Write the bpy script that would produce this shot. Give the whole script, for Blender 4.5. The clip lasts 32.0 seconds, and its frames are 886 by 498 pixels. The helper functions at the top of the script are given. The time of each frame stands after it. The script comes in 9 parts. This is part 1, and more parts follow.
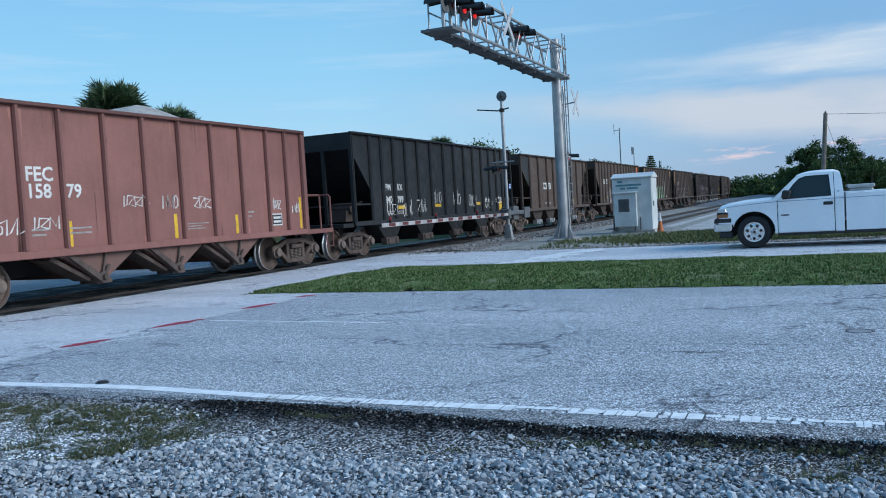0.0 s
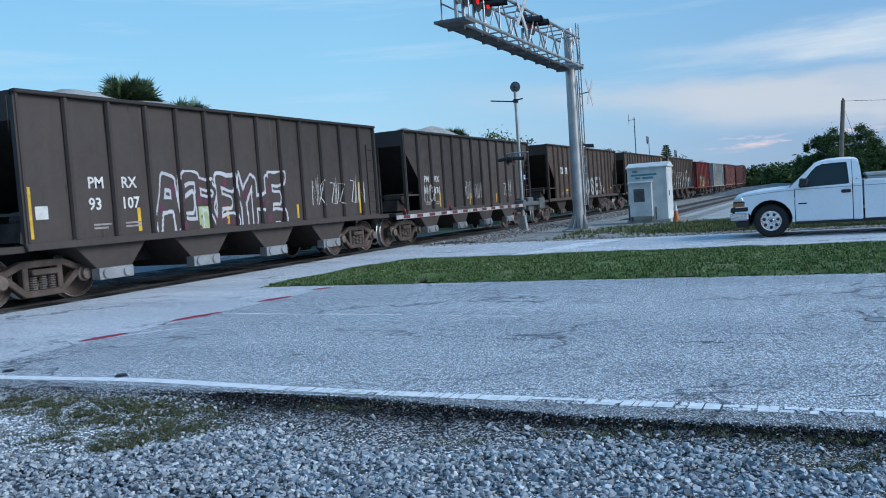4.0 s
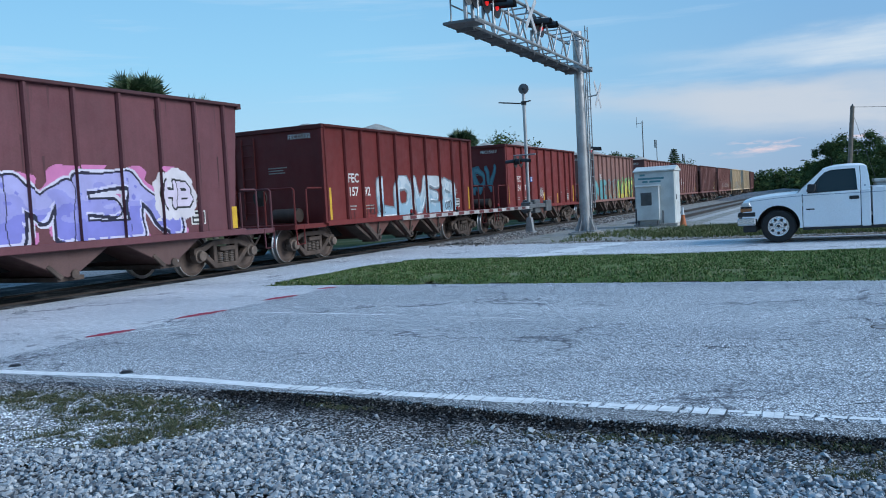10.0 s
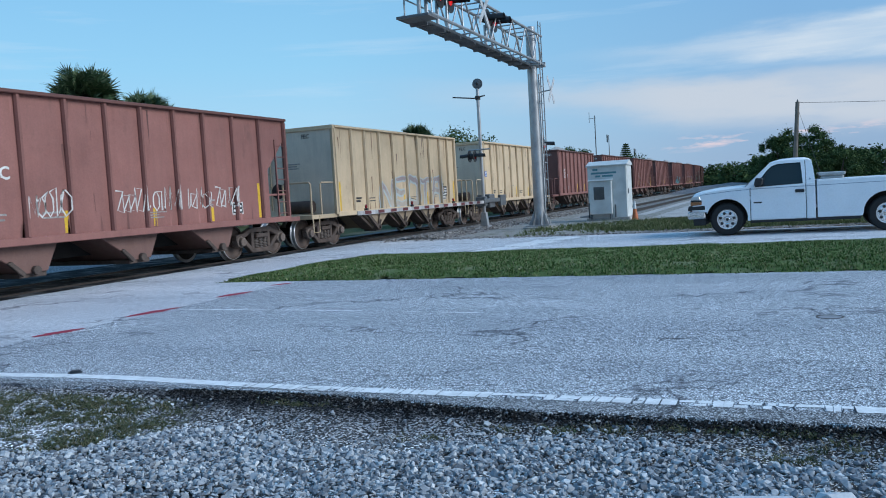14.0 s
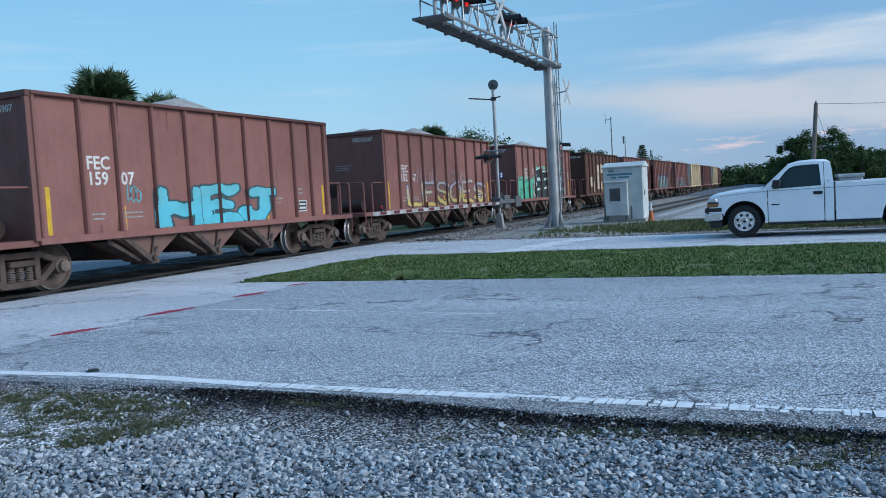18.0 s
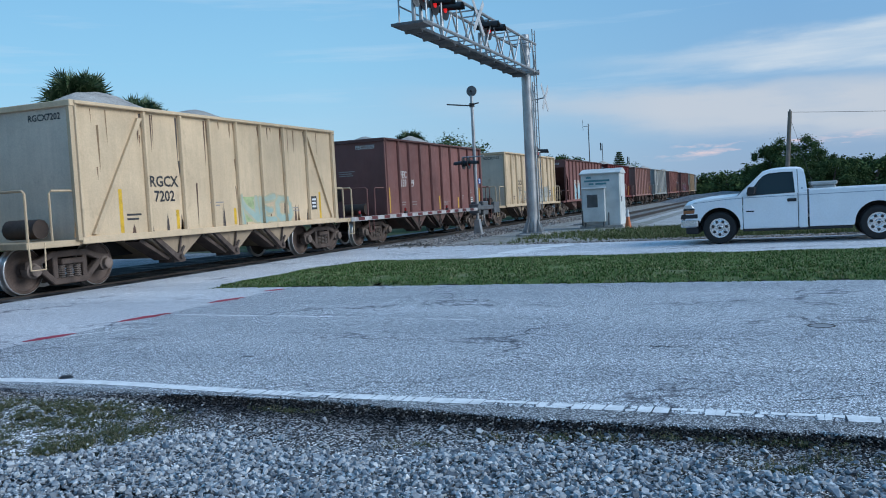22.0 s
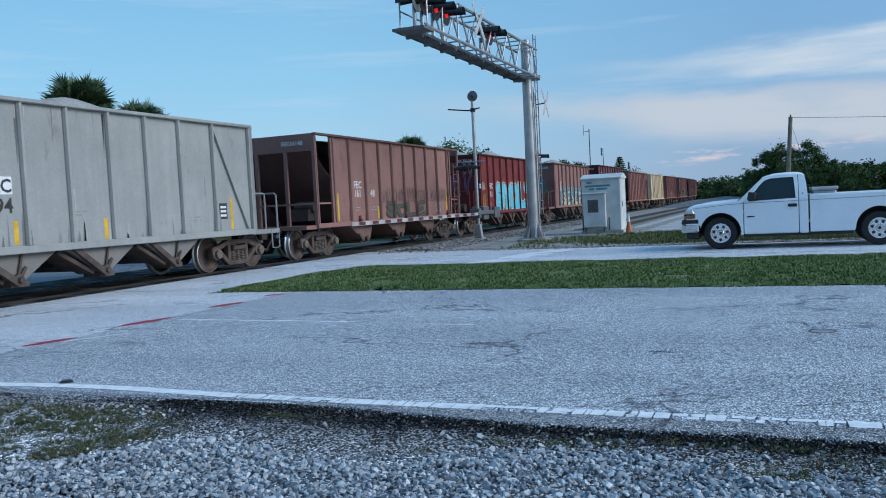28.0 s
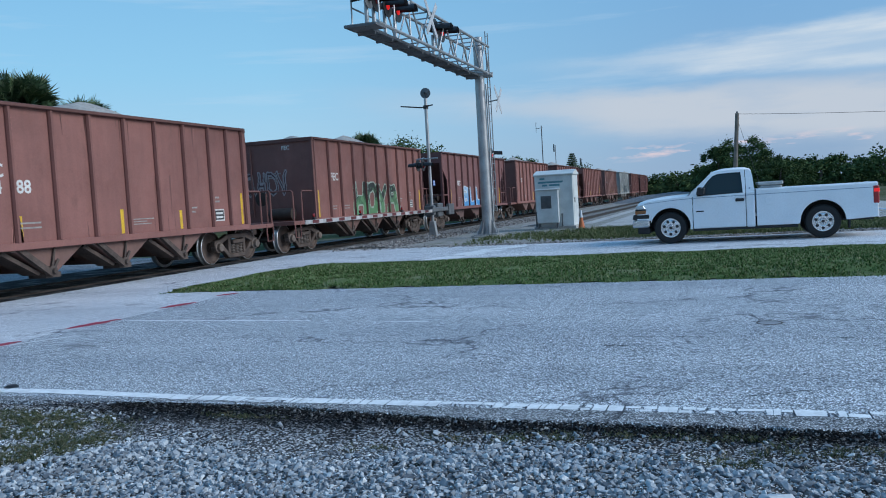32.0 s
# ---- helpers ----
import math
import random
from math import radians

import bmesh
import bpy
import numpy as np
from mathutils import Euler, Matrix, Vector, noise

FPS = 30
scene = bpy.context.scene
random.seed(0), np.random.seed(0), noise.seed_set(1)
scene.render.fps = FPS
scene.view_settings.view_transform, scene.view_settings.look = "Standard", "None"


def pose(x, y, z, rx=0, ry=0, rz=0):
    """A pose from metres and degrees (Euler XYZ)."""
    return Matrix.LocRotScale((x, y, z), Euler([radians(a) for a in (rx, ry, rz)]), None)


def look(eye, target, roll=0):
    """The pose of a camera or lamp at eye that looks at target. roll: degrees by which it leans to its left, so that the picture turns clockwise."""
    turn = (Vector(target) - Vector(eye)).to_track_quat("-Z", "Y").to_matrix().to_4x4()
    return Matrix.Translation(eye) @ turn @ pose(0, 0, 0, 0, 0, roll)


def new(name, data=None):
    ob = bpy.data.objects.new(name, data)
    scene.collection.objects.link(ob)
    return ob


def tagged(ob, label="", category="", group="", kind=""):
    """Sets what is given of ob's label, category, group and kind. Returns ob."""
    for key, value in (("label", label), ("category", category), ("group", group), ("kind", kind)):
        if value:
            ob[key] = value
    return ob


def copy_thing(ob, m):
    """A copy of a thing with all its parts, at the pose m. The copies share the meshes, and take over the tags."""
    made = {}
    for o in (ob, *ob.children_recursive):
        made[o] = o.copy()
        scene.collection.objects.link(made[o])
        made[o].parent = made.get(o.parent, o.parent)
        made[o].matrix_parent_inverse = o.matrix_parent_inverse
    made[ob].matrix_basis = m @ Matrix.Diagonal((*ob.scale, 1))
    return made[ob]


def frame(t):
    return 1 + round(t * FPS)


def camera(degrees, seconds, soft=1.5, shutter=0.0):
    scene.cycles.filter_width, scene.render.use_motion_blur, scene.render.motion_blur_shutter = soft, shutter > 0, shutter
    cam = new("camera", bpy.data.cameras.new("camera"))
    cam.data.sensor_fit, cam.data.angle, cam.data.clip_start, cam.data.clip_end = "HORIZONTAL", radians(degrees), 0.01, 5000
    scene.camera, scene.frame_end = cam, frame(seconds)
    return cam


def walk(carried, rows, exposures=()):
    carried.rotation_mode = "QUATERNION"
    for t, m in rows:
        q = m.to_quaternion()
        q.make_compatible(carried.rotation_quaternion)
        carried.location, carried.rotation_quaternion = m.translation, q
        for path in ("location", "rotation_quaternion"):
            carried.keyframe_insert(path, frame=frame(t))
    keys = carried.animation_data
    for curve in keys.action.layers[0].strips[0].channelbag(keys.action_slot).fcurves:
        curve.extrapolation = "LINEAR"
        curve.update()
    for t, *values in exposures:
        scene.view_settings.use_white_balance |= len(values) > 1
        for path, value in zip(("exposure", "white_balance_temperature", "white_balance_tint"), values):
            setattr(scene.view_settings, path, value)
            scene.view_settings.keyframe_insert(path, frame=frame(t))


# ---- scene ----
cam = camera(56.2, 32.0, 1.0, 0.02)
EYE = (0.0, 0.0, 1.362)
# seconds and the camera's turn in degrees; it is held by hand at one spot
ROWS = [
    (0.0, 87.24, 3.42, 24.02),
    (0.5, 87.00, 3.41, 23.28),
    (1.0, 86.69, 3.38, 23.72),
    (1.5, 86.55, 3.42, 24.22),
    (2.0, 86.56, 3.45, 24.45),
    (2.5, 86.67, 3.59, 24.43),
    (3.0, 86.75, 3.78, 24.46),
    (3.5, 86.76, 3.92, 24.67),
    (4.0, 86.73, 3.96, 25.02),
    (4.5, 86.71, 3.97, 25.42),
    (6.5, 86.88, 3.67, 26.33),
    (7.0, 86.92, 3.58, 26.36),
    (7.5, 86.92, 3.49, 26.37),
    (8.0, 86.90, 3.44, 26.41),
    (8.5, 86.87, 3.38, 26.38),
    (9.0, 86.86, 3.36, 26.23),
    (9.5, 86.84, 3.26, 25.91),
    (10.0, 86.83, 3.21, 25.48),
    (10.5, 86.79, 3.17, 24.99),
    (11.0, 86.74, 3.20, 24.45),
    (11.5, 86.68, 3.25, 23.84),
    (12.0, 86.62, 3.27, 23.21),
    (12.5, 86.55, 3.25, 22.62),
    (13.0, 86.45, 3.29, 22.30),
    (13.5, 86.36, 3.39, 22.26),
    (15.5, 86.14, 3.38, 23.07),
    (16.0, 86.08, 3.27, 23.34),
    (16.5, 86.05, 3.20, 23.57),
    (17.0, 86.11, 3.25, 23.67),
    (17.5, 86.25, 3.29, 23.62),
    (18.0, 86.43, 3.29, 23.42),
    (18.5, 86.61, 3.26, 23.21),
    (19.0, 86.79, 3.22, 22.99),
    (19.5, 86.89, 3.17, 22.82),
    (20.0, 86.92, 3.16, 22.60),
    (20.5, 86.92, 3.15, 22.35),
    (21.0, 86.90, 3.10, 22.09),
    (21.5, 86.86, 3.08, 21.94),
    (22.0, 86.74, 3.07, 21.92),
    (22.5, 86.59, 3.13, 22.05),
    (23.0, 86.44, 3.17, 22.25),
    (23.5, 86.34, 3.20, 22.44),
    (24.0, 86.28, 3.27, 22.60),
    (24.5, 86.28, 3.33, 22.73),
    (26.5, 86.50, 3.26, 22.32),
    (27.0, 86.64, 3.19, 22.18),
    (27.5, 86.87, 3.11, 22.08),
    (28.0, 87.08, 3.00, 21.97),
    (28.5, 87.31, 2.95, 21.70),
    (29.0, 87.42, 3.06, 21.21),
    (29.5, 87.36, 3.29, 20.49),
    (30.0, 87.18, 3.55, 19.75),
    (30.5, 86.98, 3.73, 19.17),
    (31.0, 86.84, 3.72, 18.83),
    (31.5, 86.77, 3.58, 18.73),
    (32.0, 86.70, 3.43, 18.80),
]
walk(cam, [(t, pose(*EYE, rx, ry, rz)) for t, rx, ry, rz in ROWS], [(0.0, 0.31), (13.0, 0.29), (21.0, 0.21), (32.0, 0.19)])

# ---- light ----
SUN_EL, SUN_ROT = 8.0, 84.0
world = bpy.data.worlds.new("dusk_sky")
scene.world = world
world.use_nodes = True
nt = world.node_tree
nt.nodes.clear()


def nod(tree, kind, **values):
    n = tree.nodes.new(kind)
    if "operation" in values:
        n.operation = values["operation"]
    if "feature" in values:
        n.feature = values["feature"]
    if "attribute_name" in values:
        n.attribute_name = values["attribute_name"]
    return n


def ramp(tree, source, stops, interpolation="LINEAR"):
    n = tree.nodes.new("ShaderNodeValToRGB")
    n.color_ramp.interpolation = interpolation
    while len(n.color_ramp.elements) < len(stops):
        n.color_ramp.elements.new(0.5)
    for e, (p, c) in zip(n.color_ramp.elements, stops):
        e.position = p
        e.color = (*c, 1) if len(c) == 3 else c
    if source is not None:
        tree.links.new(source, n.inputs[0])
    return n.outputs["Color"]


def mix(tree, fac, a, b, blend="MIX"):
    n = tree.nodes.new("ShaderNodeMix")
    n.data_type, n.blend_type = "RGBA", blend
    for sock, v in ((n.inputs[0], fac), (n.inputs[6], a), (n.inputs[7], b)):
        if isinstance(v, (int, float)):
            sock.default_value = v
        elif isinstance(v, tuple):
            sock.default_value = (*v, 1)
        else:
            tree.links.new(v, sock)
    return n.outputs[2]


def noise_tex(tree, vec, scale, detail=4, rough=0.55):
    n = tree.nodes.new("ShaderNodeTexNoise")
    n.inputs["Scale"].default_value, n.inputs["Detail"].default_value, n.inputs["Roughness"].default_value = scale, detail, rough
    if vec is not None:
        tree.links.new(vec, n.inputs["Vector"])
    return n.outputs["Fac"]


def mapped(tree, vec, scale=(1, 1, 1), loc=(0, 0, 0), rot=(0, 0, 0)):
    n = tree.nodes.new("ShaderNodeMapping")
    n.inputs["Scale"].default_value, n.inputs["Location"].default_value = scale, loc
    n.inputs["Rotation"].default_value = rot
    tree.links.new(vec, n.inputs["Vector"])
    return n.outputs["Vector"]


sky = nod(nt, "ShaderNodeTexSky")
sky.sky_type, sky.sun_disc = "NISHITA", False
sky.sun_elevation, sky.sun_rotation = radians(SUN_EL), radians(SUN_ROT)
sky.altitude, sky.air_density, sky.dust_density, sky.ozone_density = 0, 1.0, 0.6, 3.0
coord = nod(nt, "ShaderNodeTexCoord").outputs["Generated"]
split = nod(nt, "ShaderNodeSeparateXYZ")
nt.links.new(coord, split.inputs[0])
# a broad cloud band low in the east, a thinner one rising above it, small pink puffs near the horizon


def window(source, a, b, c, d):
    return ramp(nt, source, [(a, (0, 0, 0)), (b, (1, 1, 1)), (c, (1, 1, 1)), (d, (0, 0, 0))], "EASE")


def times(a, b):
    return mix(nt, 1.0, a, b, "MULTIPLY")


def lean(k, extra=None):
    """Height in the sky, tilted by k towards the east, with a wavy rim."""
    n = nod(nt, "ShaderNodeMath", operation="MULTIPLY_ADD")
    n.inputs[1].default_value = k
    nt.links.new(split.outputs["X"], n.inputs[0])
    nt.links.new(extra or split.outputs["Z"], n.inputs[2])
    return n.outputs[0]


def rise(source, a, b):
    return ramp(nt, source, [(a, (0, 0, 0)), (b, (1, 1, 1))], "EASE")


up_z = split.outputs["Z"]
soft = noise_tex(nt, mapped(nt, coord, (2.0, 2.0, 9.0), (0.3, 0.1, 0.35)), 2.2, 7, 0.58)
streaks = noise_tex(nt, mapped(nt, coord, (1.5, 1.5, 22.0), (0.9, 0.4, 0.2)), 1.7, 6, 0.6)
puff = noise_tex(nt, mapped(nt, coord, (7.0, 7.0, 40.0), (0.2, 0.6, 0.0)), 1.5, 5, 0.6)
wave = nod(nt, "ShaderNodeMath", operation="MULTIPLY_ADD")
wave.inputs[1].default_value = 0.06
nt.links.new(soft, wave.inputs[0])
nt.links.new(up_z, wave.inputs[2])
zw = wave.outputs[0]  # the wave adds about 0.03
half = nod(nt, "ShaderNodeMath", operation="MULTIPLY_ADD")
half.inputs[1].default_value, half.inputs[2].default_value = 0.5, 0.5
nt.links.new(split.outputs["X"], half.inputs[0])
east = ramp(nt, half.outputs[0], [(0.26, (0.0, 0.0, 0.0)), (0.38, (0.55, 0.55, 0.55)), (0.44, (1, 1, 1))])
body = ramp(nt, soft, [(0.30, (0.45, 0.45, 0.45)), (0.58, (1, 1, 1))])
main_band = times(times(times(rise(lean(0.14, zw), 0.070, 0.112), ramp(nt, lean(0.045, zw), [(0.134, (1, 1, 1)), (0.156, (0, 0, 0))], "EASE")), body), east)
upper = times(times(times(rise(lean(0.09, zw), 0.150, 0.176), ramp(nt, lean(-0.02, zw), [(0.176, (1, 1, 1)), (0.200, (0, 0, 0))], "EASE")), ramp(nt, streaks, [(0.30, (0.42, 0.42, 0.42)), (0.55, (1, 1, 1))])), ramp(nt, half.outputs[0], [(0.36, (0, 0, 0)), (0.50, (1, 1, 1))]))
wisps = times(window(up_z, 0.09, 0.13, 0.24, 0.34), ramp(nt, streaks, [(0.54, (0, 0, 0)), (0.75, (0.4, 0.4, 0.4))]))
puffs = times(times(window(up_z, 0.032, 0.040, 0.046, 0.054), ramp(nt, puff, [(0.53, (0, 0, 0)), (0.66, (1, 1, 1))])), ramp(nt, half.outputs[0], [(0.41, (0, 0, 0)), (0.45, (1, 1, 1))]))
clear_w = ramp(nt, up_z, [(0.0, (3.1, 4.4, 5.8)), (0.06, (2.9, 4.6, 6.0)), (0.16, (2.1, 4.3, 6.1)), (0.35, (1.25, 3.3, 5.6)), (1.0, (0.9, 2.4, 4.8))])
clear_e = ramp(nt, up_z, [(0.0, (1.95, 2.85, 4.35)), (0.05, (1.85, 2.85, 4.5)), (0.12, (1.75, 3.15, 4.95)), (0.25, (1.35, 3.0, 5.05)), (0.45, (1.05, 2.75, 5.0)), (1.0, (0.9, 2.4, 4.8))])
painted = mix(nt, ramp(nt, half.outputs[0], [(0.25, (0, 0, 0)), (0.50, (1, 1, 1))]), clear_w, clear_e)
tint = mix(nt, 1.0, sky.outputs["Color"], (0.80, 1.02, 1.22), "MULTIPLY")
clear = mix(nt, 0.85, tint, painted)
sky1 = mix(nt, wisps, clear, (3.9, 4.9, 5.9))
sky2 = mix(nt, upper, sky1, (4.1, 4.75, 5.4))
sky3 = mix(nt, times(main_band, (0.9, 0.9, 0.9)), sky2, (3.75, 4.15, 4.70))
final = mix(nt, puffs, sky3, (5.4, 4.4, 4.6))
bg = nod(nt, "ShaderNodeBackground")
bg.inputs["Strength"].default_value = 0.13
nt.links.new(final, bg.inputs["Color"])
nt.links.new(bg.outputs[0], nod(nt, "ShaderNodeOutputWorld").inputs["Surface"])

sun_data = bpy.data.lights.new("sun", "SUN")
sun_data.energy, sun_data.angle, sun_data.color = 2.4, radians(35), (0.90, 0.95, 1.0)
sun = new("sun", sun_data)
# the sky's sun_rotation turns clockwise from +y
a, e = radians(SUN_ROT), radians(28)
sun.matrix_world = look((0, 0, 60), (-math.sin(a) * 60 * math.cos(e), -math.cos(a) * 60 * math.cos(e), 60 - 60 * math.sin(e)))


# ---- materials ----
def material(name, rough=0.7, metal=0.0, spec=0.5):
    m = bpy.data.materials.new(name)
    m.use_nodes = True
    b = m.node_tree.nodes["Principled BSDF"]
    b.inputs["Roughness"].default_value, b.inputs["Metallic"].default_value = rough, metal
    b.inputs["Specular IOR Level"].default_value = spec
    return m, m.node_tree, b


def obj_coord(t):
    return nod(t, "ShaderNodeTexCoord").outputs["Object"]


def bump(t, b, height, strength=0.4, distance=0.02):
    n = t.nodes.new("ShaderNodeBump")
    n.inputs["Strength"].default_value, n.inputs["Distance"].default_value = strength, distance
    t.links.new(height, n.inputs["Height"])
    t.links.new(n.outputs[0], b.inputs["Normal"])


def plain(name, color, rough=0.6, metal=0.0, vary=0.25, scale=6.0, grain=60.0, bumpy=0.1, spec=0.5):
    """A surface with large stains and fine grain over one base colour."""
    m, t, b = material(name, rough, metal, spec)
    c = obj_coord(t)
    big = ramp(t, noise_tex(t, c, scale, 5), [(0.3, (1 - vary,) * 3), (0.7, (1 + vary * 0.4,) * 3)])
    fine = ramp(t, noise_tex(t, c, grain, 3), [(0.3, (1 - vary * 0.6,) * 3), (0.7, (1.05,) * 3)])
    t.links.new(mix(t, 1.0, mix(t, 1.0, color, big, "MULTIPLY"), fine, "MULTIPLY"), b.inputs["Base Color"])
    if bumpy:
        bump(t, b, noise_tex(t, c, grain, 3), bumpy)
    return m


def car_paint_mat():
    """Old freight-car paint: the object's own colour, chalked, streaked with grime and rust."""
    m, t, b = material("weathered_car_paint", 0.62, 0.0, 0.35)
    info = nod(t, "ShaderNodeObjectInfo")
    c = obj_coord(t)
    off = nod(t, "ShaderNodeVectorMath", operation="ADD")
    t.links.new(c, off.inputs[0])
    rnd = nod(t, "ShaderNodeCombineXYZ")
    t.links.new(info.outputs["Random"], rnd.inputs[1])
    sc2 = nod(t, "ShaderNodeVectorMath", operation="SCALE")
    sc2.inputs["Scale"].default_value = 40
    t.links.new(rnd.outputs[0], sc2.inputs[0])
    t.links.new(sc2.outputs[0], off.inputs[1])
    v = off.outputs[0]
    big = ramp(t, noise_tex(t, v, 0.8, 6, 0.6), [(0.25, (0.80,) * 3), (0.75, (1.14,) * 3)])
    streak = ramp(t, noise_tex(t, mapped(t, v, (5, 5, 0.5)), 1.6, 5, 0.6), [(0.3, (0.90,) * 3), (0.6, (1.03,) * 3)])
    fine = ramp(t, noise_tex(t, v, 34, 4), [(0.3, (0.9,) * 3), (0.7, (1.06,) * 3)])
    base = mix(t, 1.0, mix(t, 0.75, mix(t, 1.0, info.outputs["Color"], big, "MULTIPLY"), streak, "MULTIPLY"), fine, "MULTIPLY")
    rustmask = ramp(t, noise_tex(t, mapped(t, v, (1.6, 1.6, 0.8)), 1.5, 8, 0.66), [(0.60, (0, 0, 0)), (0.72, (1, 1, 1))])
    base = mix(t, mix(t, 1.0, rustmask, (0.30,) * 3, "MULTIPLY"), base, (0.085, 0.045, 0.032))
    t.links.new(base, b.inputs["Base Color"])
    t.links.new(ramp(t, noise_tex(t, v, 3, 4), [(0.3, (0.48,) * 3), (0.7, (0.75,) * 3)]), b.inputs["Roughness"])
    bump(t, b, noise_tex(t, v, 2.2, 3), 0.12, 0.03)
    return m


def graffiti_mat():
    m, t, b = material("spray_paint", 0.5, 0.0, 0.4)
    at = nod(t, "ShaderNodeAttribute", attribute_name="spray")
    c = obj_coord(t)
    wear = ramp(t, noise_tex(t, c, 2.5, 5), [(0.3, (0.82,) * 3), (0.7, (1.05,) * 3)])
    t.links.new(mix(t, 1.0, at.outputs["Color"], wear, "MULTIPLY"), b.inputs["Base Color"])
    return m


def road_mat(name, lo, hi, patch, deep=0.34, chip_scale=105):
    """Worn chip-seal: pale stone chips in grey binder, stains, faint tyre polish along x and hairline cracks."""
    m, t, b = material(name, 0.85, 0.0, 0.3)
    c = obj_coord(t)
    chips = nod(t, "ShaderNodeTexVoronoi")
    chips.inputs["Scale"].default_value = chip_scale
    t.links.new(c, chips.inputs["Vector"])
    chip = ramp(t, chips.outputs["Color"], [(0.2, lo), (0.8, hi)])
    dark = ramp(t, chips.outputs["Distance"], [(0.25, (1.36, 1.36, 1.36)), (0.60, (deep, deep, deep * 1.02))])
    col = mix(t, 1.0, chip, dark, "MULTIPLY")
    big = ramp(t, noise_tex(t, mapped(t, c, (0.10, 0.5, 1)), 1.4, 6, 0.6), [(0.3, (0.80, 0.81, 0.83)), (0.7, (1.12, 1.11, 1.10))])
    spot = ramp(t, noise_tex(t, mapped(t, c, (0.5, 1.4, 1)), 1.1, 8, 0.7), [(0.60, (1, 1, 1)), (0.72, patch)])
    col = mix(t, 1.0, mix(t, 1.0, col, big, "MULTIPLY"), spot, "MULTIPLY")
    pit = ramp(t, noise_tex(t, c, 16, 6, 0.75), [(0.36, (0.34, 0.35, 0.37)), (0.47, (1, 1, 1))])
    col = mix(t, 0.9, col, mix(t, 1.0, col, pit, "MULTIPLY"))
    warp = nod(t, "ShaderNodeVectorMath", operation="ADD")
    t.links.new(mapped(t, c, (0.45, 0.8, 1)), warp.inputs[0])
    nz = nod(t, "ShaderNodeTexNoise")
    nz.inputs["Scale"].default_value, nz.inputs["Detail"].default_value = 1.8, 5
    t.links.new(c, nz.inputs["Vector"])
    t.links.new(nz.outputs["Color"], warp.inputs[1])
    cells = nod(t, "ShaderNodeTexVoronoi", feature="DISTANCE_TO_EDGE")
    cells.inputs["Scale"].default_value = 0.55
    t.links.new(warp.outputs[0], cells.inputs["Vector"])
    crack = ramp(t, cells.outputs["Distance"], [(0.0, (0.22, 0.22, 0.24)), (0.008, (0.60, 0.60, 0.62)), (0.020, (1, 1, 1))])
    fade = ramp(t, noise_tex(t, c, 0.35, 2), [(0.42, (0, 0, 0)), (0.54, (1, 1, 1))])
    col = mix(t, fade, col, mix(t, 1.0, col, crack, "MULTIPLY"))
    t.links.new(col, b.inputs["Base Color"])
    bump(t, b, chips.outputs["Distance"], 0.5, 0.006)
    return m


def island_mat(name, stops, rough=0.9, scale=30.0, spec=0.3):
    """Loose pieces, each a little different in colour, with fine grain."""
    m, t, b = material(name, rough, 0.0, spec)
    geo = nod(t, "ShaderNodeNewGeometry")
    info = nod(t, "ShaderNodeObjectInfo")
    s = nod(t, "ShaderNodeMath", operation="ADD")
    t.links.new(geo.outputs["Random Per Island"], s.inputs[0])
    t.links.new(info.outputs["Random"], s.inputs[1])
    w = nod(t, "ShaderNodeMath", operation="FRACT")
    t.links.new(s.outputs[0], w.inputs[0])
    base = ramp(t, w.outputs[0], stops)
    g = ramp(t, noise_tex(t, obj_coord(t), scale, 4), [(0.3, (0.74,) * 3), (0.7, (1.12,) * 3)])
    t.links.new(mix(t, 1.0, base, g, "MULTIPLY"), b.inputs["Base Color"])
    bump(t, b, noise_tex(t, obj_coord(t), scale * 2, 3), 0.3, 0.005)
    return m


def soil_mat(name, a, bcol, c3, scale=0.6, fine=40.0):
    m, t, b = material(name, 1.0, 0.0, 0.06)
    c = obj_coord(t)
    col = ramp(t, noise_tex(t, c, scale, 8, 0.65), [(0.32, a), (0.5, bcol), (0.68, c3)])
    g = ramp(t, noise_tex(t, c, fine, 4, 0.7), [(0.3, (0.6,) * 3), (0.7, (1.2,) * 3)])
    t.links.new(mix(t, 1.0, col, g, "MULTIPLY"), b.inputs["Base Color"])
    bump(t, b, noise_tex(t, c, fine, 4, 0.7), 0.6, 0.02)
    return m


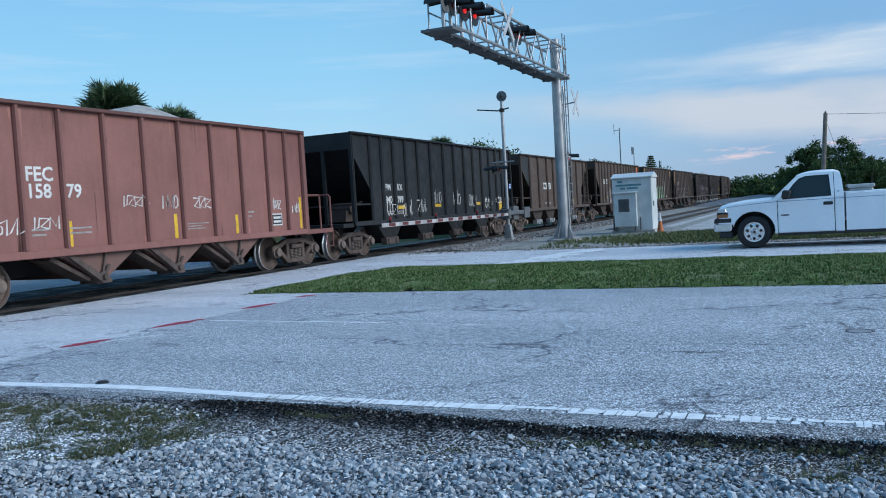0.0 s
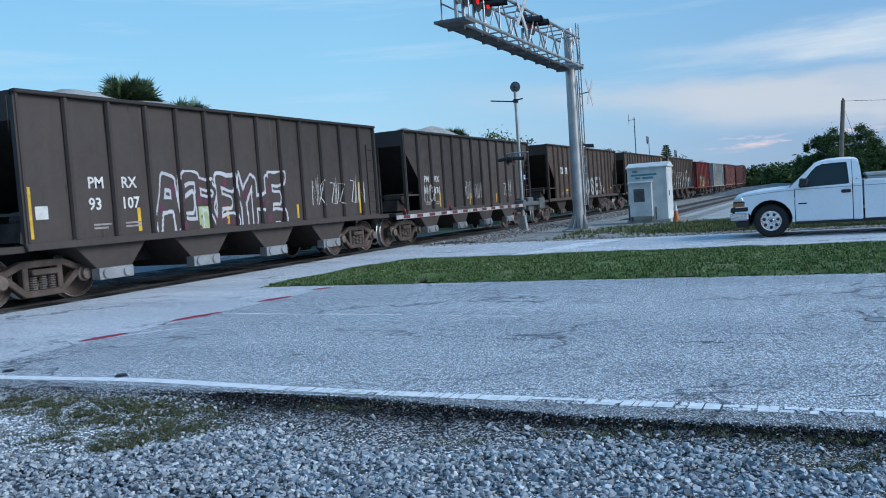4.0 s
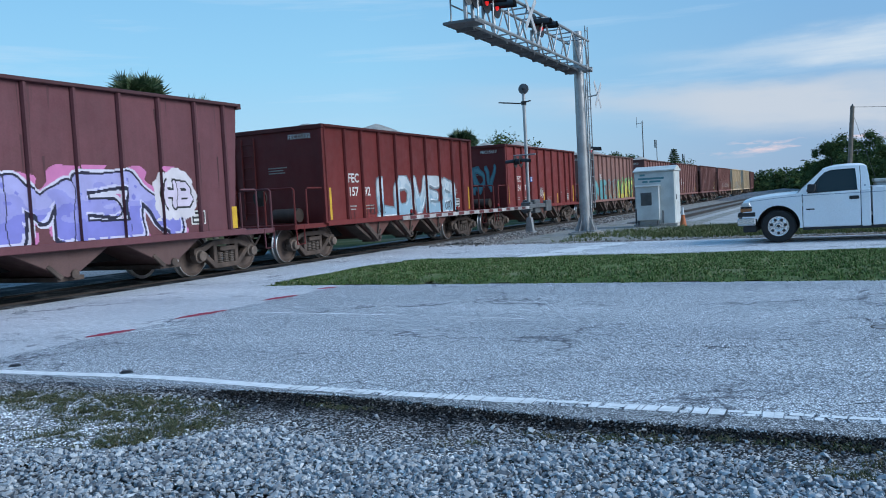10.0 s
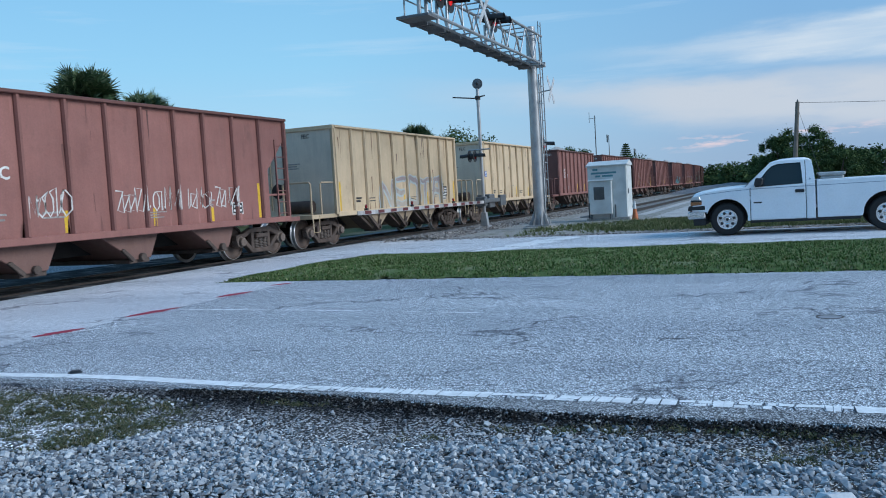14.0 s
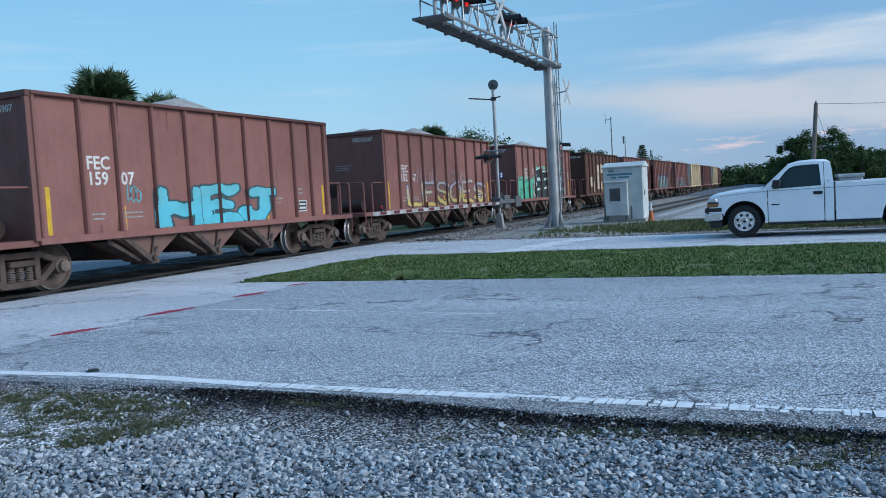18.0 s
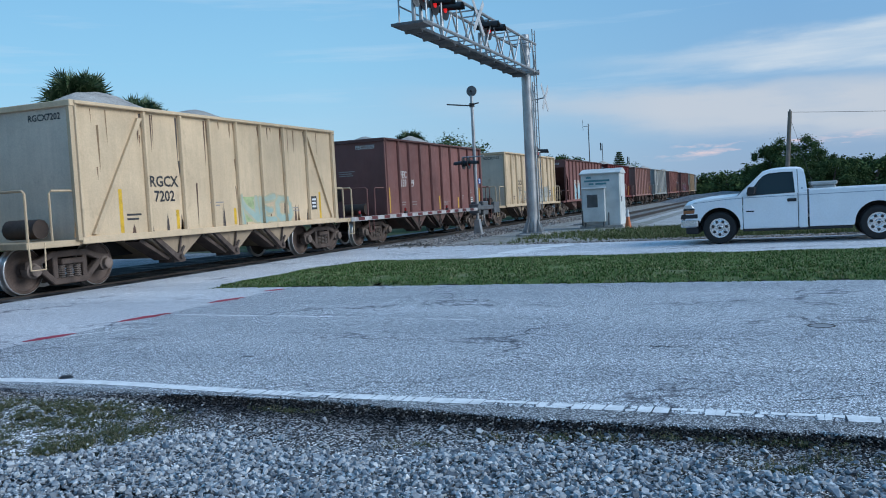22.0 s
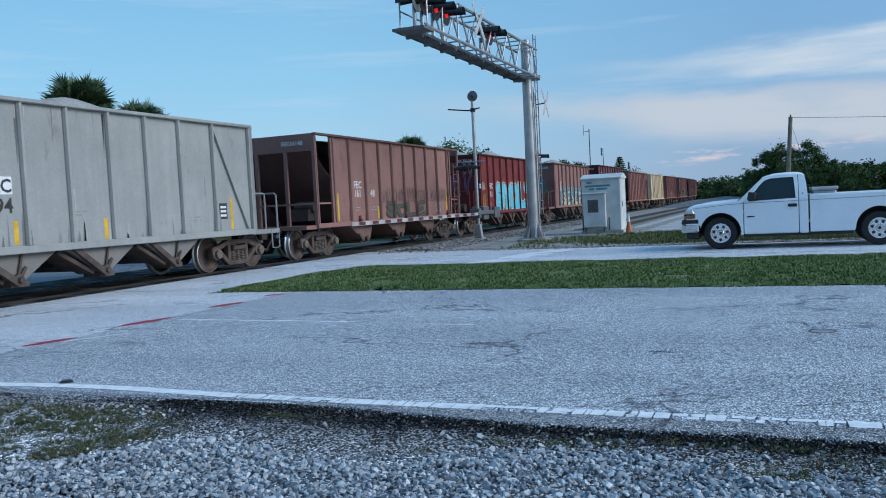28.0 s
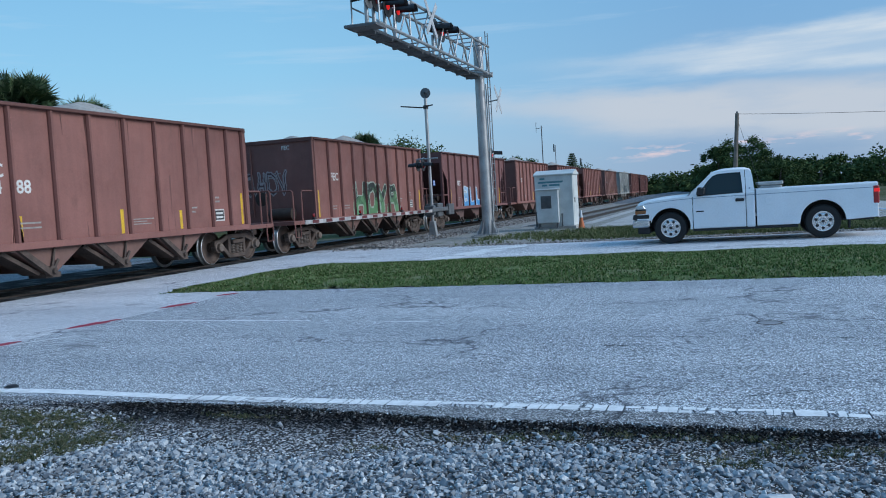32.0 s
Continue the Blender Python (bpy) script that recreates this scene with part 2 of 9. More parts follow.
def verge_mat():
    """Gritty soil that turns into crumbled black asphalt towards the road."""
    m, t, b = material("gritty_soil_and_asphalt", 1.0, 0.0, 0.04)
    c = obj_coord(t)
    sp = nod(t, "ShaderNodeSeparateXYZ")
    t.links.new(c, sp.inputs[0])

    def madd(a, k, off):
        n = nod(t, "ShaderNodeMath", operation="MULTIPLY_ADD")
        t.links.new(a, n.inputs[0])
        n.inputs[1].default_value = k
        if isinstance(off, float):
            n.inputs[2].default_value = off
        else:
            t.links.new(off, n.inputs[2])
        return n.outputs[0]

    y = madd(noise_tex(t, c, 2.3, 5, 0.65), 0.6, sp.outputs["Y"])
    y = madd(noise_tex(t, c, 11, 4, 0.7), 0.3, y)
    turn = ramp(t, madd(sp.outputs["X"], 1 / 3.2, 7.2 / 3.2), [(0.78, (1, 1, 1)), (1.0, (0, 0, 0))])
    y = madd(turn, -0.42, y)
    base = ramp(t, madd(y, 1 / 1.4, -4.10 / 1.4), [(0.0, (0.20, 0.20, 0.205)), (0.22, (0.15, 0.148, 0.148)), (0.42, (0.10, 0.098, 0.098)), (0.66, (0.050, 0.049, 0.050)), (0.80, (0.014, 0.014, 0.015))])
    grit = nod(t, "ShaderNodeTexVoronoi")
    grit.inputs["Scale"].default_value = 95
    t.links.new(c, grit.inputs["Vector"])
    speck = ramp(t, grit.outputs["Color"], [(0.40, (0.6,) * 3), (0.60, (1.0,) * 3), (0.66, (2.5,) * 3), (0.74, (9.0,) * 3)])
    t.links.new(mix(t, 1.0, base, speck, "MULTIPLY"), b.inputs["Base Color"])
    bump(t, b, noise_tex(t, c, 55, 5, 0.7), 0.9, 0.02)
    return m


def glow(name, color, strength):
    m, t, b = material(name, 0.3)
    b.inputs["Base Color"].default_value = (*color, 1)
    b.inputs["Emission Color"].default_value = (*color, 1)
    b.inputs["Emission Strength"].default_value = strength
    return m


def glass(name, color, rough=0.03):
    m, t, b = material(name, rough, 0.0, 0.4)
    b.inputs["Base Color"].default_value = (*color, 1)
    return m


PAINT = car_paint_mat()
SPRAY = graffiti_mat()
GRIME = plain("greasy_truck_iron", (0.066, 0.045, 0.037), 0.75, 0.1, 0.5, 3.0, 40, 0.2)
DUSTY = plain("dusty_cast_iron", (0.102, 0.072, 0.059), 0.8, 0.0, 0.5, 4.0, 40, 0.2)
WHEEL = plain("dusty_wheel_steel", (0.118, 0.082, 0.067), 0.75, 0.0, 0.45, 3.0, 30, 0.1)
SPRINGS = plain("worn_spring_steel", (0.15, 0.118, 0.10), 0.7, 0.0, 0.4, 5.0, 40, 0.1)
CAPDUST = plain("dusty_bearing_iron", (0.19, 0.145, 0.12), 0.8, 0.0, 0.4, 5.0, 40, 0.15)
TREAD = plain("polished_tread_steel", (0.62, 0.61, 0.60), 0.35, 0.6, 0.2, 5.0, 30, 0.0)
# near-black that stands in for the shade beneath the cars
DARKIN = plain("underframe_shade_black", (0.016, 0.014, 0.014), 0.85, 0.0, 0.4, 3.0, 30, 0.1)
LOAD = soil_mat("crushed_rock_load", (0.30, 0.29, 0.28), (0.42, 0.40, 0.37), (0.50, 0.48, 0.45), 1.5, 25)
WHITEP = plain("white_lettering_paint", (0.66, 0.65, 0.62), 0.6, 0, 0.25, 4, 40, 0)
BLACKP = plain("black_lettering_paint", (0.03, 0.03, 0.032), 0.6, 0, 0.25, 4, 40, 0)
DULLW = plain("worn_white_print", (0.34, 0.31, 0.29), 0.7, 0, 0.4, 9, 60, 0)
YELLOW = plain("yellow_reflector", (0.72, 0.43, 0.03), 0.45, 0, 0.3, 4, 40, 0)
GALV = plain("galvanised_steel", (0.40, 0.41, 0.42), 0.42, 0.55, 0.25, 2.5, 30, 0.05)
GALVD = plain("dull_galvanised_grating", (0.15, 0.158, 0.165), 0.6, 0.4, 0.3, 3, 30, 0.1)
BLACKM = plain("black_signal_enamel", (0.018, 0.018, 0.02), 0.45, 0, 0.3, 4, 40, 0.0)
RED = glow("lit_red_signal_lens", (0.80, 0.02, 0.02), 0.55)
REDOFF = plain("unlit_red_lens", (0.22, 0.012, 0.012), 0.2, 0, 0.2, 5, 30, 0)
REDP = plain("red_reflective_paint", (0.42, 0.03, 0.03), 0.5, 0, 0.25, 5, 40, 0)
WHITES = plain("white_sign_sheet", (0.70, 0.71, 0.72), 0.5, 0, 0.15, 4, 40, 0)
BLUES = plain("blue_sign_sheet", (0.03, 0.13, 0.42), 0.5, 0, 0.15, 4, 40, 0)
CABINET = plain("white_cabinet_enamel", (0.62, 0.65, 0.64), 0.45, 0, 0.22, 2.0, 30, 0.03)
TEALP = plain("teal_print", (0.10, 0.26, 0.30), 0.6, 0, 0.2, 4, 30, 0)
ROAD = road_mat("worn_chip_seal_road", (0.51, 0.545, 0.59), (0.95, 0.97, 0.99), (0.80, 0.80, 0.81), 0.22, 85)
ROADB = road_mat("smooth_pale_crossing_road", (0.62, 0.63, 0.645), (0.78, 0.78, 0.79), (0.86, 0.86, 0.86), 0.64)
FARROAD = road_mat("dull_grey_asphalt", (0.24, 0.245, 0.255), (0.36, 0.365, 0.375), (0.8, 0.8, 0.8), 0.6)
VERGE = verge_mat()
FRINGE = road_mat("gritty_road_fringe", (0.10, 0.105, 0.11), (0.88, 0.89, 0.90), (0.6, 0.6, 0.6), 0.20, 105)
COVER = plain("worn_iron_cover", (0.30, 0.30, 0.31), 0.6, 0.2, 0.3, 3, 30, 0.1)
STONE = island_mat("grey_limestone_gravel", [(0.0, (0.12, 0.137, 0.16)), (0.35, (0.275, 0.305, 0.335)), (0.6, (0.36, 0.39, 0.42)), (0.85, (0.44, 0.475, 0.505)), (1.0, (0.64, 0.665, 0.68))], 0.85, 45)
CRUMB = island_mat("black_asphalt_crumbs", [(0.0, (0.01, 0.01, 0.011)), (0.75, (0.03, 0.03, 0.03)), (1.0, (0.22, 0.22, 0.22))], 1.0, 60, 0.04)
PALEROCK = plain("pale_weathered_stone", (0.56, 0.59, 0.62), 0.85, 0, 0.2, 8, 50, 0.2)
BALLAST = island_mat("dusty_ballast_stone", [(0.0, (0.12, 0.11, 0.10)), (0.6, (0.27, 0.25, 0.24)), (1.0, (0.42, 0.40, 0.38))], 0.9, 30)
LINEP = plain("cracked_white_line_paint", (0.90, 0.90, 0.90), 0.7, 0, 0.22, 9, 70, 0.1)
REDLINE = plain("red_survey_paint", (0.50, 0.035, 0.075), 0.7, 0, 0.5, 14, 60, 0.0)
GROUND = soil_mat("rough_grass_and_dirt", (0.045, 0.06, 0.022), (0.085, 0.10, 0.045), (0.19, 0.17, 0.13), 0.25, 9)
GRAVEL = soil_mat("grey_gravel_ground", (0.15, 0.15, 0.155), (0.25, 0.25, 0.255), (0.34, 0.34, 0.34), 3.0, 70)
SHOULDER = soil_mat("sandy_gravel_shoulder", (0.22, 0.21, 0.19), (0.36, 0.35, 0.33), (0.14, 0.15, 0.10), 1.2, 40)
PALELOT = soil_mat("pale_shell_gravel", (0.36, 0.35, 0.34), (0.46, 0.45, 0.44), (0.52, 0.51, 0.50), 0.8, 30)
TURF = soil_mat("short_turf", (0.075, 0.125, 0.040), (0.115, 0.165, 0.062), (0.22, 0.23, 0.13), 1.3, 26)
BLADE = island_mat("grass_blades", [(0.0, (0.055, 0.110, 0.030)), (0.5, (0.110, 0.185, 0.060)), (0.8, (0.18, 0.225, 0.095)), (1.0, (0.33, 0.31, 0.18))], 0.9, 20, 0.12)
WEED = island_mat("dry_weeds", [(0.0, (0.035, 0.052, 0.02)), (0.5, (0.078, 0.098, 0.04)), (0.8, (0.14, 0.130, 0.072)), (1.0, (0.26, 0.21, 0.13))], 0.8, 20)
LEAF = island_mat("broad_leaves", [(0.0, (0.034, 0.064, 0.027)), (0.6, (0.068, 0.112, 0.043)), (1.0, (0.11, 0.16, 0.06))], 0.85, 6, 0.12)
PALEGRASS = island_mat("pale_rough_grass", [(0.0, (0.055, 0.085, 0.030)), (0.6, (0.12, 0.15, 0.06)), (1.0, (0.25, 0.23, 0.13))], 0.85, 10, 0.15)
PALMLEAF = island_mat("palm_fronds", [(0.0, (0.040, 0.072, 0.036)), (0.7, (0.088, 0.140, 0.062)), (1.0, (0.17, 0.19, 0.11))], 0.55, 6)
BARK = plain("grey_bark", (0.12, 0.10, 0.085), 0.9, 0, 0.4, 4, 20, 0.5)
WOOD = plain("weathered_pole_wood", (0.19, 0.165, 0.14), 0.85, 0, 0.35, 2, 30, 0.3)
TIE = plain("creosoted_tie", (0.07, 0.058, 0.05), 0.9, 0, 0.4, 3, 30, 0.4)
RAIL = plain("brown_rail_steel", (0.05, 0.040, 0.035), 0.6, 0.4, 0.3, 3, 30, 0.1)
PANEL = soil_mat("worn_crossing_asphalt", (0.010, 0.010, 0.011), (0.035, 0.036, 0.038), (0.15, 0.152, 0.155), 1.6, 28)


# ---- building helpers ----
class Shape:
    """A mesh in the making: corners and faces."""

    def __init__(self):
        self.v, self.f = [], []

    def add(self, verts, faces):
        n = len(self.v)
        self.v.extend(tuple(p) for p in verts)
        self.f.extend(tuple(i + n for i in q) for q in faces)
        return self

    def box(self, x0, x1, y0, y1, z0, z1):
        return self.add([(x, y, z) for z in (z0, z1) for y in (y0, y1) for x in (x0, x1)],
                        [(0, 2, 3, 1), (4, 5, 7, 6), (0, 1, 5, 4), (1, 3, 7, 5), (3, 2, 6, 7), (2, 0, 4, 6)])

    def prism(self, pts, axis, lo, hi):
        """The polygon pts (counted in the two other axes, in order) drawn out along an axis."""
        put = {"x": lambda a, b, c: (c, a, b), "y": lambda a, b, c: (a, c, b), "z": lambda a, b, c: (a, b, c)}[axis]
        n = len(pts)
        area = sum(p[0] * q[1] - q[0] * p[1] for p, q in zip(pts, pts[1:] + pts[:1]))
        if (area < 0) != (axis == "y"):
            pts = pts[::-1]
        vs = [put(a, b, lo) for a, b in pts] + [put(a, b, hi) for a, b in pts]
        fs = [tuple(range(n - 1, -1, -1)), tuple(range(n, 2 * n))]
        fs += [(i, (i + 1) % n, n + (i + 1) % n, n + i) for i in range(n)]
        return self.add(vs, fs)

    def tube(self, a, b, r, n=8, r2=None):
        a, b = Vector(a), Vector(b)
        q = (b - a).to_track_quat("Z", "Y").to_matrix()
        r2 = r if r2 is None else r2
        ring = [(math.cos(2 * math.pi * i / n), math.sin(2 * math.pi * i / n)) for i in range(n)]
        vs = [a + q @ Vector((c * r, s * r, 0)) for c, s in ring] + [b + q @ Vector((c * r2, s * r2, 0)) for c, s in ring]
        fs = [tuple(range(n - 1, -1, -1)), tuple(range(n, 2 * n))] + [(i, (i + 1) % n, n + (i + 1) % n, n + i) for i in range(n)]
        return self.add(vs, fs)

    def lathe(self, profile, axis="x", n=20, at=(0, 0, 0)):
        """A profile of (along, radius) turned round an axis through at."""
        vs, fs, m = [], [], len(profile)
        for i in range(n):
            c, s = math.cos(2 * math.pi * i / n), math.sin(2 * math.pi * i / n)
            for l, r in profile:
                p = {"x": (l, r * c, r * s), "y": (r * s, l, r * c), "z": (r * c, r * s, l)}[axis]
                vs.append((p[0] + at[0], p[1] + at[1], p[2] + at[2]))
        for i in range(n):
            for j in range(m - 1):
                a, b = i * m + j, ((i + 1) % n) * m + j
                fs.append((a, b, b + 1, a + 1))
        return self.add(vs, fs)

    def mesh(self, name, mat, bevel=0.0, smooth=False):
        me = bpy.data.meshes.new(name)
        me.from_pydata(self.v, [], self.f)
        if bevel or smooth:
            bm = bmesh.new()
            bm.from_mesh(me)
            if smooth:
                bmesh.ops.remove_doubles(bm, verts=bm.verts, dist=1e-5)
                bmesh.ops.recalc_face_normals(bm, faces=bm.faces)
                for f in bm.faces:
                    f.smooth = True
                for e in bm.edges:
                    if len(e.link_faces) == 2 and e.calc_face_angle(0) > 0.7:
                        e.smooth = False
            if bevel:
                bmesh.ops.bevel(bm, geom=list(bm.edges), offset=bevel, segments=1, affect="EDGES", clamp_overlap=True)
            bm.to_mesh(me)
            bm.free()
        me.materials.append(mat)
        return me


def part(name, shape, mat, parent=None, label="", bevel=0.0, smooth=False, color=None):
    """One mesh object under a thing or a part, or a thing of its own."""
    me = shape if isinstance(shape, bpy.types.Mesh) else shape.mesh(name, mat, bevel, smooth)
    ob = new(name, me)
    if parent is not None:
        ob.parent = parent
    if label:
        ob["label"] = label
    if color:
        ob.color = (*color, 1)
    return ob


def thing(name, label, category, group="", kind="", at=None):
    ob = new(name)
    ob.empty_display_size = 0.2
    if at is not None:
        ob.matrix_basis = at
    return tagged(ob, label, category, group, kind)


def cloud(name, verts, faces, mat):
    me = bpy.data.meshes.new(name)
    me.from_pydata(verts, [], faces)
    me.materials.append(mat)
    return me
# ---- the ground and the roads ----
X0 = -13.85  # middle of the main track
BEND, RADIUS, ARC = 125.0, 400.0, 0.42


def track(s, side=0.0):
    """Place and heading on the main track, s metres along it, side metres to its right."""
    if s <= BEND:
        x, y, h = X0, s, 0.0
    else:
        h = min((s - BEND) / RADIUS, ARC)
        x, y = X0 - RADIUS * (1 - math.cos(h)), BEND + RADIUS * math.sin(h)
        rest = s - BEND - RADIUS * h
        x, y = x - rest * math.sin(h), y + rest * math.cos(h)
    return x + side * math.cos(h), y + side * math.sin(h), h


def sheet(name, pts, z, mat, label, category="ground", thick=0.05):
    ob = part(name, Shape().prism(list(pts), "z", z - thick, z), mat)
    return tagged(ob, label, category, kind="structure")


def wavy(x0, x1, y, amp, step=0.12, seed=0):
    """A ragged edge along x."""
    n = max(2, int(abs(x1 - x0) / step))
    out = []
    for i in range(n + 1):
        x = x0 + (x1 - x0) * i / n
        out.append((x, y + amp * noise.fractal((x * 1.3 + seed * 17, seed * 3.1, 0), 1.0, 2.0, 4)))
    return out


ground = part("ground", Shape().add([(-2500, -2500, -0.09), (2500, -2500, -0.09), (2500, 2500, -0.09), (-2500, 2500, -0.09)], [(0, 1, 2, 3)]), GROUND)
tagged(ground, "flat grassy ground with bare dirt patches", "ground", kind="structure")

road = sheet("road", wavy(-8.02, 40, 5.06, 0.02, 0.15, 1) + [(40, 12.5), (-8.02, 12.56)], 0.0, ROAD, "worn pale grey chip-seal road with faint cracks", "road", 0.06)
approach = sheet("crossing_approach", [(-12.6, 5.06), (-8.02, 5.06), (-8.02, 12.56), (-12.6, 12.6)], 0.0, ROADB, "smoother pale pavement beside the railway", "road", 0.06)
apron = sheet("pavement_apron", [(-12.6, 12.6), (-9.2, 12.57), (-9.75, 12.9), (-9.6, 14.2), (-9.0, 15.8), (-8.2, 17.4), (-12.6, 17.4)], 0.0, ROADB, "worn pale pavement joining the two roads", "road", 0.06)
road2 = sheet("crossing_road", [(-12.6, 17.4), (-8.2, 17.4), (40, 17.6), (40, 23.0), (2, 22.9), (-6, 23.1), (-9, 23.6), (-12.6, 24.2)], 0.0, ROADB, "smooth pale road leading over the railway crossing", "road", 0.06)
far_road = sheet("far_road", [(-70, -30.0), (-17.2, -30.0), (-17.2, 24.0), (-70, 24.0)], 0.0, FARROAD, "dull grey road beyond the railway", "road", 0.06)
far_apron = sheet("far_crossing_edge", [(-17.2, 4.0), (-15.1, 4.0), (-15.1, 24.0), (-17.2, 24.0)], -0.004, PANEL, "dark asphalt edge of the crossing", "road", 0.05)
side_road = sheet("trackside_pavement", [(-12.6, -30), (-7.2, -30), (-7.2, 5.0), (-12.6, 5.06)], -0.002, ROADB, "pale pavement beside the track", "road", 0.06)

lot = sheet("gravel_lot", [(-7.2, -30), (40, -30), (40, 5.0), (-7.2, 5.0)], -0.062, GRAVEL, "grey crushed-stone parking ground", "gravel", 0.05)
berm = sheet("gravel_shoulder", [(-12.4, 24.1), (-9, 23.5), (-6, 23.0), (2, 22.8), (40, 22.9), (40, 24.6), (-2, 24.4), (-5.2, 25.5), (-4.6, 38), (-4.0, 120), (-12.4, 120)], -0.012, SHOULDER, "sandy gravel ground beside the track", "gravel", 0.05)


# the raised turf island between the roads
def island_top(x, y):
    d = min(y - 12.5, 17.5 - y, (x + 9.7) * 1.2)
    k = max(0.0, min(1.0, d / 0.8))
    return -0.012 + 0.03 * min(1.0, k * 5) + 0.08 * k + 0.03 * k * noise.noise((x * 0.9, y * 0.9, 0))


def in_island(x, y):
    left = -9.65 + 0.13 * (y - 12.6) ** 1.45 if y > 12.6 else -9.65
    wob = 0.16 * noise.noise((x * 2.3, y * 2.3, 3.0)) + 0.08 * noise.noise((x * 7, y * 7, 5.0))
    return x > left + wob and 12.52 + wob < y < 17.5 + wob


s = Shape()
STEP = 0.12
ny = int(5.4 / STEP)
cells = {}
for i in range(int(49.5 / STEP)):
    for j in range(ny):
        x, y = -9.9 + i * STEP, 12.35 + j * STEP
        if in_island(x + STEP / 2, y + STEP / 2):
            ids = []
            for dx, dy in ((0, 0), (1, 0), (1, 1), (0, 1)):
                k = (i + dx, j + dy)
                if k not in cells:
                    cells[k] = len(s.v)
                    px, py = -9.9 + k[0] * STEP, 12.35 + k[1] * STEP
                    s.v.append((px, py, island_top(px, py)))
                ids.append(cells[k])
            s.f.append(tuple(ids))
island = tagged(part("grass_island", s, TURF), "low strip of mown green turf between the roads", "grass", kind="structure")


def blades(name, spots, height, mat, label, lean=0.5, width=0.012, per=4):
    """Tufts of bent blades."""
    rng = random.Random(name)
    v, f = [], []
    for x, y, z, k in spots:
        for _ in range(per):
            a, h = rng.uniform(0, 6.283), height * k * rng.uniform(0.5, 1.25)
            l = lean * h * rng.uniform(0.3, 1.3)
            w = width * rng.uniform(0.7, 1.5)
            px, py = x + rng.uniform(-0.04, 0.04), y + rng.uniform(-0.04, 0.04)
            c, d = math.cos(a), math.sin(a)
            n = len(v)
            v += [(px - d * w, py + c * w, z - 0.01), (px + d * w, py - c * w, z - 0.01),
                  (px + c * l * 0.4 + d * w * 0.7, py + d * l * 0.4 - c * w * 0.7, z + h * 0.6),
                  (px + c * l * 0.4 - d * w * 0.7, py + d * l * 0.4 + c * w * 0.7, z + h * 0.6), (px + c * l, py + d * l, z + h)]
            f += [(n, n + 1, n + 2, n + 3), (n + 3, n + 2, n + 4)]
    ob = part(name, cloud(name, v, f, mat), mat)
    return tagged(ob, label, "grass", kind="stuff")


rng = random.Random(4)
spots = []
while len(spots) < 24000:
    x, y = rng.uniform(-9.9, 6.5), rng.uniform(12.3, 17.7)
    if in_island(x, y):
        d = 0.75 + 0.6 * noise.noise((x * 0.7, y * 0.7, 9))
        if rng.random() < d * 1.2 - 0.1 + 0.9 * noise.noise((x * 2.1, y * 2.1, 2)):
            spots.append((x, y, island_top(x, y), 0.7 + 0.6 * d))
blades("island_grass", spots, 0.030, BLADE, "short green grass on the island", 1.3, 0.008, 4)


# ---- loose stone ----

def chunk(rs, n=9):
    """A crushed stone: the hull of a few points thrown on a ball."""
    bm = bmesh.new()
    for _ in range(n):
        d = Vector((rs.normal(), rs.normal(), rs.normal())).normalized() * rs.uniform(0.85, 1.15)
        bm.verts.new((d.x * 1.15, d.y * 0.95, d.z * 0.8))
    res = bmesh.ops.convex_hull(bm, input=list(bm.verts))
    bmesh.ops.delete(bm, geom=[v for v in bm.verts if not v.link_faces], context="VERTS")
    bmesh.ops.recalc_face_normals(bm, faces=list(bm.faces))
    bm.verts.index_update()
    out = np.array([tuple(v.co) for v in bm.verts]), np.array([[v.index for v in f.verts] for f in bm.faces])
    bm.free()
    return out


CHUNKS = [chunk(np.random.RandomState(50 + i), 9 + i % 4) for i in range(14)]


def stones(name, where, sizes, mat, label, seed, flat=0.75, category="gravel"):
    """Angular stones at the places given, all in one mesh."""
    r = np.random.RandomState(seed)
    where, sizes = np.asarray(where, float), np.asarray(sizes, float)
    vs, fs, base = [], [], 0
    kind = r.randint(0, len(CHUNKS), len(where))
    for k, (cv, cf) in enumerate(CHUNKS):
        at, sz = where[kind == k], sizes[kind == k]
        n = len(at)
        if not n:
            continue
        v = np.repeat(cv[None], n, 0) * r.uniform(0.75, 1.25, (n, 1, 3))
        q = r.normal(size=(n, 4))
        q /= np.linalg.norm(q, axis=1)[:, None]
        w, x, y, z = q.T
        m = np.stack([1 - 2 * (y * y + z * z), 2 * (x * y - z * w), 2 * (x * z + y * w), 2 * (x * y + z * w), 1 - 2 * (x * x + z * z), 2 * (y * z - x * w),
                      2 * (x * z - y * w), 2 * (y * z + x * w), 1 - 2 * (x * x + y * y)], 1).reshape(n, 3, 3)
        v = np.einsum("nij,nkj->nki", m, v) * sz[:, None, None]
        v[:, :, 2] *= flat
        v += at[:, None]
        vs.append(v.reshape(-1, 3))
        fs.append((cf[None] + (base + np.arange(n) * len(cv))[:, None, None]).reshape(-1, 3))
        base += n * len(cv)
    v, f = np.concatenate(vs), np.concatenate(fs)
    me = bpy.data.meshes.new(name)
    me.vertices.add(len(v))
    me.vertices.foreach_set("co", v.reshape(-1))
    me.loops.add(len(f) * 3)
    me.loops.foreach_set("vertex_index", f.reshape(-1))
    me.polygons.add(len(f))
    me.polygons.foreach_set("loop_start", np.arange(len(f)) * 3)
    me.update(calc_edges=True)
    me.shade_flat()
    me.materials.append(mat)
    ob = new(name, me)
    if label:
        tagged(ob, label, category, kind="stuff")
    return ob


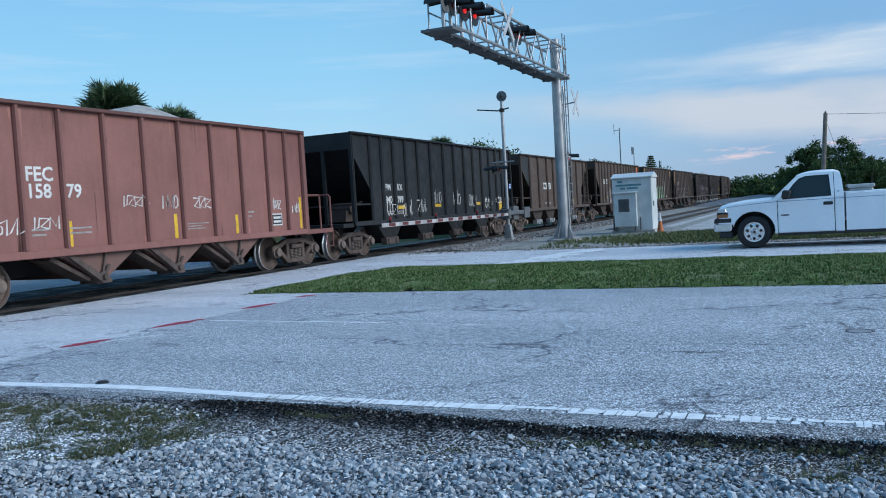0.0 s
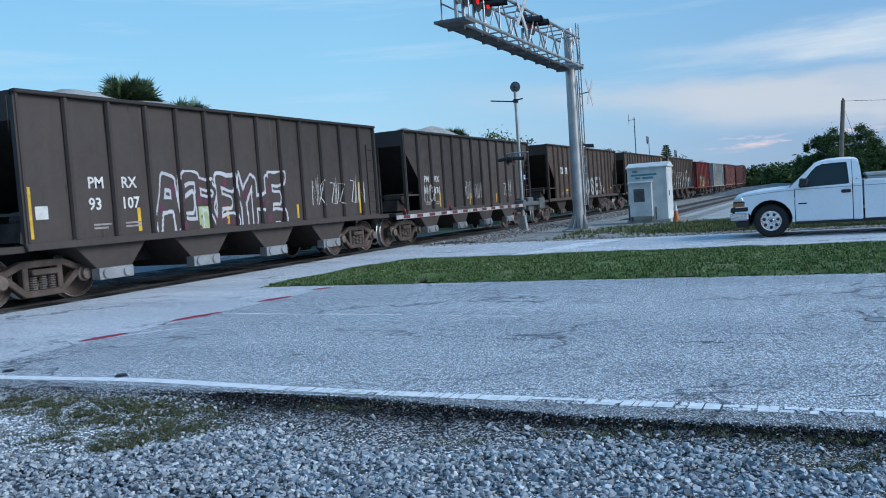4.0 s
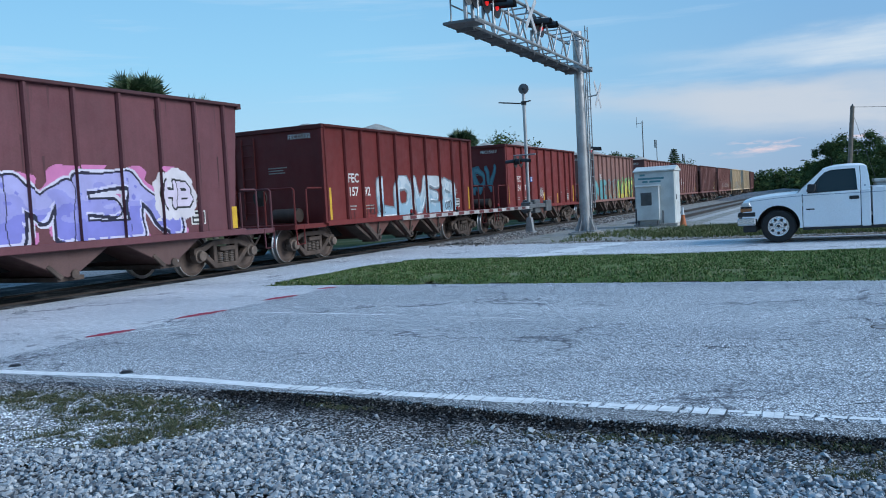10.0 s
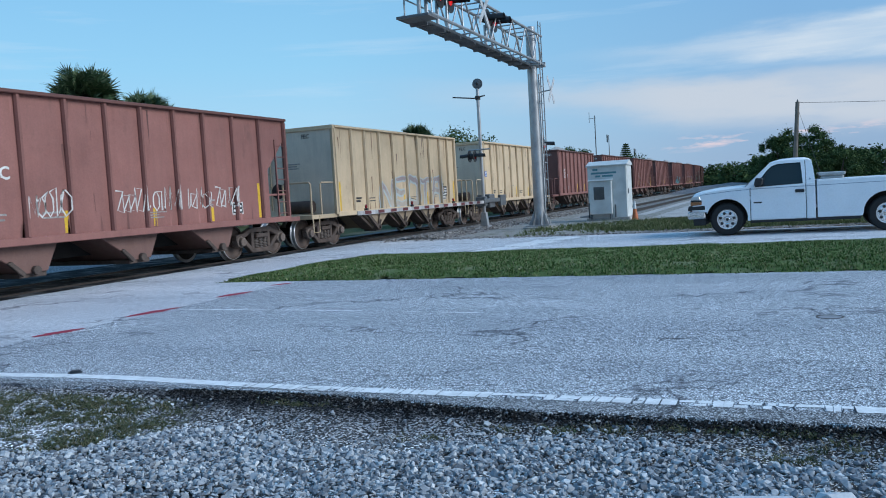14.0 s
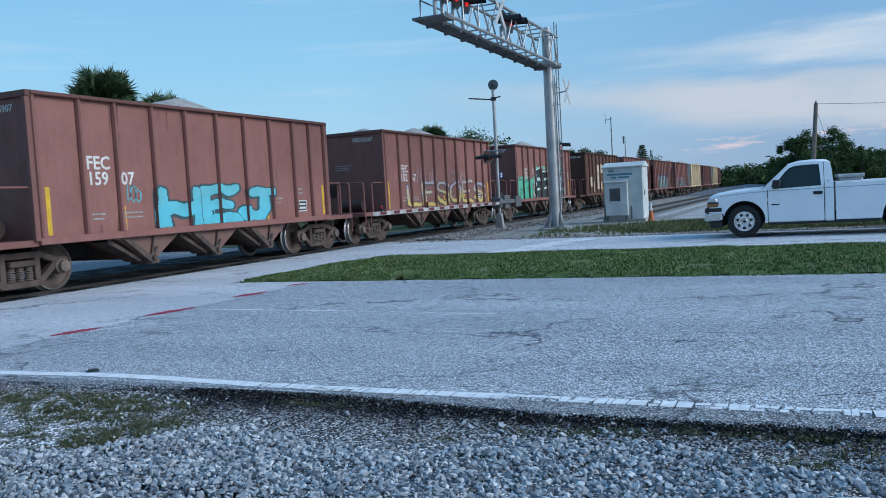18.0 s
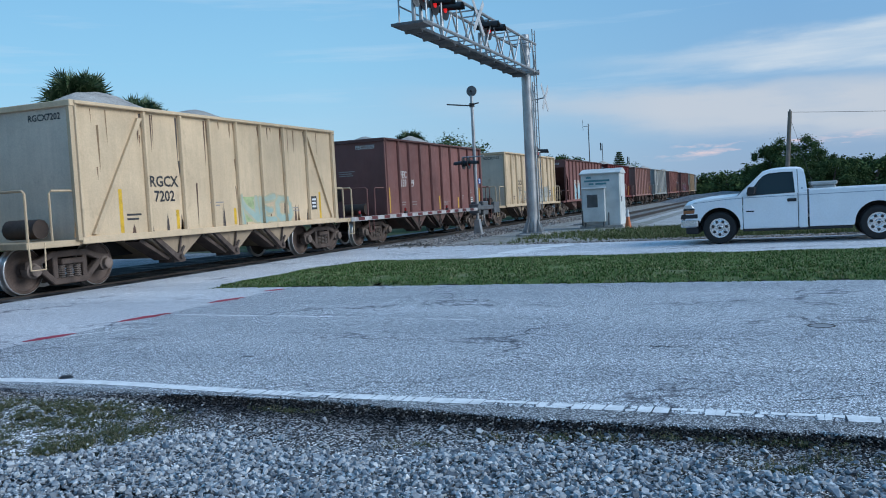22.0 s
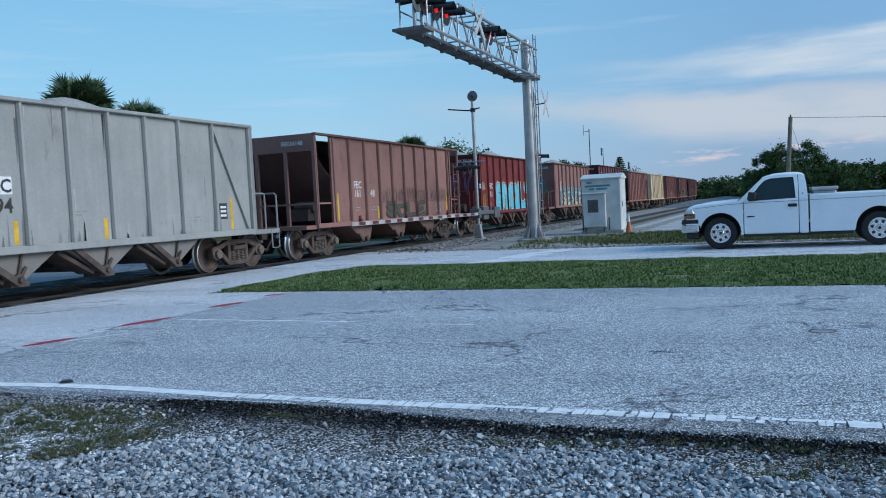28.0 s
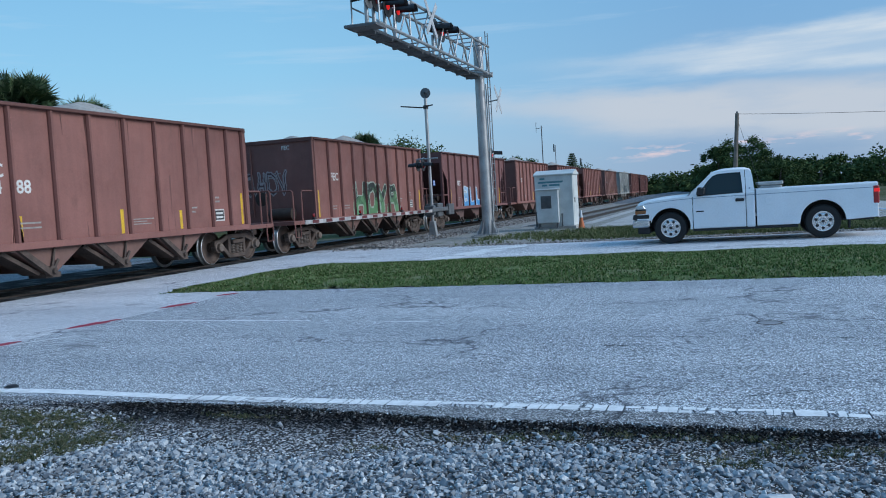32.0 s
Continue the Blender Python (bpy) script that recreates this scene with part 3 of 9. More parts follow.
def gravel_edge(x):
    """How far the loose stone reaches towards the road."""
    y = np.interp(x, [-7.5, -4.4, -3.95, -3.6, -3.3, -2.9, -2.4, -2.0, -1.7, -1.1, -0.7, -0.3, 0.0, 0.5], [3.2, 3.45, 3.6, 4.1, 4.28, 4.1, 3.95, 3.95, 4.2, 4.42, 4.42, 4.25, 4.15, 4.15])
    return float(y) + 0.05 * noise.noise((x * 3, 7, 0)) + 0.05 * noise.noise((x * 9, 2, 0))


r = np.random.RandomState(3)
where, sizes = [], []
for _ in range(46000):
    x, y = r.uniform(-7.4, 3.4), r.uniform(2.0, 4.85)
    over = y - gravel_edge(x)
    small = x < -3.8 and over > 0
    if over > 0:
        keep = 0.30 * math.exp(-over * 7.0) + 0.006
        if small:
            keep = 0.24 * max(0.03, 0.3 + noise.noise((x * 2.2, y * 2.2, 1)))
        if r.rand() > keep:
            continue
    size = 0.0115 + 0.0125 * r.rand() ** 1.6 + (0.008 if r.rand() < 0.05 else 0)
    if small:
        size *= 0.75
    lift = 0.022 * max(0.0, min(1.0, -over / 0.25)) + 0.02 * noise.noise((x * 2.5, y * 2.5, 4)) * (over < 0)
    where.append((x, y, -0.022 + 0.016 * r.rand() + lift))
    sizes.append(size)
for _ in range(16000):
    x, y = r.uniform(-8.5, 5.5), 2.1 - abs(r.normal(0, 1.6))
    where.append((x, y, -0.045 + 0.016 * r.rand()))
    sizes.append(0.012 + 0.013 * r.rand() ** 1.6)
for x, y, size in ((-2.78, 4.64, 0.022), (-1.93, 4.62, 0.026), (-1.86, 4.52, 0.026), (-1.7, 4.6, 0.02), (-1.35, 4.55, 0.02), (-0.5, 4.66, 0.02), (-0.1, 4.5, 0.024), (0.15, 4.62, 0.02)):
    where.append((x, y, -0.012))
    sizes.append(size)
stones("gravel_stones", where, sizes, STONE, "loose grey crushed limestone", 5)

# the stones nearest to the eye, each of its own
kinds = []
for k in range(7):
    cv, cf = CHUNKS[k]
    kinds.append(cloud("stone", [tuple(p) for p in cv * 0.020], [tuple(int(i) for i in q) for q in cf], STONE))
for k in range(300):
    x, y = r.uniform(-3.6, 0.9), r.uniform(2.9, 3.85)
    ob = part("stone", kinds[k % 7], None, lot)
    ob.matrix_basis = pose(x, y, 0.016, r.uniform(-25, 25), r.uniform(-25, 25), r.uniform(0, 360))

rock = part("boulder", cloud("boulder", [tuple(q) for q in CHUNKS[3][0] * np.array([0.085, 0.07, 0.055])], [tuple(int(i) for i in q) for q in CHUNKS[3][1]], PALEROCK), None)
rock.matrix_basis = pose(0.141, 3.619, 0.045, 0, 0, 20)
tagged(rock, "smooth pale rock lying in the gravel", "rock")
board = part("board", Shape().box(-0.13, 0.13, -0.025, 0.025, 0.0, 0.015), PALEROCK, bevel=0.003)
board.matrix_basis = pose(-0.131, 3.554, 0.03, 2, 1, 16)
tagged(board, "short pale weathered board in the gravel", "board")

# uneven soil and crumbling asphalt between the gravel and the road
s = Shape()
GX, GY, GS = 286, 46, 0.04
for j in range(GY + 1):
    for i in range(GX + 1):
        x, y = -7.2 + i * GS, 3.22 + j * GS
        d = max(0.0, min(1.0, (y - 4.70) / 0.2))
        s.v.append((x, y, -0.024 + 0.014 * noise.noise((x * 2.1, y * 2.1, 1)) + 0.010 * noise.noise((x * 9, y * 9, 2)) + 0.012 * d * noise.noise((x * 16, y * 16, 6))))
for j in range(GY):
    for i in range(GX):
        k = j * (GX + 1) + i
        s.f.append((k, k + 1, k + GX + 2, k + GX + 1))
tagged(part("soil_verge", s, VERGE), "crumbling black asphalt and gritty soil along the road edge", "ground", kind="structure")


def fringe_edge(x):
    return float(np.interp(x, [-7.2, -5.2, -4.7, -4.2, -3.4, -2.6, -1.5, 12], [4.93, 4.96, 5.03, 5.07, 5.08, 4.99, 4.86, 4.80]))


low = []
for i in range(320):
    x = -7.2 + i * 0.06
    low.append((x, min(5.10, fringe_edge(x) + 0.05 * noise.noise((x * 4, 1, 0)) + 0.03 * noise.noise((x * 15, 4, 0)))))
s = Shape()
for a, b in zip(low, low[1:]):
    s.add([(*a, -0.022), (*b, -0.022), (b[0], b[1] + 0.02, 0.0012), (a[0], a[1] + 0.02, 0.0012), (b[0], 5.125, 0.0012), (a[0], 5.125, 0.0012)], [(0, 1, 2, 3), (3, 2, 4, 5)])
tagged(part("road_fringe", s, FRINGE), "worn gritty fringe of the road outside its line", "road", kind="structure")
where, sizes = [], []
for _ in range(6500):
    x = r.uniform(-4.4, 3.4)
    y = fringe_edge(x) - abs(0.11 * r.randn())
    where.append((x, y, -0.012 + 0.01 * r.rand()))
    sizes.append(0.004 + 0.010 * r.rand() ** 2)
stones("asphalt_crumbs", where, sizes, CRUMB, "black asphalt crumbs and grit", 6)
grit_at, grit_size = [], []
for _ in range(9000):
    x = r.uniform(-7.0, 3.4)
    y = gravel_edge(x) + (0.25 if x > -3.9 else 0.6) + 0.26 * r.randn()
    if 3.3 < y < 5.0 and (y < 4.6 or r.rand() < 0.15):
        grit_at.append((x, y, -0.020 + 0.008 * r.rand()))
        grit_size.append(0.003 + 0.008 * r.rand() ** 2.2)
stones("grit", grit_at, grit_size, STONE, "fine grey grit between gravel and asphalt", 16)
spots = []
rng = random.Random(9)
for cx, cy, rx, ry, n in ((-5.05, 4.35, 0.40, 0.15, 520), (-4.72, 4.60, 0.42, 0.14, 460), (-3.95, 4.05, 0.26, 0.18, 400), (-4.30, 3.70, 0.40, 0.14, 420), (-5.5, 4.62, 0.4, 0.12, 260), (-4.35, 4.35, 0.4, 0.16, 300), (-4.6, 4.1, 0.6, 0.25, 260), (-6.0, 4.4, 0.4, 0.2, 260),
                          (-0.12, 4.25, 0.26, 0.07, 150), (-0.38, 4.70, 0.30, 0.06, 150), (-1.25, 4.50, 0.34, 0.07, 110), (0.05, 4.72, 0.25, 0.06, 90), (0.6, 4.5, 0.4, 0.08, 150), (-2.0, 4.25, 0.12, 0.04, 40), (-3.2, 4.85, 0.25, 0.06, 90), (-0.85, 4.62, 0.3, 0.06, 70), (1.2, 4.45, 0.4, 0.1, 150)):
    for _ in range(n * (4 if cx < -3.5 else 2)):
        x, y = rng.gauss(cx, rx * 0.7), rng.gauss(cy, ry * 0.7)
        if noise.noise((x * 7, y * 7, 3)) > -0.05:
            spots.append((x, y, -0.026, rng.uniform(0.3, 1.2)))
blades("verge_weeds", spots, 0.020, WEED, "low olive weeds at the gravel's edge", 2.2, 0.0026, 6)

pale = sheet("pale_lot", [(-4.9, 33), (3.5, 31.5), (9, 33), (6, 75), (-2.5, 88), (-5.0, 70)], -0.006, PALELOT, "pale gravel yard beside the siding", "gravel", 0.05)

# ---- cracks and scuffs in the road ----
TARLINE = plain("dark_crack_filler", (0.075, 0.085, 0.10), 1.0, 0, 0.4, 8, 60, 0, 0.05)


def crack(x, y, length, width, seed, slope=0.0, wob=0.05):
    """A ragged dark crack that thins out at both ends."""
    rs = random.Random(seed)
    n = max(6, int(length / 0.05))
    up, lo = [], []
    for i in range(n + 1):
        u = i / n
        w = width * (0.15 + math.sin(math.pi * u)) * rs.uniform(0.3, 1.2)
        px = x - length / 2 + length * u
        py = y + slope * (u - 0.5) * length + wob * noise.noise((px * 5, seed, 0)) + wob * 0.5 * noise.noise((px * 19, seed, 2))
        up.append((px, py + w / 2))
        lo.append((px, py - w / 2))
    s = Shape()
    for i in range(n):
        s.add([(*lo[i], 0.0022), (*lo[i + 1], 0.0022), (*up[i + 1], 0.0022), (*up[i], 0.0022)], [(0, 1, 2, 3)])
    tagged(part("road_crack", s, TARLINE), "thin dark crack in the road surface", "road crack", "road cracks", "structure")


def scuff(x, y, length, width, slope, n, seed):
    """A cluster of dark pits where the chips have worn out of the road."""
    rs = random.Random(seed * 31 + 7)
    s = Shape()
    for k in range(n):
        z = 0.0016 + 0.000012 * k
        u = rs.gauss(0, 0.30)
        px = x + u * length
        py = y + slope * u * length + rs.gauss(0, 0.9) * width * (1.1 - min(1, abs(u))) + 0.05 * noise.noise((px * 6, seed, 1))
        l, w = rs.uniform(0.004, 0.014), rs.uniform(0.003, 0.008)
        a = rs.gauss(slope * 0.7 + 0.4, 0.9)
        c, d = math.cos(a), math.sin(a)
        s.add([(px - l * c, py - l * d, z), (px + w * d, py - w * c, z), (px + l * c, py + l * d, z), (px - w * d, py + w * c, z)], [(0, 1, 2, 3)])
    tagged(part("road_scuff", s, TARLINE), "dark scuffed patch where the road chips have worn out", "road damage", "road scuffs", "structure")


for k, q in enumerate(((-1.95, 6.58, 0.62, 0.10, 0.35, 170), (-2.35, 6.42, 0.5, 0.05, 0.1, 60), (-1.25, 6.35, 0.25, 0.07, 0.2, 50), (-1.0, 7.35, 0.75, 0.06, -0.05, 130), (-0.62, 7.22, 0.4, 0.10, 0.6, 70), (-1.6, 7.3, 0.4, 0.12, 0.4, 60),
                       (0.2, 7.95, 0.3, 0.10, 0.7, 50), (0.4, 6.2, 0.3, 0.12, 0.9, 50), (-0.2, 6.45, 0.4, 0.12, 0.5, 60), (-4.68, 6.5, 0.17, 0.04, 0.0, 45), (-3.6, 7.9, 0.5, 0.04, 0.0, 40), (-2.7, 9.6, 0.5, 0.06, 0.1, 40), (-4.6, 8.4, 0.25, 0.03, 0, 24),
                       (1.4, 6.6, 0.5, 0.12, 0.4, 40), (-5.3, 5.55, 0.3, 0.05, 0.1, 40), (-3.0, 5.75, 0.5, 0.10, 0.2, 40), (0.6, 9.3, 0.6, 0.12, 0.1, 60), (-9.0, 6.6, 1.3, 0.06, 0.25, 60), (-8.4, 8.0, 0.8, 0.10, 0.2, 40))):
    scuff(*q, k)
for k, q in enumerate(((-0.55, 7.78, 1.3, 0.012, -0.02), (0.75, 7.72, 1.3, 0.014, -0.12), (-4.68, 6.5, 0.22, 0.022, 0.0), (0.25, 5.65, 0.7, 0.014, 0.55), (0.55, 6.1, 0.5, 0.012, 0.9), (-2.2, 5.42, 0.5, 0.010, 0.2), (-4.9, 4.99, 0.6, 0.035, -0.12), (-1.0, 7.36, 0.6, 0.016, -0.05),
                       (-9.3, 6.6, 1.6, 0.02, 0.25), (-8.6, 19.6, 0.6, 0.03, 0.05), (-10.4, 18.8, 0.6, 0.03, 0.08))):
    crack(q[0], q[1], q[2], q[3], k + 2, q[4])

# ---- painted marks on the road ----
edge_line = thing("edge_line", "cracked white edge line, worn in places", "road marking", kind="structure")
rng = random.Random(12)


def line_at(x):
    """The lower edge of the painted line."""
    return 5.128 + 0.10 * math.exp(-((x + 5.4) / 1.2) ** 2) + 0.02 * max(-1.0, min(0.0, (x + 8) / 4)) - 0.006 * max(0.0, x + 1.5)


def patch(xa, xb, ya, yb):
    """A flake of paint with a ragged rim."""
    rim = []
    n = max(2, int((xb - xa) / 0.05))
    for i in range(n + 1):
        rim.append((xa + (xb - xa) * i / n + rng.uniform(-0.006, 0.006), line_at(xa + (xb - xa) * i / n) + ya + rng.uniform(-0.007, 0.006)))
    for i in range(n, -1, -1):
        rim.append((xa + (xb - xa) * i / n + rng.uniform(-0.006, 0.006), line_at(xa + (xb - xa) * i / n) + yb + rng.uniform(-0.008, 0.006)))
    s = Shape()
    m = len(rim)
    for i in range(n):
        s.add([(*rim[i], 0.0035), (*rim[i + 1], 0.0035), (*rim[m - 2 - i], 0.0035), (*rim[m - 1 - i], 0.0035)], [(0, 1, 2, 3)])
    part("paint_patch", s, LINEP, edge_line)


x = -12.4
while x < 9:
    near = x > -4.6
    w = rng.choice((rng.uniform(0.03, 0.09), rng.uniform(0.06, 0.17))) if near else rng.uniform(0.5, 1.3)
    thin = -1.95 < x < -1.55
    roll = rng.random()
    if near and roll < 0.04:
        pass
    elif thin or (near and roll < 0.20):
        patch(x, x + w, 0.07, 0.13)
    elif near and roll < 0.34:
        mid = rng.uniform(0.04, 0.07)
        patch(x, x + w * rng.uniform(0.6, 1.0), 0.0, mid - 0.006)
        patch(x + rng.uniform(0, 0.03), x + w, mid + 0.006, 0.132)
    elif near and roll < 0.44:
        patch(x, x + w, 0.0, 0.07)
    else:
        patch(x, x + w, 0.0, 0.135)
    gap = rng.uniform(0.004, 0.013) if near else 0.006
    if near:
        y0 = line_at(x)
        k = rng.uniform(-0.04, 0.04)
        part("line_crack", Shape().add([(x + w, y0 - 0.02, 0.0028), (x + w + gap, y0 - 0.015, 0.0028), (x + w + gap + k, y0 + 0.135, 0.0028), (x + w + k * 1.1, y0 + 0.13, 0.0028)], [(0, 1, 2, 3)]), TARLINE, edge_line)
    x += w + gap
for i, (y, l) in enumerate(((5.20, 0.50), (7.0, 0.62), (8.5, 0.85), (10.4, 0.7), (11.9, 0.35))):
    m = thing("red_paint_mark", "faded red spray mark on the road", "road marking", "red survey marks", at=pose(0, 0, 0))
    s = Shape()
    rs = random.Random(i)
    n = 14
    for k in range(n):
        for side in (-1, 1):
            s.v.append((-8.07 + 0.16 * (k / n - 0.5) + side * 0.095 * (0.35 + math.sin(math.pi * (k + 0.5) / n)) * rs.uniform(0.6, 1.1), y + l * k / (n - 1), 0.0035))
    for k in range(n - 1):
        s.f.append((2 * k, 2 * k + 1, 2 * k + 3, 2 * k + 2))
    part("spray_stroke", s, REDLINE, m)
FAINT = plain("faded_white_paint", (0.90, 0.91, 0.92), 0.8, 0, 0.35, 12, 60, 0.0)


def faint(name, x0, x1, fy, width, label, seed, gaps=0.25):
    """A worn line of broken flecks of old paint."""
    rs = random.Random(seed)
    s = Shape()
    x = x0
    while x < x1:
        w = rs.uniform(0.06, 0.35)
        if rs.random() > gaps:
            a, b = fy(x) + rs.uniform(-0.01, 0.01), fy(x + w) + rs.uniform(-0.01, 0.01)
            h0, h1 = width * rs.uniform(0.5, 1.0), width * rs.uniform(0.5, 1.0)
            s.add([(x, a, 0.003), (x + w, b, 0.003), (x + w, b + h1, 0.003), (x, a + h0, 0.003)], [(0, 1, 2, 3)])
        x += w + rs.uniform(0.0, 0.03)
    tagged(part(name, s, FAINT), label, "road marking", kind="structure")


faint("thin_white_line", -7.75, -4.6, lambda x: 9.15 - 0.06 * (x + 7.75), 0.065, "thin worn white line on the road", 3, 0.12)
faint("thin_white_line", -4.6, -2.4, lambda x: 8.96 - 0.12 * (x + 4.6), 0.045, "thin worn white line on the road", 4, 0.6)
faint("white_dash", -7.95, -7.62, lambda x: 7.25 + 1.6 * (x + 7.95), 0.10, "faint worn white dash beside the red mark", 5, 0.1)
s = Shape()
rs = random.Random(8)
for k in range(90):
    u, w = rs.random(), rs.uniform(-0.35, 0.35)
    px, py = -6.9 + 1.0 * u + 0.35 + w, 18.3 + 4.1 * u
    a, b = rs.uniform(0.05, 0.22), rs.uniform(0.08, 0.3)
    z = 0.003 + k * 0.00004
    s.add([(px - a, py - b * 0.6, z), (px + a * 0.8, py - b, z), (px + a, py + b * 0.7, z), (px - a * 0.7, py + b, z)], [(0, 1, 2, 3)])
tagged(part("stop_line", s, FAINT), "worn white stop line before the crossing", "road marking", kind="structure")
for x, y in ((-5.83, 5.42), (-7.35, 5.45)):
    m = part("road_stud", Shape().lathe([(0, 0), (0.022, 0.001), (0.020, 0.04), (0.0, 0.062), (-0.01, 0.06)], "z", 10, (x, y, 0)), BLACKM, smooth=True)
    tagged(m, "small black road stud beside the edge line", "road stud", "road studs")
cover = thing("valve_cover", "small round iron cover set in the road", "manhole cover", at=pose(0.35, 8.55, 0))
part("rim", Shape().lathe([(-0.02, 0.125), (0.003, 0.125), (0.003, 0.108), (-0.02, 0.108)], "z", 20), GRIME, cover)
part("lid", Shape().lathe([(0.001, 0.0), (0.002, 0.105), (-0.02, 0.105)], "z", 20), COVER, cover)

# ---- the track ----
RAILP = [(-0.07, -0.13), (0.07, -0.13), (0.07, -0.11), (0.015, -0.09), (0.015, -0.02), (0.036, -0.01), (0.036, 0.03), (0.028, 0.04), (-0.028, 0.04), (-0.036, 0.03), (-0.036, -0.01), (-0.015, -0.02), (-0.015, -0.09), (-0.07, -0.11)]
STOPS = [-900, -40, 0, 24, 60, 100, 125] + [125 + 8 * i for i in range(1, 22)] + [330, 500, 900, 1300]


def swept(profile, stops, side, z=0.0, closed=True):
    s, n = Shape(), len(profile)
    for k, d in enumerate(stops):
        for u, w in profile:
            x, y, _ = track(d, side + u)
            s.v.append((x, y, z + w))
    for k in range(len(stops) - 1):
        for i in range(n if closed else n - 1):
            j = (i + 1) % n
            s.f.append((k * n + i, k * n + j, (k + 1) * n + j, (k + 1) * n + i))
    return s


for u in (-0.755, 0.755):
    tagged(part("rail", swept(RAILP, STOPS, u), RAIL), "brown steel rail with a bright worn head", "rail", "main track rails", "structure")
for u in (-0.755 + 6.55, 0.755 + 6.55):
    tagged(part("rail", swept(RAILP, [36.5, 60, 100, 125] + [125 + 8 * i for i in range(1, 22)], u, 0.14), RAIL), "dark rail of the empty siding", "rail", "siding rails", "structure")
bed = part("ballast_bed", swept([(-3.0, -0.10), (-1.9, -0.03), (1.75, -0.03), (2.9, -0.10)], [24.3] + STOPS[4:], 0.0, 0.0, False), GRAVEL)
tagged(bed, "grey stone ballast under the track", "ballast", kind="structure")
bed2 = part("siding_bed", swept([(-2.2, -0.08), (-1.3, -0.02), (1.3, -0.02), (2.4, -0.08)], [36.5, 60, 100, 125] + [125 + 8 * i for i in range(1, 22)], 6.55, 0.03, False), PALELOT)
tagged(bed2, "pale stone bed of the siding", "ballast", kind="structure")
bedS = part("ballast_bed_south", swept([(-3.0, -0.10), (-1.9, -0.03), (1.24, -0.03), (1.25, -0.10)], [-900, -40, 3.9], 0.0, 0.0, False), GRAVEL)
tagged(bedS, "grey stone ballast under the track", "ballast", kind="structure")
for a0, b0, nm in ((-1.24, -0.83, "outer"), (-0.67, 0.67, "inner"), (0.83, 1.24, "outer")):
    k = 0
    y = 4.0
    while y < 24:
        ob = part("crossing_panel", Shape().box(X0 + a0, X0 + b0, y, y + 2.46, -0.12, 0.012 if nm == "outer" else 0.006), PANEL, bevel=0.01)
        tagged(ob, "black rubber crossing panel between the rails", "crossing panel", "crossing panels", "structure")
        y += 2.5
tie = part("railway_tie", Shape().box(-1.3, 1.3, -0.11, 0.11, -0.16, -0.02), TIE, bevel=0.012)
tagged(tie, "dark creosoted wooden railway tie", "railway tie", "ties of the main track")
tie.matrix_basis = pose(X0, 24.6, 0)
for i in range(1, 150):
    x, y, h = track(24.6 + 0.55 * i)
    copy_thing(tie, pose(x, y, 0, 0, 0, math.degrees(h)))
PALETIE = plain("dusty_grey_tie", (0.30, 0.285, 0.265), 0.9, 0, 0.4, 3, 30, 0.3)
tie2 = part("railway_tie", Shape().box(-1.25, 1.25, -0.11, 0.11, -0.16, -0.02), PALETIE, bevel=0.012)
tagged(tie2, "grey weathered tie under the siding rails", "railway tie", "ties of the siding")
tie2.matrix_basis = pose(X0 + 6.55, 36.9, 0.065)
for i in range(1, 90):
    x, y, h = track(36.9 + 0.6 * i, 6.55)
    copy_thing(tie2, pose(x, y, 0.065))
where, sizes = [], []
for _ in range(5200):
    y = 24.2 + 26 * r.rand() ** 1.5
    u = r.uniform(1.4, 4.0)
    hump = 0.10 * math.exp(-((u - 2.9) / 0.8) ** 2)
    where.append((X0 + u, y, -0.05 + hump + 0.03 * r.rand()))
    sizes.append(r.uniform(0.03, 0.06))
stones("ballast_stones", where, sizes, BALLAST, "brown-grey ballast stones beside the track", 8)
where, sizes = [], []
for _ in range(2600):
    x = r.uniform(-11.8, 9)
    y = 23.3 + 0.35 * r.randn() + (0.5 if x < -8 else 0)
    if y > 22.95:
        where.append((x, y, -0.01))
        sizes.append(r.uniform(0.02, 0.055))
stones("shoulder_stones", where, sizes, BALLAST, "pale loose stones along the road shoulder", 9)
spots = []
rng = random.Random(21)
for _ in range(9000):
    x, y = rng.uniform(-7.9, 4.5), rng.uniform(24.0, 31)
    d = noise.noise((x * 0.35, y * 0.35, 4)) + 0.35 - 0.10 * max(0, -x - 5.5) + (0.2 if x > -5.3 else 0)
    if rng.random() < d:
        spots.append((x, y, -0.03, rng.uniform(0.6, 1.5)))
blades("shoulder_weeds", spots, 0.115, PALEGRASS, "rough weeds and grass round the cabinet", 1.0, 0.006, 11)
mound = Shape()
for i in range(17):
    for j in range(9):
        u, w = i / 16 * 2 - 1, j / 8 * 2 - 1
        hgt = 1.15 * max(0, 1 - (u * u + w * w)) ** 0.8 * (0.8 + 0.3 * noise.noise((u * 3, w * 3, 1)))
        mound.v.append((-4.2 + u * 8, 92 + w * 5, -0.1 + hgt))
for i in range(16):
    for j in range(8):
        mound.f.append((i * 9 + j, (i + 1) * 9 + j, (i + 1) * 9 + j + 1, i * 9 + j + 1))
tagged(part("gravel_mound", mound, GRAVEL), "low heap of grey gravel beside the siding", "gravel heap")
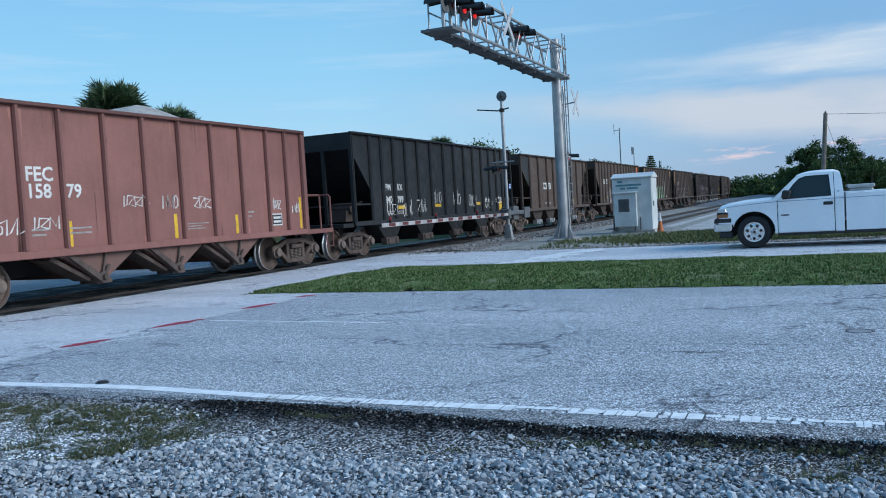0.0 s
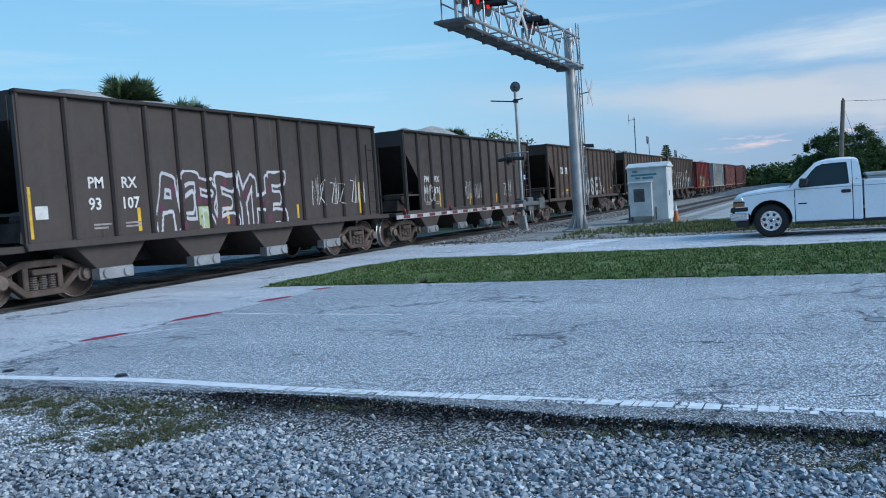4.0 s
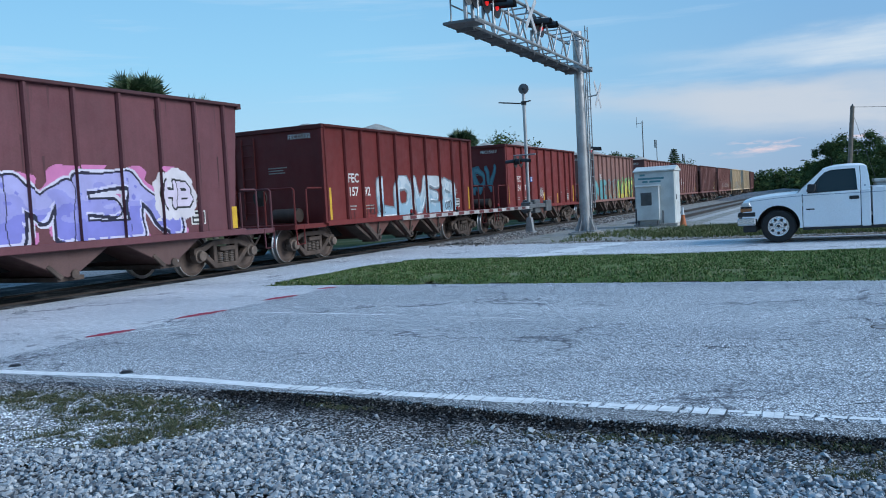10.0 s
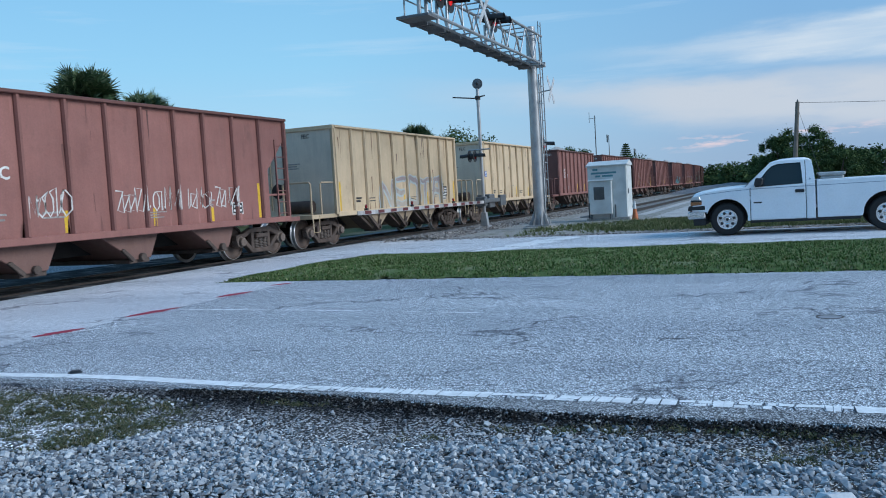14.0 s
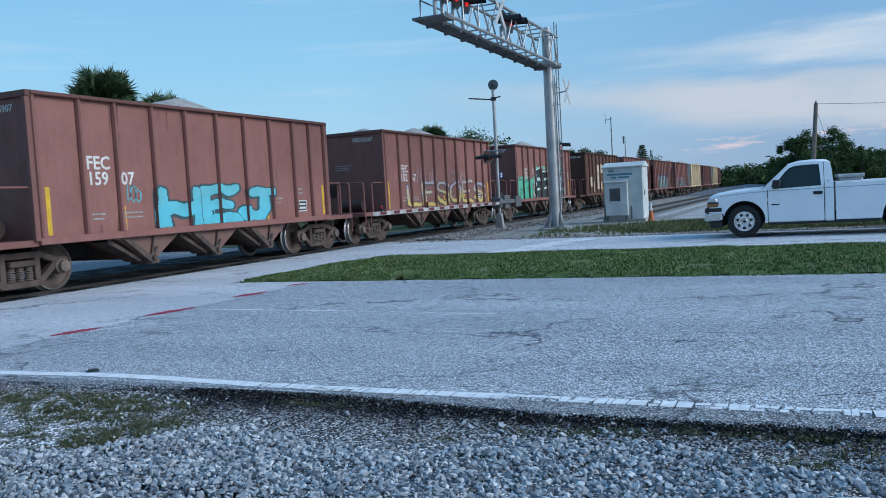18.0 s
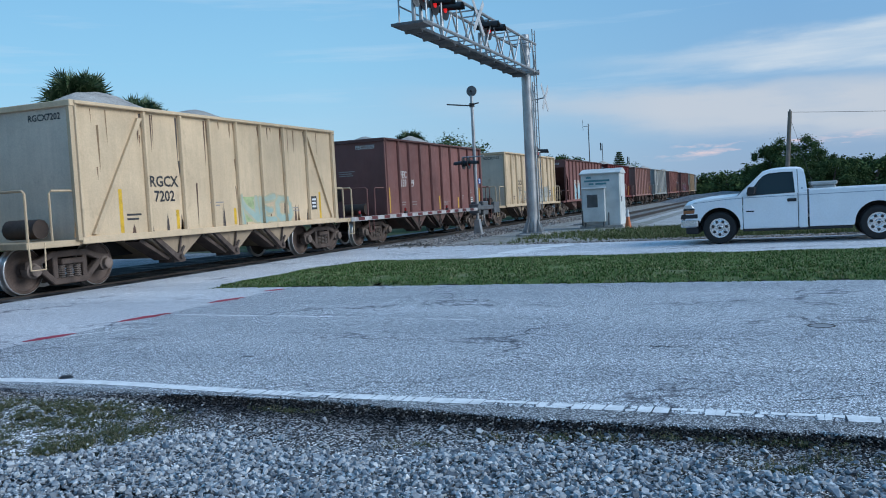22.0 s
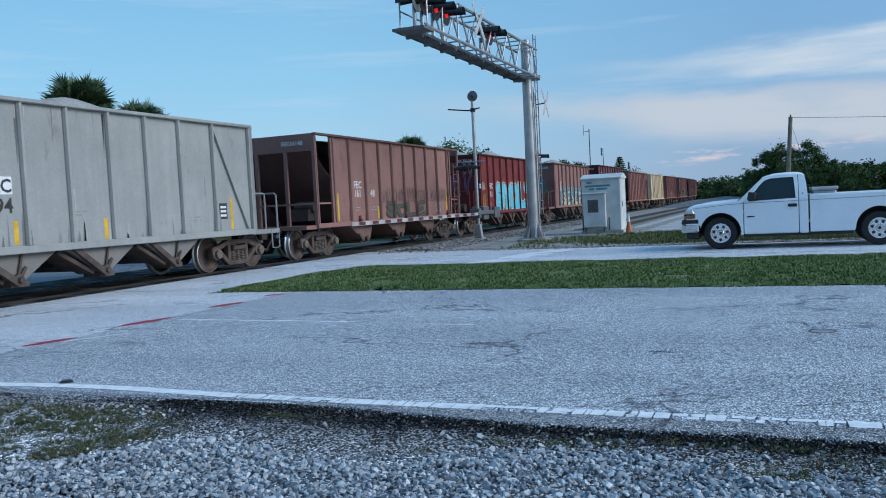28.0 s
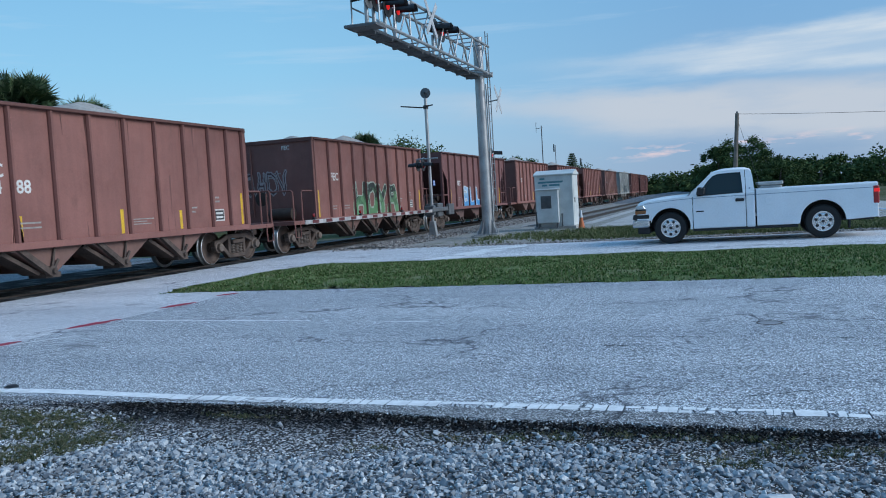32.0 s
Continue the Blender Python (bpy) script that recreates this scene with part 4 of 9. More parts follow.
# ---- the train ----
W_RIB, W_SHEET = 1.54, 1.46
BROWN, BROWN2, BROWN3 = (0.262, 0.113, 0.095), (0.224, 0.098, 0.086), (0.270, 0.137, 0.115)
REDC, PURPLE, GREY, CREAM = (0.176, 0.025, 0.023), (0.132, 0.047, 0.056), (0.295, 0.300, 0.288), (0.61, 0.46, 0.30)
SOOT = (0.066, 0.052, 0.047)
BLACK, UMBER, MAROON, RUST, TAN = (0.019, 0.020, 0.022), (0.078, 0.052, 0.040), (0.185, 0.080, 0.075), (0.105, 0.045, 0.030), (0.50, 0.34, 0.21)


def pipe(s, pts, r, n=6):
    """One bent round bar through the points, added to a shape as a single skin."""
    pts = [Vector(q) for q in pts]
    base = len(s.v)
    for k, q in enumerate(pts):
        d = (pts[min(k + 1, len(pts) - 1)] - pts[max(k - 1, 0)]).normalized()
        a = d.cross(Vector((0.31, 0.52, 0.79))).normalized()
        b = d.cross(a)
        for i in range(n):
            t = 2 * math.pi * i / n
            s.v.append(tuple(q + a * (r * math.cos(t)) + b * (r * math.sin(t))))
    for k in range(len(pts) - 1):
        for i in range(n):
            j = (i + 1) % n
            s.f.append((base + k * n + i, base + k * n + j, base + (k + 1) * n + j, base + (k + 1) * n + i))
    return s


WHEEL_Z, WHEEL_R = 0.488, 0.448


def wheel_mesh(sx):
    """A cast wheel: dished dusty plate, hub, rim and a bright worn tread with its flange."""
    prof = [(0.66, 0.0), (0.66, 0.12), (0.69, 0.36), (0.675, 0.40), (0.675, WHEEL_R + 0.028), (0.695, WHEEL_R + 0.026), (0.715, WHEEL_R), (0.808, WHEEL_R - 0.004), (0.820, WHEEL_R - 0.020), (0.820, 0.385), (0.785, 0.365), (0.760, 0.26), (0.775, 0.14), (0.835, 0.12), (0.835, 0.0)]
    s = Shape().lathe([(sx * a, b) for a, b in prof], "x", 28)
    me = s.mesh("wheel", WHEEL, 0, True)
    me.materials.append(TREAD)
    m = len(prof)
    for f in me.polygons:
        c = f.center
        r = math.hypot(c.y, c.z)
        if r > WHEEL_R - 0.022:
            f.material_index = 1
    return me


WHEELS = {}


def bogie(parent, y):
    """A two-axle truck: cast side frames, coil springs, axles with wheels."""
    if not WHEELS:
        WHEELS.update({1: wheel_mesh(1), -1: wheel_mesh(-1)})
    s = Shape()
    s.box(-0.95, 0.95, y - 0.19, y + 0.19, 0.46, 0.66)
    b = part("truck", s, GRIME, parent, "grimy cast-iron truck", 0.02)
    for sx in (-1, 1):
        f = Shape()
        lo, hi = (0.90, 1.05) if sx > 0 else (-1.05, -0.90)
        rim = [(y - 1.06, 0.52), (y - 1.04, 0.66), (y - 0.76, 0.69), (y - 0.42, 0.82), (y + 0.42, 0.82), (y + 0.76, 0.69), (y + 1.04, 0.66), (y + 1.06, 0.52)]
        f.prism(rim + [(y + 0.80, 0.54), (y + 0.44, 0.69), (y - 0.44, 0.69), (y - 0.80, 0.54)], "x", lo, hi)
        f.prism([(y - 0.82, 0.56), (y - 0.70, 0.58), (y - 0.36, 0.29), (y + 0.36, 0.29), (y + 0.70, 0.58), (y + 0.82, 0.56), (y + 0.72, 0.44), (y + 0.40, 0.17), (y - 0.40, 0.17), (y - 0.72, 0.44)], "x", lo, hi)
        for dy in (-0.36, 0.36):
            f.box(lo, hi, y + dy - 0.06, y + dy + 0.06, 0.28, 0.72)
        part("side_frame", f, DUSTY, b, "", 0.015)
    for dy in (-0.19, 0.0, 0.19):
        prof = []
        for i in range(6):
            prof += [(0.29 + 0.042 * i, 0.052), (0.302 + 0.042 * i, 0.078), (0.316 + 0.042 * i, 0.078), (0.328 + 0.042 * i, 0.052)]
        part("spring", Shape().lathe(prof, "z", 9, (1.0, y + dy, 0)), SPRINGS, b)
    part("bolster_end", Shape().box(0.93, 1.12, y - 0.27, y + 0.27, 0.55, 0.66), DUSTY, b, "", 0.02)
    for dy in (-0.89, 0.89):
        for sx in (-1, 1):
            part("wheel", WHEELS[sx], None, b, "dusty wheel with a bright tread").matrix_basis = pose(0, y + dy, WHEEL_Z)
        part("axle", Shape().tube((-1.05, y + dy, WHEEL_Z), (1.05, y + dy, WHEEL_Z), 0.085, 10), GRIME, b, "", 0, True)
        c = Shape()
        c.lathe([(0.90, 0.15), (1.06, 0.15), (1.075, 0.115), (1.15, 0.11), (1.165, 0.085), (1.165, 0.0)], "x", 14, (0, y + dy, WHEEL_Z))
        part("bearing_cap", c, CAPDUST, b, "pale dusty bearing cap", 0, True)
    return b


def hopper_bays(root, centres, kind, zs):
    out = []
    for c in centres:
        s = Shape()
        if kind in "AD":
            s.prism([(c - 1.02, zs), (c + 1.02, zs), (c + 0.16, 0.44), (c - 0.10, 0.44)], "x", -1.36, 1.36)
        elif kind == "P":
            s.prism([(c - 1.22, zs), (c + 1.22, zs), (c + 0.34, 0.46), (c + 0.10, 0.40), (c - 0.02, 0.44)], "x", -1.30, 1.30)
        elif kind == "C":
            s.prism([(c - 0.95, zs), (c + 0.85, zs), (c + 0.55, 0.42), (c + 0.05, 0.40)], "x", -1.25, 1.25)
        else:
            s.prism([(c - 0.95, zs), (c + 0.95, zs), (c + 0.30, 0.38), (c - 0.22, 0.38)], "x", -1.34, 1.34)
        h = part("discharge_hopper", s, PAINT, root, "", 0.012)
        g = Shape()
        if kind in "AD":
            # a slanted gate channel, its hinge boss at the sill and the latch gear at the foot
            g.prism([(c - 0.98, zs + 0.02), (c - 0.86, zs + 0.06), (c - 0.02, 0.47), (c - 0.12, 0.40)], "x", 1.34, 1.44)
            g.prism([(c - 1.12, zs - 0.14), (c - 1.06, zs - 0.08), (c - 0.20, 0.45), (c - 0.26, 0.40)], "x", 0.9, 1.30)
            g.lathe([(1.30, 0.085), (1.47, 0.085), (1.48, 0.0)], "x", 10, (0, c - 0.98, zs - 0.03))
            g.lathe([(1.28, 0.11), (1.44, 0.11), (1.45, 0.06), (1.50, 0.05), (1.50, 0.0)], "x", 10, (0, c - 0.02, 0.46))
            g.tube((1.42, c - 0.02, 0.46), (1.42, c + 0.14, 0.68), 0.032, 6)
            g.box(0.9, 1.34, c - 0.12, c + 0.26, 0.33, 0.43)
            g.tube((1.40, c + 0.10, zs - 0.05), (1.40, c - 0.02, 0.50), 0.026, 6)
        elif kind == "C" or kind == "P":
            g.box(-1.2, 1.2, c - 0.05, c + 0.55, 0.33, 0.42)
            g.tube((1.25, c + 0.25, 0.45), (1.34, c + 0.25, 0.45), 0.09, 10)
            g.prism([(c - 0.35, 0.62), (c - 0.27, 0.66), (c + 0.02, 0.42), (c - 0.05, 0.36)], "x", 1.25, 1.32)
        else:
            g.box(1.20, 1.42, c - 0.42, c + 0.42, 0.34, 0.56)
            g.box(1.25, 1.32, c - 0.10, c + 0.10, 0.5, 0.95)
            g.tube((1.42, c - 0.25, 0.45), (1.46, c - 0.25, 0.45), 0.10, 10)
            g.tube((1.42, c + 0.25, 0.45), (1.46, c + 0.25, 0.45), 0.10, 10)
        part("gate_gear", g, GALV if kind in "ST" else DUSTY, h, "", 0.01)
        out.append(h)
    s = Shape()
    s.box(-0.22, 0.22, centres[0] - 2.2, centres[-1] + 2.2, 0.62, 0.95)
    # added dark block beside the sill, imitates shade between the hoppers
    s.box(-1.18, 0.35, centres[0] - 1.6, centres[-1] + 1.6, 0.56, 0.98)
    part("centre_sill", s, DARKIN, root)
    return out


def ladder(root, x, y, z0, z1, width, along="y", steps=7):
    s = Shape()
    for k in (-0.5, 0.5):
        if along == "y":
            s.box(x - 0.02, x + 0.02, y + k * width - 0.02, y + k * width + 0.02, z0, z1)
        else:
            s.box(x + k * width - 0.02, x + k * width + 0.02, y - 0.02, y + 0.02, z0, z1)
    for i in range(steps):
        z = z0 + (z1 - z0) * (i + 0.5) / steps
        if along == "y":
            s.tube((x, y - width / 2, z), (x, y + width / 2, z), 0.014, 6)
        else:
            s.tube((x - width / 2, y, z), (x + width / 2, y, z), 0.014, 6)
    return part("ladder", s, PAINT, root)


def heap(root, hb, zt, seed, top):
    """The load of crushed rock, heaped along the middle."""
    s, nx, ny = Shape(), 9, 33
    for j in range(ny):
        for i in range(nx):
            u, w = i / (nx - 1) * 2 - 1, j / (ny - 1) * 2 - 1
            crest = max(0.0, noise.noise((w * 2.2, seed * 5.1, 0.3)) * 0.8 + 0.55) * (1 - w ** 4)
            z = zt - 0.22 + top * crest * max(0.0, 1 - 0.9 * abs(u)) + 0.03 * noise.noise((u * 6, w * 20, seed))
            s.v.append((u * (W_SHEET - 0.03), w * (hb - 0.08), z))
    for j in range(ny - 1):
        for i in range(nx - 1):
            s.f.append((j * nx + i, j * nx + i + 1, (j + 1) * nx + i + 1, (j + 1) * nx + i))
    return part("rock_load", s, LOAD, root, "heaped pale crushed rock", 0, True)


def rib_places(kind, hb, panels):
    """Where the ribs stand along a side, from the leading to the trailing end."""
    inner = {"A": (-3.80, -2.92, -1.90, -0.88, 0.17, 1.20, 2.25, 3.28, 4.08),
             "D": (-3.05, -1.90, -0.88, 0.17, 1.21, 2.28, 3.46),
             "P": (-4.43, -3.50, -2.52, -1.50, -0.46, 0.55, 1.59, 2.61, 3.65, 4.57),
             "C": (-4.70, -3.67, -2.63, -1.60, -0.60, 0.37, 1.38, 2.38, 3.47, 4.57),
             "C2": (-5.17, -4.35, -3.49, -2.69, -1.86, -0.90, 0.05, 1.05, 1.90, 2.73, 3.54, 4.40),
             "B": (-5.87, -5.12, -4.32, -3.44, -2.50, -1.45, -0.32, 0.66, 1.64, 2.57, 3.48, 4.36, 5.16, 5.87),
             "S": (-5.04, -4.06, -3.11, -2.25, -1.37, -0.47, 0.45, 1.34, 2.21, 3.16, 4.15, 5.19),
             "T": (-4.84, -3.46, -2.02, -0.91, 0.28, 1.48, 2.54, 3.77, 5.28)}["C2" if kind == "C" and panels == 13 else kind]
    return [-hb, *inner, hb] if panels != 1 else [-hb, hb]


def hopper_car(kind, L, hb, zt, zs, panels, bays, brace=False, load=0.35, seed=1, ends="flat", cut=None):
    """An open-topped hopper car. kind A: closed flat ends behind railed platforms. C, B: open ends with slope sheets. P: leaning ends."""
    root = thing("hopper_car", "", "hopper car", "cars of the freight train")
    cut = cut or ({"C": 0.86, "B": 1.14, "S": 0.06}.get(kind, 0.95) if ends == "slope" else 0.95)
    knee = 1.34 if kind == "C" else (1.75 if kind == "B" else 1.6)
    lip = 0.5
    head = 0.42 if kind == "C" and panels == 13 else cut
    ribs = rib_places(kind, hb, panels)
    panels = len(ribs) - 1
    wide = 0.085 if kind == "B" else (0.06 if kind in "ST" else 0.048)
    far_ribs = Shape()
    for sx in (1, -1):
        lo, hi = (W_SHEET - 0.03, W_SHEET) if sx > 0 else (-W_SHEET, -W_SHEET + 0.03)
        s = Shape()
        if kind in "CBST" and ends == "slope":
            pts = [(-hb, zt), (-hb, zt - lip), (-hb + head, zt - knee), (-hb + head, zs), (hb - cut, zs), (hb - cut, zt - knee), (hb, zt - lip), (hb, zt)]
        elif ends == "frame":
            pts = [(-hb + cut, zt - 0.02), (-hb + cut, zs), (hb - cut, zs), (hb - cut, zt - 0.02)]
        elif kind == "P":
            pts = [(-hb, zt), (-hb + 0.55, zs), (hb - 0.3, zs), (hb, zt)]
        else:
            pts = [(-hb, zt), (-hb, zs), (hb, zs), (hb, zt)]
        s.prism(pts, "x", lo, hi)
        part("side_sheet", s, PAINT, root)
        q = Shape()
        a, b = (W_SHEET - 0.02, W_RIB + 0.03) if sx > 0 else (-W_RIB - 0.03, -W_SHEET + 0.02)
        q.box(a, b, -hb, hb, zt - 0.055, zt + 0.015)
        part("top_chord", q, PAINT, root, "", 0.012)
        q = Shape()
        a, b = (W_SHEET - 0.04, W_RIB - 0.01) if sx > 0 else (-W_RIB + 0.01, -W_SHEET + 0.04)
        q.box(a, b, -hb, hb, zs - 0.08, zs + 0.06)
        part("side_sill", q, PAINT, root, "", 0.012)
    for i in range(panels + 1):
        y = max(-hb + 0.05, min(hb - 0.05, ribs[i]))
        z0 = zs + 0.06
        if ends in ("slope", "frame") and i in (0, panels):
            z0, wd = zs + 0.06, 0.045
        else:
            wd = wide
        if brace and i in (0, panels):
            wd = 0.04
        if kind == "P" and i in (0, panels):
            continue
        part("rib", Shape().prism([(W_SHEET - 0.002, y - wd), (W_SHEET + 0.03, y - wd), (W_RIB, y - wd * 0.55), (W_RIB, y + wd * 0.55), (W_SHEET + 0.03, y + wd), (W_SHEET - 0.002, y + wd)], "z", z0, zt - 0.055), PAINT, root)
        if 0 < i < panels:
            far_ribs.box(-W_RIB, -W_SHEET + 0.002, y - 0.05, y + 0.05, z0, zt - 0.10)
    tagged(part("far_ribs", far_ribs, PAINT, root), kind="stuff")
    if ends == "frame":
        for sy in (-1, 1):
            ycut = hb - (cut if ends == "frame" else cut)
            part("rib", Shape().box(W_SHEET - 0.002, W_RIB - 0.02, sy * ycut - 0.05, sy * ycut + 0.05, zs + 0.06, zt - (knee if ends == "slope" else 0.1)), PAINT, root)
    if brace:
        for sy in (-1, 1):
            a, b = (-hb + 0.35, ribs[1] - 0.12) if sy < 0 else (hb - 0.22, ribs[-2] + 0.10)
            part("diagonal_brace", Shape().prism([(a - 0.06, zs + 0.1), (a + 0.06, zs + 0.1), (b + 0.06, zt - 0.2), (b - 0.06, zt - 0.2)], "x", W_SHEET, W_RIB - 0.015), PAINT, root)
    for sy in (-1, 1):
        yo = sy * hb
        if ends == "flat" or kind == "P":
            s = Shape()
            if kind == "P":
                yb = sy * (hb - (0.55 if sy < 0 else 0.3))
                s.prism([(yo, zt - 0.1), (yo + sy * 0.04, zt - 0.1), (yo - sy * 1.45, zs + 0.55), (yo - sy * 1.5, zs + 0.55)], "x", -W_SHEET + 0.03, W_SHEET - 0.03)
                s.box(-W_SHEET + 0.03, W_SHEET - 0.03, min(yb, yb + sy * 0.04), max(yb, yb + sy * 0.04), zs, zs + 0.45)
                s.box(-0.5, -0.38, min(yo - sy * 0.7, yb), max(yo - sy * 0.7, yb), zs + 0.4, zs + 1.2)
                s.box(0.38, 0.5, min(yo - sy * 0.7, yb), max(yo - sy * 0.7, yb), zs + 0.4, zs + 1.2)
            else:
                s.box(-W_SHEET, W_SHEET, min(yo, yo + sy * 0.04), max(yo, yo + sy * 0.04), zs, zt - 0.1)
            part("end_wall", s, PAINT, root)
            q = Shape()
            q.box(-W_RIB, W_RIB, min(yo - sy * 0.05, yo + sy * 0.10), max(yo - sy * 0.05, yo + sy * 0.10), zt - 0.10, zt + 0.02)
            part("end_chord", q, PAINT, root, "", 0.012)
            for xx in (() if kind == "P" else (-1.48, 1.48)):
                part("corner_post", Shape().box(xx - 0.04, xx + 0.04, min(yo, yo + sy * 0.10), max(yo, yo + sy * 0.10), zs, zt - 0.1), PAINT, root)
            ladder(root, -0.95, yo + sy * 0.09, 1.2, zt - 0.2, 0.42, "x", 7)
        else:
            s = Shape()
            s.box(-W_SHEET, W_SHEET, min(yo - sy * 0.04, yo), max(yo - sy * 0.04, yo), zt - lip, zt)
            part("end_wall", s, PAINT, root)
            s = Shape()
            yi = sy * (hb - 2.7)
            s.prism([(yo - sy * 0.05, zt - lip - 0.02), (yo - sy * 0.02, zt - lip + 0.02), (yi, zs - 0.05), (yi - sy * 0.08, zs - 0.05)], "x", -W_SHEET + 0.04, W_SHEET - 0.04)
            part("slope_sheet", s, PAINT, root, "sloping end sheet, shade put into its colour")
            for xx in (-1.47, 1.47):
                part("corner_post", Shape().box(xx - 0.05, xx + 0.05, min(yo - sy * 0.08, yo + sy * 0.02), max(yo - sy * 0.08, yo + sy * 0.02), zs, zt - 0.1), PAINT, root)
            for xx in (-0.5, 0.5):
                part("end_post", Shape().box(xx - 0.05, xx + 0.05, min(yo - sy * 0.08, yo), max(yo - sy * 0.08, yo), zs, zt - 0.5), PAINT, root)
            q = Shape()
            q.box(-1.45, 1.45, min(yo - sy * 0.03, yo), max(yo - sy * 0.03, yo), 1.62, 1.67)
            q.box(1.40, 1.46, min(yo, yo - sy * cut), max(yo, yo - sy * cut), 1.62, 1.67)
            part("grab_rail", q, PAINT, root)
            q = Shape()
            yb = yo - sy * 0.75
            q.tube((0.35, yb, 1.55), (1.0, yb, 1.55), 0.17, 12)
            q.prism([(yb - 0.3, 1.15), (yb + 0.3, 1.15), (yb + 0.12, 1.4), (yb - 0.25, 1.5)], "x", 0.2, 0.9)
            q.tube((0.2, yb - 0.2, 1.2), (1.2, yb + 0.25, 1.75), 0.03, 6)
            part("brake_gear", q, GRIME, root)
            if sy > 0:
                ladder(root, 1.47, hb - 0.28, zs, zt - 0.55, 0.40, "y", 7)
        q = Shape()
        pe = sy * (L / 2 - 0.42)
        q.box(-1.45, 1.45, min(yo - sy * 0.02, pe), max(yo - sy * 0.02, pe), zs - 0.10, zs + 0.02)
        part("end_platform", q, PAINT, root, "", 0.01)
        if ends == "flat":
            z1, pr = zs + 0.95, pe - sy * 0.06
            for lo, hi in ((-1.42, -0.5), (0.5, 1.42)):
                part("end_rail", pipe(Shape(), [(lo, pr, zs), (lo, pr, z1 - 0.05), (lo + 0.05, pr, z1), (hi - 0.05, pr, z1), (hi, pr, z1 - 0.05), (hi, pr, zs)], 0.026), PAINT, root)
            for xx in (-1.42, 1.42):
                part("side_rail", pipe(Shape(), [(xx, yo, z1), (xx, pe - sy * 0.65, z1), (xx, pe - sy * 0.60, z1 - 0.05), (xx, pe - sy * 0.60, zs)], 0.024), PAINT, root)
            part("step", pipe(Shape(), [(1.45, pe - sy * 0.40, zs), (1.45, pe - sy * 0.38, 0.52), (1.45, pe - sy * 0.06, 0.52), (1.45, pe - sy * 0.04, zs)], 0.018), PAINT, root)
            q = Shape()
            q.tube((0.05, yo + sy * 0.35, zs + 0.25), (0.85, yo + sy * 0.35, zs + 0.25), 0.19, 12)
            part("brake_cylinder", q, GRIME, root, "", 0, True)
            if sy < 0:
                q = Shape().lathe([(0, 0.02), (0.03, 0.22), (0.06, 0.22), (0.08, 0.02)], "y", 14, (0.3, pe - sy * 0.1, zs + 0.75))
                part("brake_wheel", q, GRIME, root)
        q = Shape()
        q.box(-0.14, 0.14, min(pe, sy * L / 2), max(pe, sy * L / 2), 0.70, 0.95)
        q.box(-0.22, 0.22, min(sy * (L / 2 - 0.25), sy * L / 2), max(sy * (L / 2 - 0.25), sy * L / 2), 0.68, 0.98)
        q.tube((0.35, pe, 0.8), (0.3, sy * L / 2, 0.35), 0.03, 6)
        part("coupler", q, GRIME, root, "", 0.02)
        bogie(root, sy * (L / 2 - 1.76))
    hopper_bays(root, bays, kind, zs)
    heap(root, hb, zt, seed, load)
    return root


# one of each make; all other cars copy them
MAKES = {
    "A": dict(kind="A", L=13.42, hb=4.87, zt=3.63, zs=1.0, panels=10, bays=(-2.06, 0.0, 2.06), seed=1, load=0.85),
    "A2": dict(kind="A", L=13.42, hb=4.87, zt=3.63, zs=1.0, panels=9, bays=(-2.06, 0.0, 2.06), seed=2, load=0.62),
    "D": dict(kind="D", L=13.2, hb=4.95, zt=3.65, zs=1.0, panels=8, bays=(-2.08, -0.02, 2.06), brace=True, seed=3, load=0.95),
    "C": dict(kind="C", L=13.5, hb=5.77, zt=3.63, zs=1.0, panels=11, bays=(-2.6, 0.1, 2.8), seed=4, load=0.5, ends="slope"),
    "C2": dict(kind="C", L=13.5, hb=5.77, zt=3.63, zs=1.0, panels=13, bays=(-2.6, 0.1, 2.8), seed=11, load=0.5, ends="slope", cut=1.28),
    "F": dict(kind="C", L=13.5, hb=5.77, zt=3.68, zs=1.0, panels=11, bays=(-2.6, 0.1, 2.8), seed=5, load=0.5, ends="frame"),
    "P": dict(kind="P", L=13.33, hb=5.07, zt=3.86, zs=0.98, panels=10, bays=(-2.5, 0.2, 2.7), seed=6, load=0.4),
    "B": dict(kind="B", L=16.1, hb=7.03, zt=3.79, zs=1.08, panels=13, bays=(-4.55, -1.85, 0.90, 3.60), seed=7, load=0.8, ends="slope"),
    "S2": dict(kind="S", L=14.4, hb=6.08, zt=3.74, zs=1.08, panels=11, bays=(-4.1, -1.55, 1.0, 3.5), seed=9, load=0.9, ends="slope", cut=1.04),
    "T": dict(kind="T", L=14.4, hb=6.2, zt=3.70, zs=1.08, panels=10, bays=(-3.4, -1.2, 1.0, 3.2), seed=10, load=0.6, ends="slope", cut=1.36),
    "S": dict(kind="S", L=14.4, hb=6.08, zt=3.74, zs=1.08, panels=11, bays=(-4.1, -1.55, 1.0, 3.5), seed=8, load=0.9, ends="slope"),
}
MODELS = {}


